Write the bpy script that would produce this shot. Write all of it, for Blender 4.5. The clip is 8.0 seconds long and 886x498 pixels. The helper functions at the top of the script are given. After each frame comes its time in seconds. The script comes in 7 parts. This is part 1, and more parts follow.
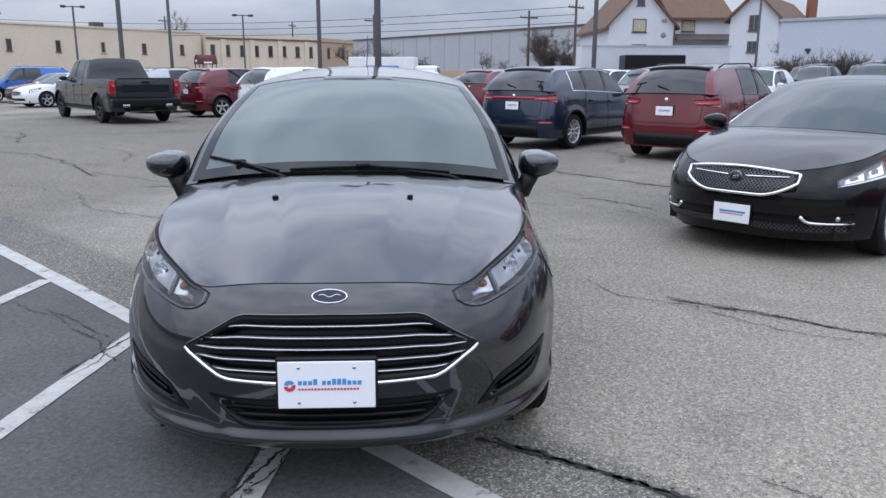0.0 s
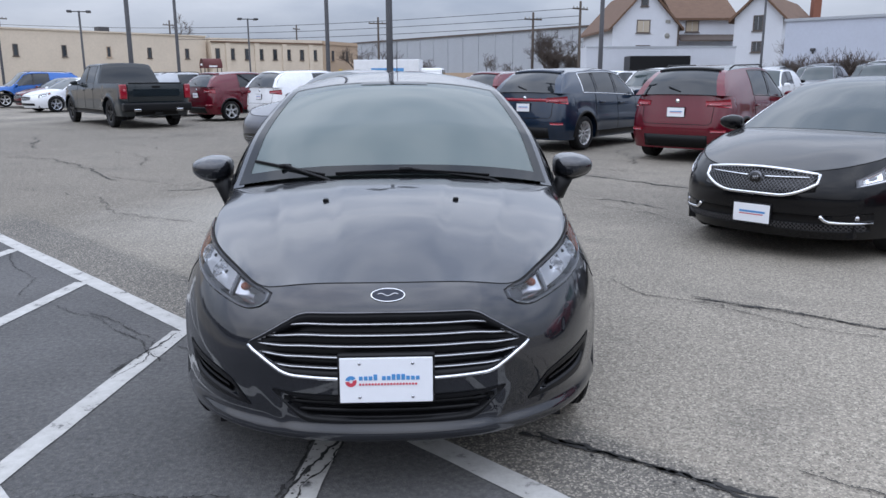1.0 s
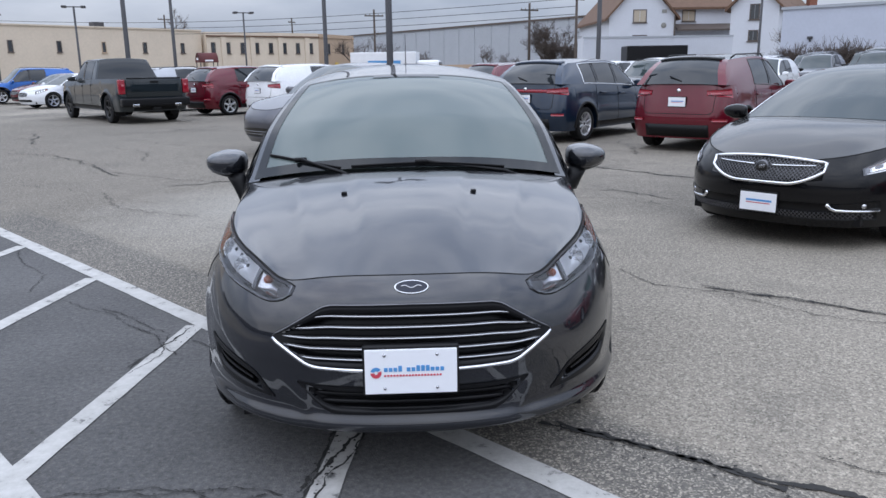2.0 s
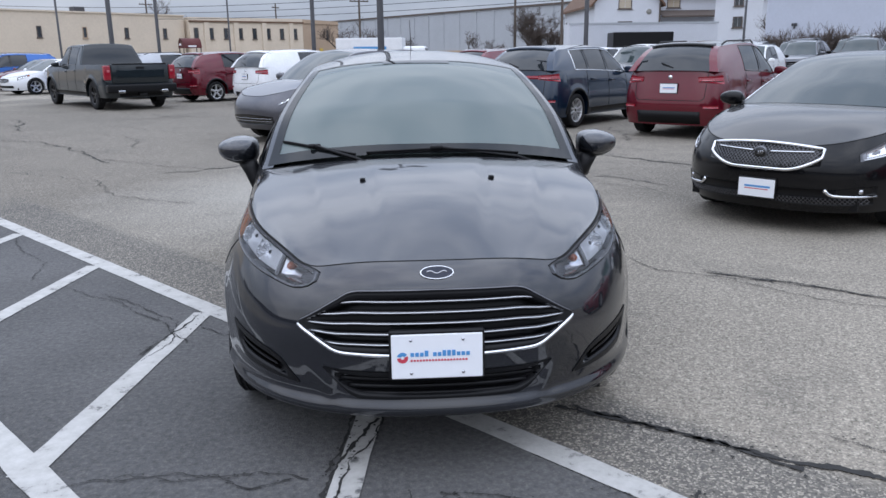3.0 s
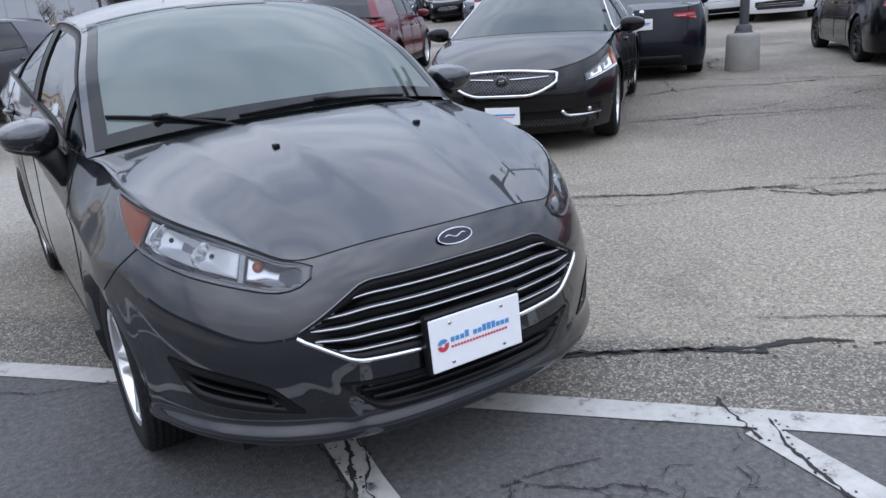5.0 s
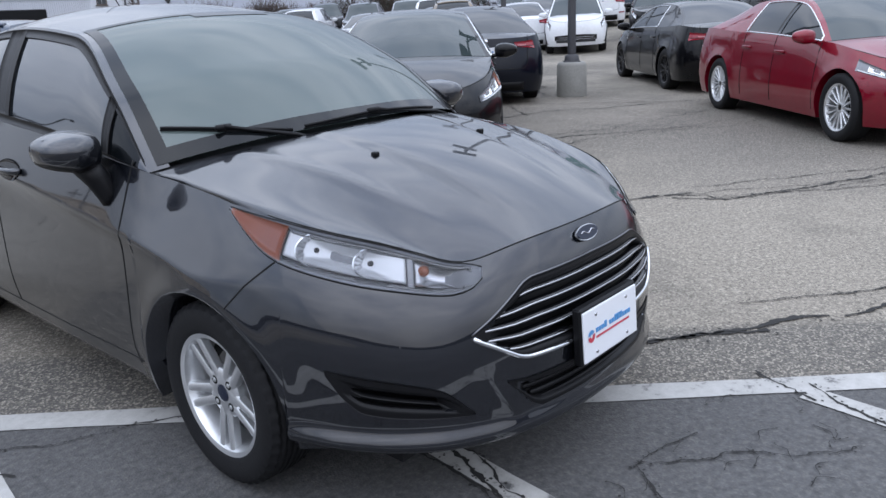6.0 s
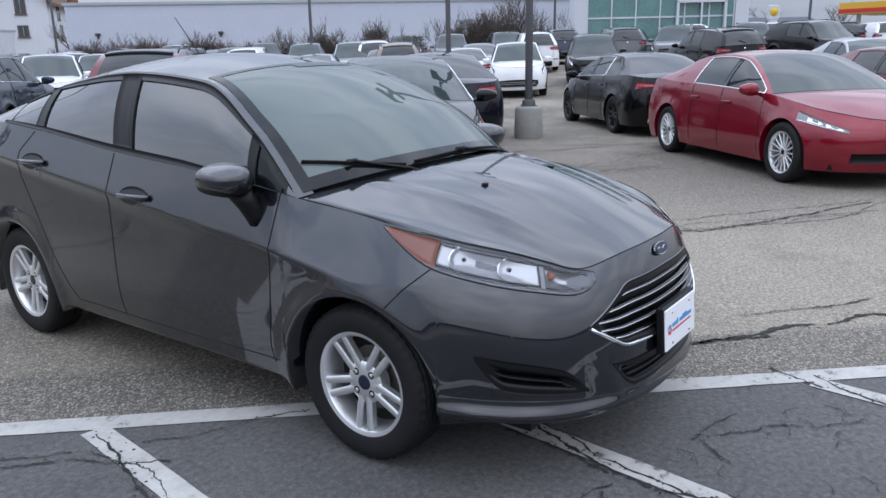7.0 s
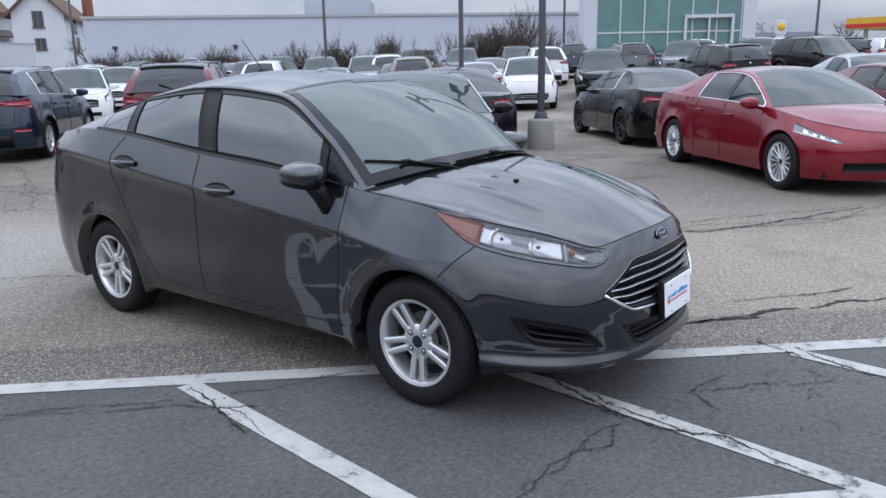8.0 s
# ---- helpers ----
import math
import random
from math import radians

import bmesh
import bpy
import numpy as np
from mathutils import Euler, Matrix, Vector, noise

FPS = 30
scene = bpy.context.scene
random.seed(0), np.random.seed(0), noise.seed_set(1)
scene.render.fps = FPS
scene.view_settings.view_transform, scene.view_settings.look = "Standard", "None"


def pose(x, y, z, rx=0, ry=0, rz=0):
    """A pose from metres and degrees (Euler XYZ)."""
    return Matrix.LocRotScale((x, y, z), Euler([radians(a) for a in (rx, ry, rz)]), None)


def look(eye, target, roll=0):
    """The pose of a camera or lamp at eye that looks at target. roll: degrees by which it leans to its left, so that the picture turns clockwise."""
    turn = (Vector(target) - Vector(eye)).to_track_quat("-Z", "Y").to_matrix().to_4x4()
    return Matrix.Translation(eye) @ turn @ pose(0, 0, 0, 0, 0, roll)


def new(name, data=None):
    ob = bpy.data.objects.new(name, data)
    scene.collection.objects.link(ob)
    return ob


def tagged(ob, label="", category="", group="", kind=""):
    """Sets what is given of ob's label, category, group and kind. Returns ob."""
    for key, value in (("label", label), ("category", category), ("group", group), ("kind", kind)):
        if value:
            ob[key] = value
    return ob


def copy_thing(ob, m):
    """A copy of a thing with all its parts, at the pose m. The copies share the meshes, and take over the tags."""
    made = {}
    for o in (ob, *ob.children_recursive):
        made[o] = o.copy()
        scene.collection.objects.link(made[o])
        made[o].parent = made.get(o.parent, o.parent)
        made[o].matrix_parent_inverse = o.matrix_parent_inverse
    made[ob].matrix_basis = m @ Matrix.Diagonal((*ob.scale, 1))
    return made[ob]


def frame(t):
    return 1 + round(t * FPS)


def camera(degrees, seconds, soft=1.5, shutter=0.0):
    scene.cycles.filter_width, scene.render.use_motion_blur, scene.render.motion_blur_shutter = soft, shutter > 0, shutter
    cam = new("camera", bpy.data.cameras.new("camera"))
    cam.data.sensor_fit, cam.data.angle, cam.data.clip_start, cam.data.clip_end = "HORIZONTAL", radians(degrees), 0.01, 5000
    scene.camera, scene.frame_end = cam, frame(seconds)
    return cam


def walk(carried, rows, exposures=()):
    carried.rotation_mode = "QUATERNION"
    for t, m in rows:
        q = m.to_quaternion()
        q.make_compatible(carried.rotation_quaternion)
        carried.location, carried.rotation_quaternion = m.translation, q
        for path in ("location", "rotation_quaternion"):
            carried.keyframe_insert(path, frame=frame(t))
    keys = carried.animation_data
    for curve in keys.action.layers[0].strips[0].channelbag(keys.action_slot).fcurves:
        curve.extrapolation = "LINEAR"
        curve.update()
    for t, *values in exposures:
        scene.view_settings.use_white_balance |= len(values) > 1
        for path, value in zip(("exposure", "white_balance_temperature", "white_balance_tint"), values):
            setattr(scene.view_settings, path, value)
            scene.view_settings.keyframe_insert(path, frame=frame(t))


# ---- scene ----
cam = camera(60.3, 8.0)
METRES, EYE, TILT, LEAN, TURN = 4.2176, 1.455, 0.0, 0.0, -2.7
START = (0.256, -3.201)
ROWS = [
    (0.0, 0.0, 0.0, 0.0, 0.04, -12.91, -0.18),
    (0.5, -0.028, -0.0226, 0.0021, 0.14, -12.85, -0.29),
    (1.0, -0.04, -0.0245, 0.0043, 0.25, -12.77, 0.19),
    (1.5, -0.0435, -0.0257, 0.0045, 0.4, -12.95, 0.66),
    (3.0, -0.0928, -0.032, 0.0051, -1.19, -14.34, 0.67),
    (3.5, -0.0904, -0.0285, 0.0045, -2.09, -14.68, 0.81),
    (4.0, -0.136, 0.0101, -0.0045, -9.02, -14.85, 3.22),
    (4.5, -0.2307, 0.0719, -0.0116, -20.03, -16.96, 4.51),
    (6.0, -0.5299, 0.2703, -0.0141, -45.92, -17.14, 2.56),
    (6.5, -0.623, 0.3072, -0.0081, -50.29, -15.58, 1.74),
    (7.0, -0.7239, 0.301, 0.0051, -51.26, -14.4, 1.08),
    (7.5, -0.8061, 0.2572, 0.0129, -50.68, -13.85, 0.9),
    (8.0, -0.8617, 0.2339, 0.0119, -50.63, -13.46, 0.92),
]
walk(cam, [(t, pose(START[0], START[1], EYE, TILT, LEAN, TURN) @ pose(METRES * x, METRES * y, METRES * z, 90 + pitch, roll, yaw)) for t, x, y, z, yaw, pitch, roll in ROWS], [(0.0, 0.0, 6500, 14), (8.0, 0.0, 6500, 14)])

# ---- light: a bright, broken overcast sky with a veiled sun ----
SUN_UP, SUN_TURN = 40.0, 212.0
world = bpy.data.worlds.new("sky")
scene.world = world
world.use_nodes = True
wt = world.node_tree
wt.nodes.clear()
w_out = wt.nodes.new("ShaderNodeOutputWorld")
w_bg = wt.nodes.new("ShaderNodeBackground")
w_sky = wt.nodes.new("ShaderNodeTexSky")
w_sky.sky_type, w_sky.sun_disc = "NISHITA", False
w_sky.sun_elevation, w_sky.sun_rotation = radians(SUN_UP), radians(SUN_TURN)
w_co = wt.nodes.new("ShaderNodeTexCoord")
w_map = wt.nodes.new("ShaderNodeMapping")
w_map.inputs["Scale"].default_value = (1.0, 1.0, 3.2)
w_n = wt.nodes.new("ShaderNodeTexNoise")
w_n.inputs["Scale"].default_value, w_n.inputs["Detail"].default_value, w_n.inputs["Roughness"].default_value = 2.3, 7.0, 0.55
w_r = wt.nodes.new("ShaderNodeValToRGB")
w_r.color_ramp.elements[0].position, w_r.color_ramp.elements[0].color = 0.36, (3.5, 4.2, 5.35, 1)
w_r.color_ramp.elements[1].position, w_r.color_ramp.elements[1].color = 0.66, (6.4, 7.1, 8.1, 1)
w_mix = wt.nodes.new("ShaderNodeMix")
w_mix.data_type = "RGBA"
w_mix.inputs["Factor"].default_value = 0.95
wt.links.new(w_co.outputs["Generated"], w_map.inputs["Vector"])
wt.links.new(w_map.outputs["Vector"], w_n.inputs["Vector"])
wt.links.new(w_n.outputs["Fac"], w_r.inputs["Fac"])
wt.links.new(w_sky.outputs["Color"], w_mix.inputs["A"])
wt.links.new(w_r.outputs["Color"], w_mix.inputs["B"])
# an overcast sky is brighter overhead than near the horizon
w_sep = wt.nodes.new("ShaderNodeSeparateXYZ")
w_up = wt.nodes.new("ShaderNodeMapRange")
w_up.inputs["From Min"].default_value, w_up.inputs["From Max"].default_value = 0.05, 0.75
w_up.inputs["To Min"].default_value, w_up.inputs["To Max"].default_value = 0.66, 2.5
w_mul = wt.nodes.new("ShaderNodeVectorMath")
w_mul.operation = "SCALE"
wt.links.new(w_co.outputs["Generated"], w_sep.inputs[0])
wt.links.new(w_sep.outputs["Z"], w_up.inputs["Value"])
wt.links.new(w_mix.outputs["Result"], w_mul.inputs[0])
wt.links.new(w_up.outputs[0], w_mul.inputs["Scale"])
wt.links.new(w_mul.outputs[0], w_bg.inputs["Color"])
w_bg.inputs["Strength"].default_value = 0.142
wt.links.new(w_bg.outputs["Background"], w_out.inputs["Surface"])
sun = new("sun", bpy.data.lights.new("sun", "SUN"))
sun.data.energy, sun.data.angle, sun.data.color = 0.5, radians(120), (1.0, 0.97, 0.92)
sun.matrix_world = look((0, 0, 0), (-math.sin(radians(SUN_TURN)) * math.cos(radians(SUN_UP)), -math.cos(radians(SUN_TURN)) * math.cos(radians(SUN_UP)), -math.sin(radians(SUN_UP))))
scene.view_settings.exposure = 0.0


# ---- materials ----
def mat(name, color, rough=0.5, metal=0.0, coat=0.0, var=0.0, scale=8.0, bump=0.0, bscale=60.0, spec=0.5, coat_rough=0.03):
    m = bpy.data.materials.new(name)
    m.use_nodes = True
    nt = m.node_tree
    b = nt.nodes["Principled BSDF"]
    b.inputs["Base Color"].default_value = (*color, 1)
    b.inputs["Roughness"].default_value, b.inputs["Metallic"].default_value = rough, metal
    b.inputs["Specular IOR Level"].default_value = spec
    b.inputs["Coat Weight"].default_value, b.inputs["Coat Roughness"].default_value = coat, coat_rough
    co = nt.nodes.new("ShaderNodeTexCoord")
    if var > 0:
        n1, n2 = nt.nodes.new("ShaderNodeTexNoise"), nt.nodes.new("ShaderNodeTexNoise")
        n1.inputs["Scale"].default_value, n1.inputs["Detail"].default_value = scale, 6
        n2.inputs["Scale"].default_value, n2.inputs["Detail"].default_value = scale * 9.3, 3
        ad = nt.nodes.new("ShaderNodeMath")
        ad.operation = "MULTIPLY_ADD"
        ad.inputs[1].default_value = 0.5
        ra = nt.nodes.new("ShaderNodeMapRange")
        ra.inputs["From Min"].default_value, ra.inputs["From Max"].default_value = 0.5, 1.0
        ra.inputs["To Min"].default_value, ra.inputs["To Max"].default_value = 1 - var, 1 + var
        mx = nt.nodes.new("ShaderNodeMix")
        mx.data_type, mx.blend_type = "RGBA", "MULTIPLY"
        mx.inputs["Factor"].default_value = 1
        mx.inputs["A"].default_value = (*color, 1)
        for n in (n1, n2):
            nt.links.new(co.outputs["Object"], n.inputs["Vector"])
        nt.links.new(n1.outputs["Fac"], ad.inputs[0])
        half = nt.nodes.new("ShaderNodeMath")
        half.operation = "MULTIPLY"
        half.inputs[1].default_value = 0.5
        nt.links.new(n2.outputs["Fac"], half.inputs[0])
        nt.links.new(half.outputs[0], ad.inputs[2])
        nt.links.new(ad.outputs[0], ra.inputs["Value"])
        ra.inputs["From Min"].default_value, ra.inputs["From Max"].default_value = 0.25, 0.75
        nt.links.new(ra.outputs[0], mx.inputs["B"])
        nt.links.new(mx.outputs["Result"], b.inputs["Base Color"])
    if bump > 0:
        nb, bp = nt.nodes.new("ShaderNodeTexNoise"), nt.nodes.new("ShaderNodeBump")
        nb.inputs["Scale"].default_value, nb.inputs["Detail"].default_value = bscale, 4
        bp.inputs["Strength"].default_value, bp.inputs["Distance"].default_value = bump, 0.01
        nt.links.new(co.outputs["Object"], nb.inputs["Vector"])
        nt.links.new(nb.outputs["Fac"], bp.inputs["Height"])
        nt.links.new(bp.outputs["Normal"], b.inputs["Normal"])
    return m


def paint(name, color, metal=0.5, dust=0.04, ior=1.48, gloss=0.06):
    """Car paint: a metallic flake base under a strong clear coat, with flakes and a thin film of road dust."""
    m = mat(name, color, rough=0.36, metal=metal, coat=1.0, var=0.12, scale=2.5, spec=gloss, coat_rough=0.025)
    nt = m.node_tree
    b = nt.nodes["Principled BSDF"]
    b.inputs["Coat IOR"].default_value = ior
    co, fl, dn = nt.nodes["Texture Coordinate"], nt.nodes.new("ShaderNodeTexNoise"), nt.nodes.new("ShaderNodeTexNoise")
    fl.inputs["Scale"].default_value, fl.inputs["Detail"].default_value = 900, 2
    dn.inputs["Scale"].default_value, dn.inputs["Detail"].default_value, dn.inputs["Roughness"].default_value = 4.0, 8, 0.7
    bp = nt.nodes.new("ShaderNodeBump")
    bp.inputs["Strength"].default_value, bp.inputs["Distance"].default_value = 0.03, 0.002
    nt.links.new(co.outputs["Object"], fl.inputs["Vector"])
    nt.links.new(co.outputs["Object"], dn.inputs["Vector"])
    nt.links.new(fl.outputs["Fac"], bp.inputs["Height"])
    nt.links.new(bp.outputs["Normal"], b.inputs["Normal"])
    ra = nt.nodes.new("ShaderNodeMapRange")
    ra.inputs["From Min"].default_value, ra.inputs["From Max"].default_value = 0.35, 0.75
    ra.inputs["To Min"].default_value, ra.inputs["To Max"].default_value = 0.015, 0.015 + dust * 2
    nt.links.new(dn.outputs["Fac"], ra.inputs["Value"])
    nt.links.new(ra.outputs[0], b.inputs["Coat Roughness"])
    return m


def glass(name, tint, through_part, ior=1.5, film=0.0):
    m = bpy.data.materials.new(name)
    m.use_nodes = True
    nt = m.node_tree
    nt.nodes.clear()
    out, mix, tr = (nt.nodes.new("ShaderNode" + k) for k in ("OutputMaterial", "MixShader", "BsdfTransparent"))
    tr.inputs["Color"].default_value = (*through_part, 1)
    fr = nt.nodes.new("ShaderNodeFresnel")
    fr.inputs["IOR"].default_value = ior
    glo = nt.nodes.new("ShaderNodeBsdfGlossy")
    glo.inputs["Roughness"].default_value = 0.015
    nt.links.new(fr.outputs["Fac"], mix.inputs["Fac"])
    # film: share of a pale diffuse veil, standing in for sky sheen on the pane
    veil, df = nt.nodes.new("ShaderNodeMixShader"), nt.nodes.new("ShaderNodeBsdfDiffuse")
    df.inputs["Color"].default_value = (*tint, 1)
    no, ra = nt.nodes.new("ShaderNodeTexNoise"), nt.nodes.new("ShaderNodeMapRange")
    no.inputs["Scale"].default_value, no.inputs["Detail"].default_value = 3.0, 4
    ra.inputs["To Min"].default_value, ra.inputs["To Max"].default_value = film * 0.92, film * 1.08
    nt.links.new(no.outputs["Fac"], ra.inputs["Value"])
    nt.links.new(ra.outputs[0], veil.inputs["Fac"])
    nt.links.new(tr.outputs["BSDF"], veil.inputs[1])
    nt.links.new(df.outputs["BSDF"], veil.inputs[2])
    nt.links.new(veil.outputs["Shader"], mix.inputs[1])
    nt.links.new(glo.outputs["BSDF"], mix.inputs[2])
    nt.links.new(mix.outputs["Shader"], out.inputs["Surface"])
    return m


M_GREY = paint("dark_grey_metallic_paint", (0.012, 0.014, 0.020), 0.75, 0.02, 1.80, 0.2)
M_BLACKPAINT = paint("black_paint", (0.003, 0.003, 0.004), 0.1, 0.04, 1.36)
M_REDPAINT = paint("red_paint", (0.21, 0.003, 0.016), 0.35, ior=1.6)
M_DARKRED = paint("dark_red_paint", (0.11, 0.002, 0.011), 0.35, ior=1.6)
M_WHITEPAINT = paint("white_paint", (0.74, 0.75, 0.77), 0.0)
M_BLUEPAINT = paint("bright_blue_paint", (0.012, 0.10, 0.36), 0.4)
M_NAVY = paint("navy_paint", (0.007, 0.020, 0.044), 0.45, 0.04, 1.6)
M_GREENBLACK = paint("dark_green_black_paint", (0.013, 0.019, 0.023), 0.4, 0.04, 1.6)
M_SILVER = paint("silver_paint", (0.36, 0.37, 0.39), 0.75)
M_MIDGREY = paint("mid_grey_paint", (0.11, 0.115, 0.13), 0.6)
M_CHARCOAL = paint("charcoal_paint", (0.085, 0.085, 0.098), 0.6)
M_BLACKNAVY = paint("black_navy_paint", (0.004, 0.006, 0.013), 0.3, 0.04, 1.38)
M_TANPAINT = paint("tan_paint", (0.20, 0.16, 0.12), 0.5)
M_PLASTIC = mat("black_plastic", (0.006, 0.006, 0.007), rough=0.40, spec=0.22, var=0.2, scale=20, bump=0.06, bscale=400)
M_GLOSSBLACK = mat("gloss_black", (0.006, 0.006, 0.007), rough=0.12)
M_GAP = mat("panel_gap", (0.003, 0.003, 0.003), rough=0.9)
M_RUBBER = mat("tyre_rubber", (0.008, 0.008, 0.009), rough=0.72, spec=0.3, var=0.3, scale=14, bump=0.1, bscale=120)
M_ALLOY = mat("silver_alloy", (0.74, 0.75, 0.76), rough=0.30, metal=0.85, coat=0.5, var=0.08, scale=12)
M_DARKALLOY = mat("dark_alloy", (0.03, 0.03, 0.032), rough=0.3, metal=0.6)
M_CHROME = mat("chrome", (0.75, 0.76, 0.78), rough=0.08, metal=1.0)
M_SATIN = mat("satin_metal", (0.5, 0.5, 0.52), rough=0.25, metal=1.0)
M_BRAKE = mat("brake_steel", (0.14, 0.13, 0.12), rough=0.45, metal=0.8, var=0.3, scale=20)
M_DARKGLASS = mat("tinted_glass", (0.014, 0.017, 0.020), rough=0.03, spec=0.6)
M_SCREENGLASS = mat("windscreen_tint", (0.034, 0.046, 0.047), rough=0.02, spec=0.6)
M_SIDEGLASS = mat("tinted_side_glass", (0.014, 0.017, 0.020), rough=0.03, spec=1.0, coat=0.5)
M_FRIT = mat("glass_edge_band", (0.006, 0.007, 0.008), rough=0.05, spec=0.35)
M_PILLARTRIM = mat("pale_pillar_trim", (0.36, 0.355, 0.335), rough=0.8)
M_DEEPGLASS = mat("deep_glass", (0.004, 0.005, 0.006), rough=0.08, spec=0.25)
M_DARKMESH = mat("dark_mesh_metal", (0.16, 0.16, 0.17), rough=0.3, metal=1.0)
# windscreen glass: its pale veil paints the sky's sheen into the colour
M_CLEAR = glass("sheen_glass", (0.135, 0.170, 0.164), (0.26, 0.31, 0.30), 1.62, 0.72)
M_LENS = glass("lamp_lens", (0.8, 0.8, 0.8), (0.92, 0.93, 0.95))
M_REFLECTOR = mat("lamp_reflector", (0.90, 0.91, 0.93), rough=0.26, metal=0.85)
M_LAMPPAN = mat("lamp_pan", (0.72, 0.73, 0.75), rough=0.40, metal=0.5)
M_LAMPBED = mat("lamp_bed", (0.16, 0.165, 0.18), rough=0.25, metal=0.3)
M_LAMPGREY = mat("lamp_grey", (0.22, 0.225, 0.24), rough=0.2, metal=0.5)
M_AMBER = mat("amber_lens", (0.36, 0.10, 0.045), rough=0.15, spec=0.7)
M_REDLENS = mat("red_lens", (0.27, 0.005, 0.018), rough=0.1, spec=0.8)
M_PINKLENS = mat("pale_lens", (0.50, 0.14, 0.16), rough=0.15, spec=0.7)
M_WHITEPLATE = mat("white_plate", (0.80, 0.81, 0.84), rough=0.35, var=0.03, scale=30)
M_BLUEINK = mat("blue_ink", (0.07, 0.27, 0.56), rough=0.5)
M_REDINK = mat("red_ink", (0.55, 0.05, 0.08), rough=0.5)
M_BADGE = mat("badge_blue", (0.007, 0.012, 0.030), rough=0.3)
M_BADGERING = mat("badge_ring", (0.72, 0.73, 0.75), rough=0.22, metal=1.0)
M_INTERIOR = mat("interior_trim", (0.055, 0.055, 0.056), rough=0.8, var=0.15, scale=18)
M_SEAT = mat("seat_fabric", (0.085, 0.085, 0.088), rough=0.9, var=0.2, scale=30)
M_STEEL = mat("painted_pole", (0.045, 0.045, 0.05), rough=0.55, var=0.25, scale=3)
M_CONCRETE = mat("concrete", (0.26, 0.255, 0.235), rough=0.9, var=0.25, scale=5, bump=0.4, bscale=40)
M_WHITELINE = None


# ---- mesh helpers ----
def part(name, geo, material, parent=None, label="", smooth=True, sharp=None):
    """One mesh object from (verts, faces) or a bmesh, under a thing or a part."""
    me = bpy.data.meshes.new(name)
    if isinstance(geo, bmesh.types.BMesh):
        geo.to_mesh(me)
        geo.free()
    else:
        me.from_pydata([tuple(v) for v in geo[0]], [], geo[1])
    me.materials.append(material)
    if smooth:
        me.polygons.foreach_set("use_smooth", [True] * len(me.polygons))
        if sharp:
            me.set_sharp_from_angle(angle=radians(sharp))
    me.update()
    ob = new(name, me)
    if parent is not None:
        ob.parent = parent
    if label:
        ob["label"] = label
    return ob


def thing(name, m, label, category, group="", kind=""):
    ob = new(name)
    ob.matrix_basis = m
    ob.empty_display_size = 0.2
    return tagged(ob, label, category, group, kind)


def prof(*pts):
    """A smooth curve (monotone cubic) through a few stations."""
    xs, ys = [p[0] for p in pts], [p[1] for p in pts]
    n = len(xs)
    d = [(ys[i + 1] - ys[i]) / (xs[i + 1] - xs[i]) for i in range(n - 1)]
    m = [d[0]] + [0.0 if d[i - 1] * d[i] <= 0 else 2 * d[i - 1] * d[i] / (d[i - 1] + d[i]) for i in range(1, n - 1)] + [d[-1]]

    def f(x):
        if x <= xs[0]:
            return ys[0]
        if x >= xs[-1]:
            return ys[-1]
        i = 0
        while x > xs[i + 1]:
            i += 1
        h = xs[i + 1] - xs[i]
        t = (x - xs[i]) / h
        return ((1 + 2 * t) * (1 - t) ** 2 * ys[i] + t * (1 - t) ** 2 * h * m[i] + t * t * (3 - 2 * t) * ys[i + 1] + t * t * (t - 1) * h * m[i + 1])
    return f


def lerp(a, b, t):
    return a + (b - a) * t


def grid_faces(nr, nc, keep=None, flip=False, base=0):
    fs = []
    for r in range(nr - 1):
        for c in range(nc - 1):
            if keep is None or keep(r, c):
                q = (base + r * nc + c, base + r * nc + c + 1, base + (r + 1) * nc + c + 1, base + (r + 1) * nc + c)
                fs.append(q[::-1] if flip else q)
    return fs


def tidy(verts, faces):
    """Drop the vertices that no face uses."""
    used = sorted({i for f in faces for i in f})
    at = {i: k for k, i in enumerate(used)}
    return [verts[i] for i in used], [tuple(at[i] for i in f) for f in faces]


def mirrored(verts, faces):
    n = len(verts)
    return list(verts) + [(-v[0], v[1], v[2]) for v in verts], list(faces) + [tuple(i + n for i in f[::-1]) for f in faces]


def flip_x(geo):
    return [(-v[0], v[1], v[2]) for v in geo[0]], [tuple(f[::-1]) for f in geo[1]]


def joined(*geos):
    vs, fs = [], []
    for v, f in geos:
        n = len(vs)
        vs += list(v)
        fs += [tuple(i + n for i in q) for q in f]
    return vs, fs


def box(x0, x1, y0, y1, z0, z1, bevel=0.0, seg=1):
    bm = bmesh.new()
    bmesh.ops.create_cube(bm, size=1, matrix=Matrix.Translation(((x0 + x1) / 2, (y0 + y1) / 2, (z0 + z1) / 2)) @ Matrix.Diagonal((x1 - x0, y1 - y0, z1 - z0, 1)))
    if bevel > 0:
        bmesh.ops.bevel(bm, geom=bm.edges[:], offset=bevel, segments=seg, affect="EDGES", profile=0.6)
    return geo_of(bm)


def geo_of(bm):
    bm.verts.ensure_lookup_table()
    bm.verts.index_update()
    out = [tuple(v.co) for v in bm.verts], [tuple(v.index for v in f.verts) for f in bm.faces]
    bm.free()
    return out


def moved(geo, m):
    return [tuple(m @ Vector(v)) for v in geo[0]], geo[1]


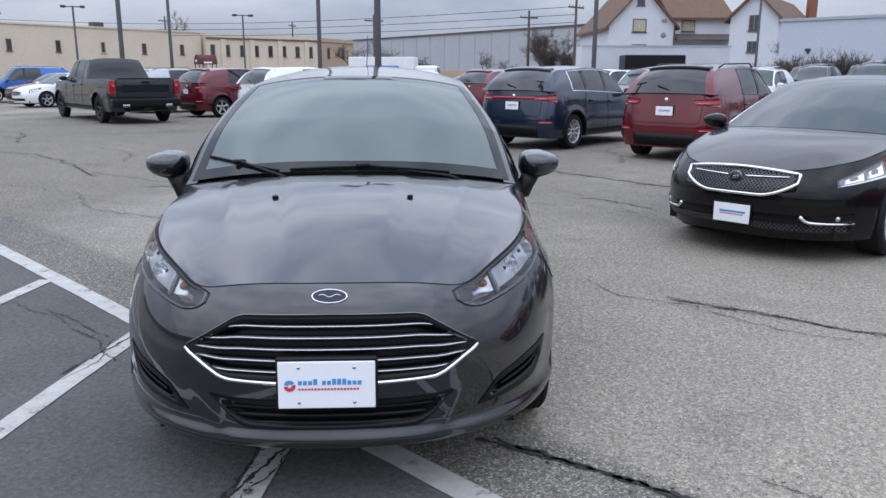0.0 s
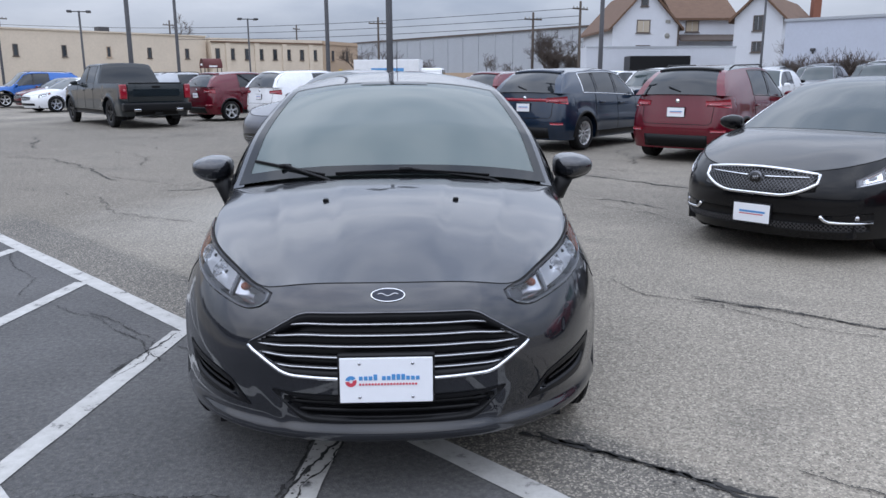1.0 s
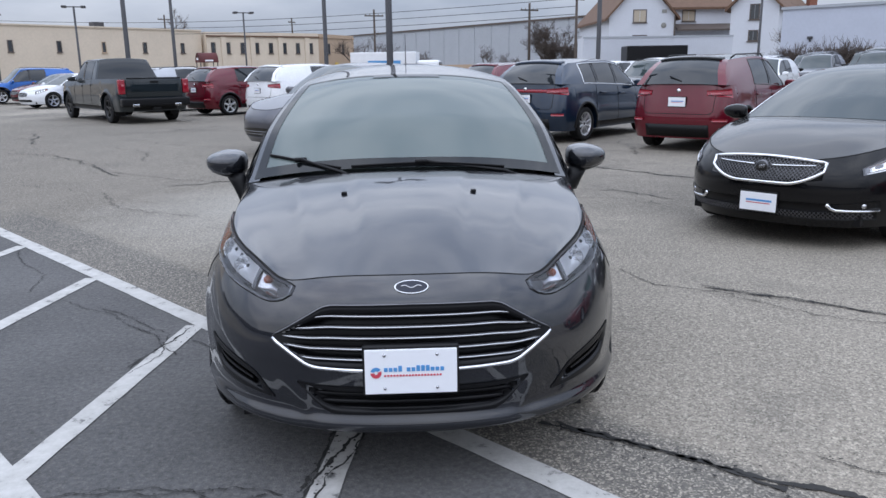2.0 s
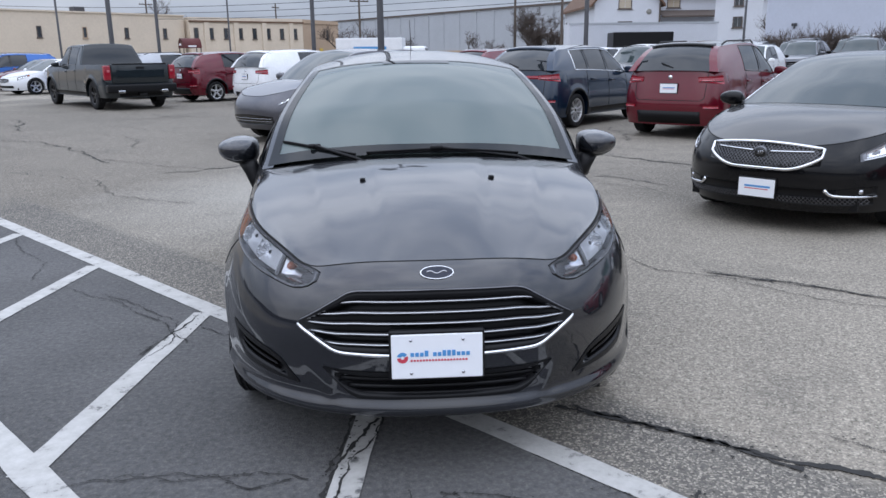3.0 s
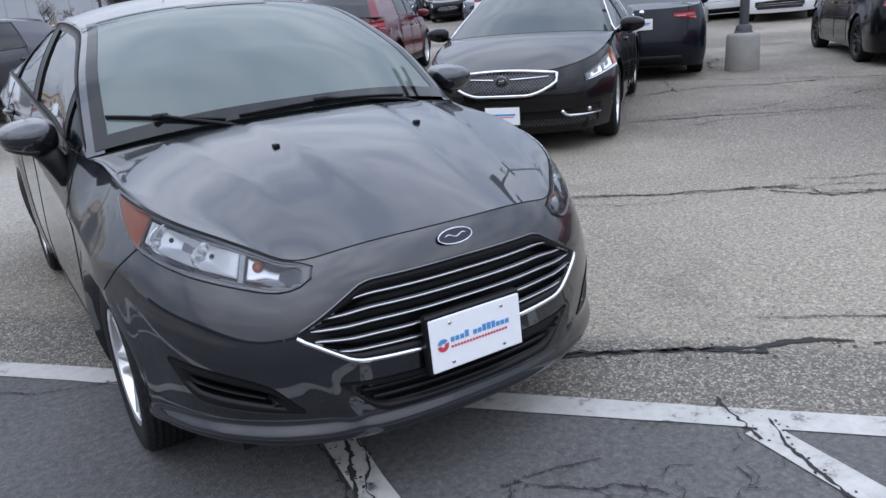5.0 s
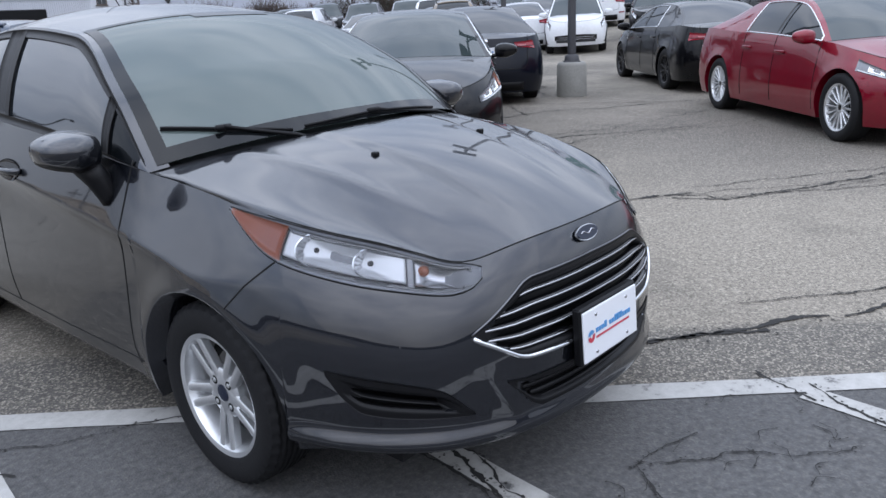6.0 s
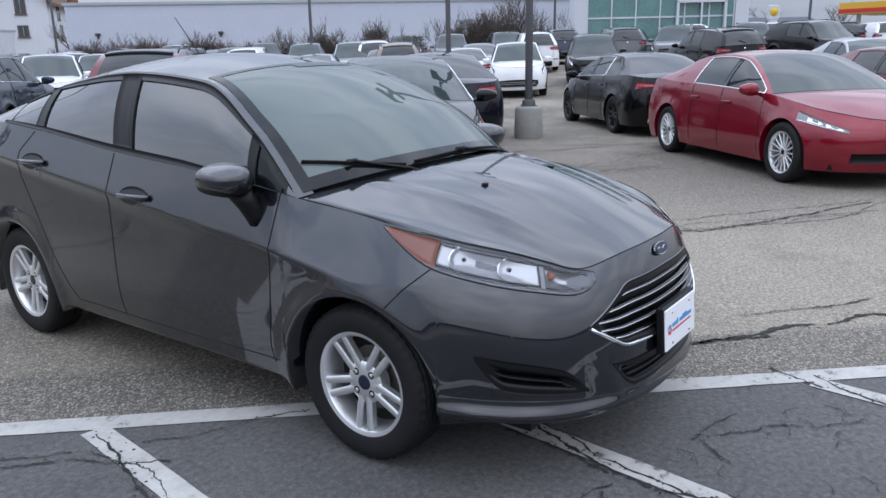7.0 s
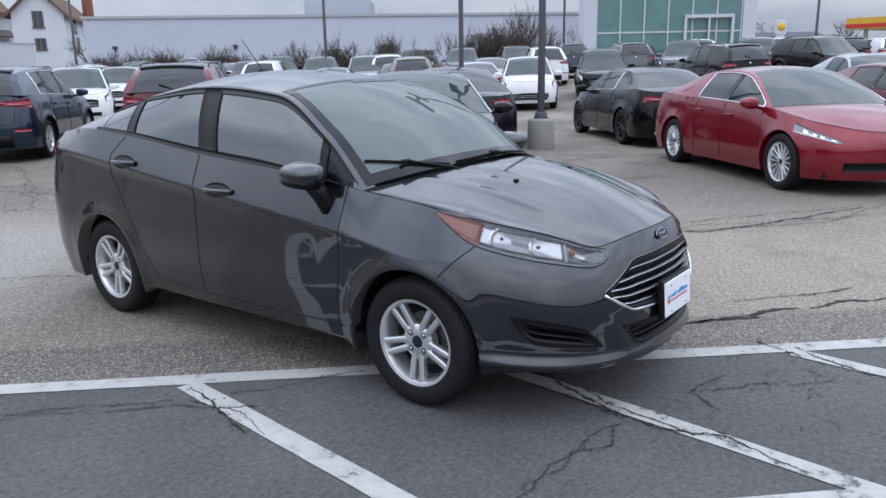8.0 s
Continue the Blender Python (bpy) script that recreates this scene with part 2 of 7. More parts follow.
def lathe(profile, seg, axis="x"):
    """Turn a profile of (along, radius) about an axis."""
    vs = []
    for a, r in profile:
        for k in range(seg):
            t = 2 * math.pi * k / seg
            p = (a, r * math.cos(t), r * math.sin(t))
            vs.append(p if axis == "x" else (p[1], p[2], p[0]))
    fs = []
    for i in range(len(profile) - 1):
        for k in range(seg):
            j = (k + 1) % seg
            fs.append((i * seg + k, (i + 1) * seg + k, (i + 1) * seg + j, i * seg + j))
    return vs, fs


def tube(points, radius, seg=8, closed=False, taper=None):
    """A round bar along points."""
    pts = [Vector(p) for p in points]
    n = len(pts)
    vs, fs = [], []
    up = Vector((0, 0, 1))
    for i, p in enumerate(pts):
        a, b = pts[(i - 1) % n] if (closed or i > 0) else p, pts[(i + 1) % n] if (closed or i < n - 1) else p
        d = (b - a).normalized() if (b - a).length > 1e-9 else Vector((0, 0, 1))
        ref = up if abs(d.dot(up)) < 0.95 else Vector((1, 0, 0))
        u = d.cross(ref).normalized()
        v = d.cross(u)
        r = radius if taper is None else lerp(radius, taper, i / max(1, n - 1))
        for k in range(seg):
            t = 2 * math.pi * k / seg
            vs.append(tuple(p + r * (u * math.cos(t) + v * math.sin(t))))
    last = n if closed else n - 1
    for i in range(last):
        for k in range(seg):
            j, i2 = (k + 1) % seg, (i + 1) % n
            fs.append((i * seg + k, i * seg + j, i2 * seg + j, i2 * seg + k))
    if not closed:
        fs += [tuple(range(seg))[::-1], tuple((n - 1) * seg + k for k in range(seg))]
    return vs, fs


# ---- cars: a body is lofted from a few design curves ----
class Shape:
    """x across, y to the rear from the front axle, z up."""

    def __init__(self, **k):
        self.W, self.lo, self.wb, self.zw, self.R = k["W"], k["lo"], k["wb"], k["zw"], k["R"]
        self.nose, self.tail, self.Y1, self.Y2 = prof(*k["nose"]), prof(*k["tail"]), k["Y1"], k["Y2"]
        self.n, self.nt = k.get("n", 2.5), k.get("nt", 3.0)
        self.sh, self.shw = prof(*k["sh"]), prof(*k["shw"])
        self.railx, self.railz, self.crown, self.bow = (prof(*k[q]) for q in ("railx", "railz", "crown", "bow"))
        self.yc, self.wt, self.re, self.yb = k["yc"], k["wt"], k["re"], k["yb"]
        self.flare, self.hoodc, self.deckc = k.get("flare", 0.015), k.get("hoodc", 0.06), k.get("deckc", 0.03)
        self.crease, self.bulge = k.get("crease"), k.get("bulge", 0.02)
        self.k = k
        for y in (self.yc, self.yb):
            w, z = self.width(y, self.sh(y)), self.sh(y)
            k["railx"] = [(a, w if abs(a - y) < 1e-6 else b) for a, b in k["railx"]]
            k["railz"] = [(a, z if abs(a - y) < 1e-6 else b) for a, b in k["railz"]]
        self.railx, self.railz = prof(*k["railx"]), prof(*k["railz"])

    def shz(self, s):
        z = self.sh(self.yref(s))
        for _ in range(3):
            z = self.sh(self.pt(s, z)[1])
        return z

    def width(self, y, z):
        zs = self.sh(y)
        zn = min(max((z - self.lo) / (zs - self.lo), 0), 1.1)
        lean = max(0, (zn - 0.5) / 0.5) ** 2
        if self.k.get("shoulder") and y > -0.35:
            # upright below the crease, leaning in at once above it
            zc = lerp(self.crease[0], self.crease[1], max(0.0, y) / self.wb) - 0.01
            t = (z - zc) / max(0.06, zs - zc)
            f = min(1.0, (y + 0.35) / 0.55) * min(1.0, max(0.0, (self.Y2 + 0.45 - y) / 0.5))
            lean = lerp(lean, (math.sqrt(t * t + 0.0016) + t) / (1 + math.sqrt(1.0016)), f)
        w = self.W * (1 - (1 - self.shw(y)) * lean - 0.045 * max(0, (0.35 - zn) / 0.35) ** 2)
        for ya in (0, self.wb):
            d = math.hypot(y - ya, z - self.zw) - self.R
            if -0.03 < d < 0.2:
                w += self.flare * math.exp(-(d / 0.06) ** 2)
        if self.crease and y > 0.1:
            # a crease that rises to the rear, with an undercut below it
            zc = lerp(self.crease[0], self.crease[1], y / self.wb)
            d = zc - z
            fade = min(1.0, (y - 0.1) / 0.5) * min(1.0, max(0.0, (self.Y2 + 0.4 - y) / 0.5))
            if d > 0:
                w -= 0.019 * fade * (1 - math.exp(-d / 0.022)) * math.exp(-(d / 0.30) ** 2)
        return w

    def pt(self, s, z):
        if s < 1:
            th = max(s, 1e-6) * math.pi / 2
            cs, sn, yn = math.cos(th) ** (2 / self.n), math.sin(th) ** (2 / self.n), self.nose(z)
            y = yn + (self.Y1 - yn) * (1 - cs)
            return (self.width(y, z) * sn, y, z)
        if s <= 2:
            y = self.Y1 + (self.Y2 - self.Y1) * (s - 1)
            return (self.width(y, z), y, z)
        th = max(3 - s, 1e-6) * math.pi / 2
        cs, sn, yt = math.cos(th) ** (2 / self.nt), math.sin(th) ** (2 / self.nt), self.tail(z)
        y = yt - (yt - self.Y2) * (1 - cs)
        return (self.width(y, z) * sn, y, z)

    def s_of_y(self, y, z):
        if y < self.Y1:
            yn = self.nose(z)
            cs = min(1, max(0, 1 - (y - yn) / (self.Y1 - yn)))
            return math.acos(cs ** (self.n / 2)) * 2 / math.pi
        if y <= self.Y2:
            return 1 + (y - self.Y1) / (self.Y2 - self.Y1)
        yt = self.tail(z)
        cs = min(1, max(0, 1 - (yt - y) / (yt - self.Y2)))
        return 3 - math.acos(cs ** (self.nt / 2)) * 2 / math.pi

    def s_of_x(self, x, z, rear=False):
        n = self.nt if rear else self.n
        s = 0.5
        for _ in range(6):
            y = self.pt(3 - s if rear else s, z)[1]
            s = math.asin(min(1, abs(x) / self.width(y, z)) ** (n / 2)) * 2 / math.pi
        return 3 - s if rear else s

    def front(self, x, z):
        p = self.pt(self.s_of_x(x, z), z)
        return (math.copysign(p[0], x) if abs(x) > 1e-6 else 0.0, p[1], p[2])

    def back(self, x, z):
        p = self.pt(self.s_of_x(x, z, True), z)
        return (math.copysign(p[0], x) if abs(x) > 1e-6 else 0.0, p[1], p[2])

    def side(self, y, z):
        return self.pt(self.s_of_y(y, z), z)

    def bottom(self, y):
        zb = self.lo
        if y < self.Y1:
            zb += self.k.get("chin", 0.0) * max(0, (self.Y1 - y) / (self.Y1 - self.nose(0.4))) ** 2
        zb += self.k.get("sill", 0.0) * min(1.0, max(0.0, (y - self.R) / 0.06)) * min(1.0, max(0.0, (self.wb - self.R - y) / 0.06))
        for ya in (0, self.wb):
            d = abs(y - ya)
            if d < self.R:
                zb = max(zb, self.zw + math.sqrt(self.R ** 2 - d * d))
        return zb

    def yref(self, s):
        return self.pt(s, self.zw + 0.12)[1]

    def stations(self, fine):
        ss = [i / (12 * fine) for i in range(12 * fine)]
        ss += [1 + i / (16 * fine) for i in range(16 * fine)]
        ss += [2 + i / (8 * fine) for i in range(8 * fine + 1)]
        for ya in (0, self.wb):
            for k in range(-7 * fine, 7 * fine + 1):
                y = ya + self.R * math.sin(k / (7 * fine) * math.pi / 2)
                ss.append(self.s_of_y(y + math.copysign(1e-4, -k), self.zw + 0.12))
            for e in (-1, 1):
                ss.append(self.s_of_y(ya + e * (self.R + 2e-3), self.zw + 0.12))
        ss.sort()
        out = [ss[0]]
        for s in ss[1:]:
            if s - out[-1] > 2e-4:
                out.append(s)
        out[-1] = 3.0
        return out

    def top(self, ys, a):
        e = 1 - a * a
        return (a * self.railx(ys), ys - self.bow(ys) * e, self.railz(ys) + self.crown(ys) * (1 - abs(a) ** 2.4))

    def hood(self, a, b):
        e = 1 - a * a
        th = math.asin(min(1, abs(a)) ** (self.n / 2))
        cs = math.cos(th) ** (2 / self.n)
        zg = self.sh(self.nose(9) + (self.Y1 - self.nose(9)) * (1 - cs))
        for _ in range(3):
            yn = self.nose(zg)
            zg = self.sh(yn + (self.Y1 - yn) * (1 - cs))
        y0 = yn + (self.Y1 - yn) * (1 - cs)
        y1 = self.yc - self.bow(self.yc) * e
        y = lerp(y0, y1, b)
        ye = y + b * self.bow(self.yc) * e
        x = a * self.width(ye, self.sh(ye))
        z1 = self.sh(self.yc) + self.crown(self.yc) * (1 - abs(a) ** 2.2)
        h = lerp(1 - max(0.0, 1 - b) ** self.k.get("hoodp", 1.7), b, abs(a) ** 6)
        z = lerp(zg, z1, h)
        xc = self.k.get("ridge")
        if xc and not self.k.get("crisp"):
            z += 0.013 * min(1, b * 5) * math.exp(-((abs(x) - lerp(xc[0], xc[1], b)) / 0.026) ** 2)
        return (x, y, z)

    def deck(self, a, b):
        e = 1 - a * a
        th = math.asin(min(1, abs(a)) ** (self.nt / 2))
        cs = math.cos(th) ** (2 / self.nt)
        yt = self.tail(9)
        y1 = yt - (yt - self.Y2) * (1 - cs)
        y0 = self.yb - self.bow(self.yb) * e
        y = lerp(y0, y1, b)
        ye = lerp(self.yb, y1, b)
        zs = self.sh(ye)
        cr = lerp(self.crown(self.yb), 0, b ** 2)
        return (a * self.width(ye, zs), y, zs + cr * (1 - abs(a) ** 2.2))

    def cabin(self, y, q):
        """The cabin's side between belt (q 0) and roof rail (q 1)."""
        zs = self.sh(y)
        w = self.width(y, zs)
        xr, zr = self.railx(y), self.railz(y)
        return (lerp(w, xr, q) + self.bulge * math.sin(math.pi * q) * min(1, (zr - zs) / 0.3), y, lerp(zs, zr, q))


def normal_at(f, p, q, h=1e-3):
    a, b = Vector(f(p + h, q)) - Vector(f(p - h, q)), Vector(f(p, q + h)) - Vector(f(p, q - h))
    n = a.cross(b)
    return n.normalized() if n.length > 1e-12 else Vector((0, -1, 0))


def patch(f, p0, p1, lo, hi, npts, nq, off=0.003, depth=0.01, out=None, sink=0.0, rimw=0.2, flat=(0.0, 0.0)):
    """A plate that lies on the surface f(p, q), with p from p0 to p1 and q between two edges, proud by off, with a rim."""
    vs, nr = [], []
    for i in range(npts + 1):
        p = lerp(p0, p1, i / npts)
        for j in range(nq + 1):
            q = lerp(lo(p), hi(p), j / nq)
            v, n = Vector(f(p, q)), normal_at(f, p, q)
            if out is not None and n.dot(Vector(out)) < 0:
                n = -n
            nr.append(n)
            e = min(i, npts - i) / npts - flat[0], min(j, nq - j) / nq - flat[1]
            k = min(1.0, max(0.0, min(e)) / rimw) if sink else 0.0
            vs.append(v + n * (off - sink * k * k * (3 - 2 * k)))
    nc = nq + 1
    fs = grid_faces(npts + 1, nc)
    k = (npts // 2) * nc + nq // 2
    fn = (vs[k + nc] - vs[k]).cross(vs[k + 1] - vs[k])
    if fn.dot(nr[k]) > 0:
        fs = [g[::-1] for g in fs]
    ring = [i * nc for i in range(npts + 1)] + [npts * nc + j for j in range(1, nc)] + [i * nc + nq for i in range(npts - 1, -1, -1)] + [j for j in range(nq - 1, 0, -1)]
    base = len(vs)
    vs += [vs[i] - nr[i] * depth for i in ring]
    m = len(ring)
    for i in range(m):
        j = (i + 1) % m
        fs.append((ring[i], ring[j], base + j, base + i))
    return [tuple(v) for v in vs], fs


def line_on(f, pts, radius, per=6, seg=5):
    """A thin bar that follows the surface f through (p, q) points."""
    out = []
    for (p0, q0), (p1, q1) in zip(pts, pts[1:]):
        for i in range(per):
            out.append(f(lerp(p0, p1, i / per), lerp(q0, q1, i / per)))
    out.append(f(*pts[-1]))
    return tube(out, radius, seg)


WHEELS = {}


def wheel(parent, at, right, r=0.30, rim=0.19, width=0.19, style="twin", alloy=None, fine=True, name="wheel"):
    """A wheel whose outer face looks along +x (or -x)."""
    alloy = alloy or M_ALLOY
    key = (r, rim, width, style, alloy.name)
    seg = 56 if fine else 28
    if key not in WHEELS:
        w = width / 2
        h = r - rim
        groove = []
        if fine:
            for k in range(-3, 4):
                g = k * w * 0.22
                groove += [(g - 0.006, r - 0.0015 - abs(k) * 0.001), (g - 0.004, r - 0.009), (g + 0.004, r - 0.009), (g + 0.006, r - 0.0015 - abs(k) * 0.001)]
        tyre = [(-w * 0.80, rim - 0.004), (-w * 0.97, rim + h * 0.25), (-w, rim + h * 0.5), (-w * 0.93, rim + h * 0.8), (-w * 0.78, r - 0.006)] + groove + [
            (w * 0.78, r - 0.006), (w * 0.86, r - 0.016), (w * 0.93, rim + h * 0.8), (w * 0.985, rim + h * 0.62), (w * 1.0, rim + h * 0.5), (w * 0.985, rim + h * 0.33), (w * 0.95, rim + h * 0.22), (w * 0.93, rim + h * 0.08), (w * 0.80, rim - 0.004)]
        lip = [(w * 0.80, rim - 0.006), (w * 0.90, rim + 0.008), (w * 0.885, rim + 0.002), (w * 0.84, rim - 0.010), (w * 0.55, rim - 0.022), (-w * 0.8, rim - 0.024)]
        well = [(-w * 0.2, rim - 0.02), (-w * 0.25, rim * 0.3), (-w * 0.1, 0.02)]
        sp = []
        count, twin = {"twin": (5, True), "ten": (10, False), "five": (5, False), "multi": (16, False)}[style]
        for k in range(count):
            base = 2 * math.pi * k / count + (-math.pi / 2 if twin else math.pi / 2)
            for e in ((-1, 1) if twin else (0,)):
                bw0, bw1 = (0.0150, 0.0135) if twin else ({"ten": (0.014, 0.013), "five": (0.035, 0.028), "multi": (0.009, 0.008)}[style])
                sh0, sh1 = (e * 0.0160, e * 0.0300) if twin else (0, 0)
                rr = [0.035, rim * 0.5, rim * 0.8, rim - 0.008]
                vs = []
                for i, q in enumerate(rr):
                    t = i / 3
                    bw, sh_ = lerp(bw0, bw1, t), lerp(sh0, sh1, t ** 0.8)
                    xf = w * lerp(0.62, 0.80, t ** 0.7)
                    for dx, dv in ((-0.028, -bw), (-0.004, -bw), (0, -bw * 0.6), (0, bw * 0.6), (-0.004, bw), (-0.028, bw)):
                        u, v = q, sh_ + dv
                        vs.append((xf + dx, u * math.cos(base) - v * math.sin(base), u * math.sin(base) + v * math.cos(base)))
                sp.append((vs, grid_faces(4, 6)))
        big = 0.022 if twin else 0.0
        hub = lathe([(w * 0.1, 0.062 + big), (w * 0.56, 0.060 + big), (w * 0.645, 0.048 + big), (w * 0.645, 0.030), (w * 0.60, 0.028)], 30)
        cap = lathe([(w * 0.58, 0.029), (w * 0.66, 0.026), (w * 0.68, 0.015), (w * 0.68, 0.0005)], 20)
        spots = [2 * math.pi * (k + 0.5) / (4 if twin else 5) for k in range(4 if twin else 5)]
        nr = 0.052 if twin else 0.047
        nuts = joined(*[moved(lathe([(w * 0.56, 0.0085), (w * 0.66, 0.0085), (w * 0.68, 0.006), (w * 0.68, 0.0005)], 6), Matrix.Translation((0, nr * math.cos(t), nr * math.sin(t)))) for t in spots])
        # flat black discs paint the shade of the nut recesses on the hub
        holes = joined(*[moved(lathe([(w * 0.60, 0.0145), (w * 0.652, 0.0145), (w * 0.652, 0.0005)], 14), Matrix.Translation((0, nr * math.cos(t), nr * math.sin(t)))) for t in spots])
        disc = lathe([(-w * 0.15, 0.125), (-w * 0.05, 0.125), (-w * 0.05, 0.05)], 28)

        def data(nm, geo, m):
            me = bpy.data.meshes.new(nm)
            me.from_pydata(geo[0], [], geo[1])
            me.materials.append(m)
            me.polygons.foreach_set("use_smooth", [True] * len(me.polygons))
            me.set_sharp_from_angle(angle=radians(42))
            return me
        tyre_geo = lathe(tyre, 132 if fine else seg)
        if fine:
            # shoulder blocks: short cross grooves round the tread's two edges
            tyre_geo = ([(x, y_ * q, z_ * q) for i, (x, y_, z_) in enumerate(tyre_geo[0]) for q in [1 - 0.020 * (i % 3 == 0 and abs(x) > w * 0.55 and math.hypot(y_, z_) > r - 0.018)]], tyre_geo[1])
        WHEELS[key] = [("tyre", data("tyre", tyre_geo, M_RUBBER)), ("rim", data("rim", joined(lathe(lip, seg), hub, nuts, *sp), alloy)),
                       ("wheel_well", data("wheel_well", lathe(well, 24), M_GAP)), ("brake_disc", data("brake_disc", disc, M_BRAKE)), ("nut_shade", data("nut_shade", holes, M_GAP)), ("hub_cap", data("hub_cap", cap, M_BADGE if style == "twin" else M_GLOSSBLACK))]
        if not fine:
            WHEELS[key] = [WHEELS[key][0], WHEELS[key][1], WHEELS[key][2], WHEELS[key][5]]
    whl = new(name)
    whl.parent = parent
    whl.matrix_basis = pose(*at, 0, 0, 0 if right else 180)
    for nm, me in WHEELS[key]:
        new(nm, me).parent = whl
    return whl


def body_shell(P, fine, nv, dent=None):
    """The lower body as a strip of stations by rows (right half), with its underside lip."""
    ss = P.stations(fine)
    vs, cols = [], nv + 2
    for s in ss:
        y0 = P.yref(s)
        zb, zt = P.bottom(y0), P.shz(s)
        p = P.pt(s, zb)
        vs.append((max(0.0, p[0] - 0.26) if 0 < s < 3 else 0.0, p[1] + (0.03 if s < 0.5 else -0.03 if s > 2.5 else 0), p[2] + 0.004))
        for j in range(nv + 1):
            v = j / nv
            z = lerp(zb, zt, v)
            p = P.pt(s, z)
            d = dent(s, z, p) if dent else 0.0
            if d:
                n = normal_at(P.pt, max(s, 0.002), z)
                n = n if n.y < 0 else -n
                p = Vector(p) - n * d
            vs.append((0.0 if s in (0, 3.0) else p[0], p[1], p[2]))
    return ss, vs, cols


def spaced(n, power=1.6):
    """Positions from -1 to 1, closer together at both ends."""
    return [math.copysign(1 - max(0.0, 1 - abs(t)) ** power, t) for t in [lerp(-1, 1, i / n) for i in range(n + 1)]]


def hood_sheet(P, nh, aa):
    """The hood as one sheet; a crisp one is evened out and then given its two creases and two outer ridges."""
    rows = [[Vector(P.hood(a, b / nh * 0.965)) for a in aa] for b in range(nh + 1)]
    if P.k.get("crisp"):
        # a low-order sheet through the hood, plus what its edges need, spread evenly over it
        z = np.array([[p.z for p in r] for r in rows])
        x2 = np.array([[p.x ** 2 for p in r] for r in rows])
        bb = np.array([[i / nh] * len(aa) for i in range(nh + 1)])
        terms = np.stack([(bb ** i * x2 ** j).ravel() for i in range(5) for j in range(3)], 1)
        low = (terms @ np.linalg.lstsq(terms, z.ravel(), rcond=None)[0]).reshape(z.shape)
        rest = z - low
        for _ in range(900):
            rest[1:-1, 1:-1] = 0.25 * (rest[:-2, 1:-1] + rest[2:, 1:-1] + rest[1:-1, :-2] + rest[1:-1, 2:])
        zs = low + rest
        for i, r in enumerate(rows):
            b = i / nh
            fade = min(1.0, max(0.0, (b - 0.06) / 0.4)) * min(1.0, (1 - b) / 0.03)
            for j, p in enumerate(r):
                x = abs(p.x)
                edge = min(1.0, (1 - abs(aa[j])) / 0.12)
                p.z = float(zs[i][j]) + fade * edge * (0.0075 * (0.5 + 0.5 * math.tanh((lerp(0.175, 0.262, b) - x) / 0.011)) + 0.0050 * math.exp(-((x - lerp(0.36, 0.52, b)) / 0.030) ** 2))
    return [tuple(p) for r in rows for p in r], grid_faces(nh + 1, len(aa))


def shell_parts(P, fine, nv, na, dent=None):
    """Geometry of the body's pieces: right half of the belt, hood, roof, deck, cabin sides and glass."""
    G = {}
    G["ss"], G["vs"], G["cols"] = body_shell(P, fine, nv, dent)
    aa = spaced(na)
    nh = 7 * fine
    G["hood"] = hood_sheet(P, nh, aa)
    G["cowl"] = ([(x, y, z - 0.004) for b in (0.955, 0.985, 1.02) for x, y, z in [P.hood(a, b) for a in aa]], grid_faces(3, na + 1))
    nd = 4 * fine
    G["deck"] = ([P.deck(a, b / nd) for b in range(nd + 1) for a in aa], grid_faces(nd + 1, na + 1))
    ys = [lerp(P.yc, P.wt, i / (6 * fine)) for i in range(6 * fine)] + [lerp(P.wt, P.re, i / (6 * fine)) for i in range(6 * fine)] + [lerp(P.re, P.yb, i / (6 * fine)) for i in range(6 * fine + 1)]
    vs = [P.top(y, a) for y in ys for a in aa]
    nr, nc = len(ys), len(aa)
    edge = 0.925

    def where(r, c):
        ym, am = (ys[r] + ys[r + 1]) / 2, abs(aa[c] + aa[c + 1]) / 2
        if am < edge and ym < P.wt:
            return "windscreen"
        if am < (0.80 if P.k.get("suv") else edge - 0.02) and ym > P.re + 0.02:
            return "rear_window"
        return "rear_pillar" if P.k.get("suv") and ym > P.re + 0.02 else "roof"
    for nm in ("windscreen", "rear_window", "roof", "rear_pillar"):
        G[nm] = tidy(vs, grid_faces(nr, nc, lambda r, c: where(r, c) == nm))
    return G


def cabin_side(P, windows, fine, q0=0.06, q1=0.90, lean=0.0):
    """The cabin's right side: pillars as one sheet and each window's glass as another."""
    n = 16 * fine
    ys = sorted(set([round(lerp(P.yc, P.yb, i / n), 4) for i in range(n + 1)] + [round(v, 4) for w in windows for v in w[:2]]))
    qs = [0, q0] + [lerp(q0, q1, i / 5) for i in range(1, 5)] + [q1, 0.95, 1.0]
    vs = [P.cabin(y + lean * q * math.sin(math.pi * (y - P.yc) / (P.yb - P.yc)), q) for y in ys for q in qs]

    def which(r, c):
        ym, qm = (ys[r] + ys[r + 1]) / 2, (qs[c] + qs[c + 1]) / 2
        for i, w in enumerate(windows):
            if w[0] < ym < w[1] and q0 < qm < q1:
                return i
        return -1
    out = [tidy(vs, grid_faces(len(ys), len(qs), lambda r, c: which(r, c) == -1))]
    for i in range(len(windows)):
        g = tidy(vs, grid_faces(len(ys), len(qs), lambda r, c: which(r, c) == i))
        out.append(([(v[0] - 0.004, v[1], v[2]) for v in g[0]], g[1]))
    return out


def underside(P):
    return box(-(P.W - 0.22), P.W - 0.22, P.nose(0.4) + 0.25, P.tail(0.4) - 0.2, P.lo + 0.02, P.lo + 0.12)


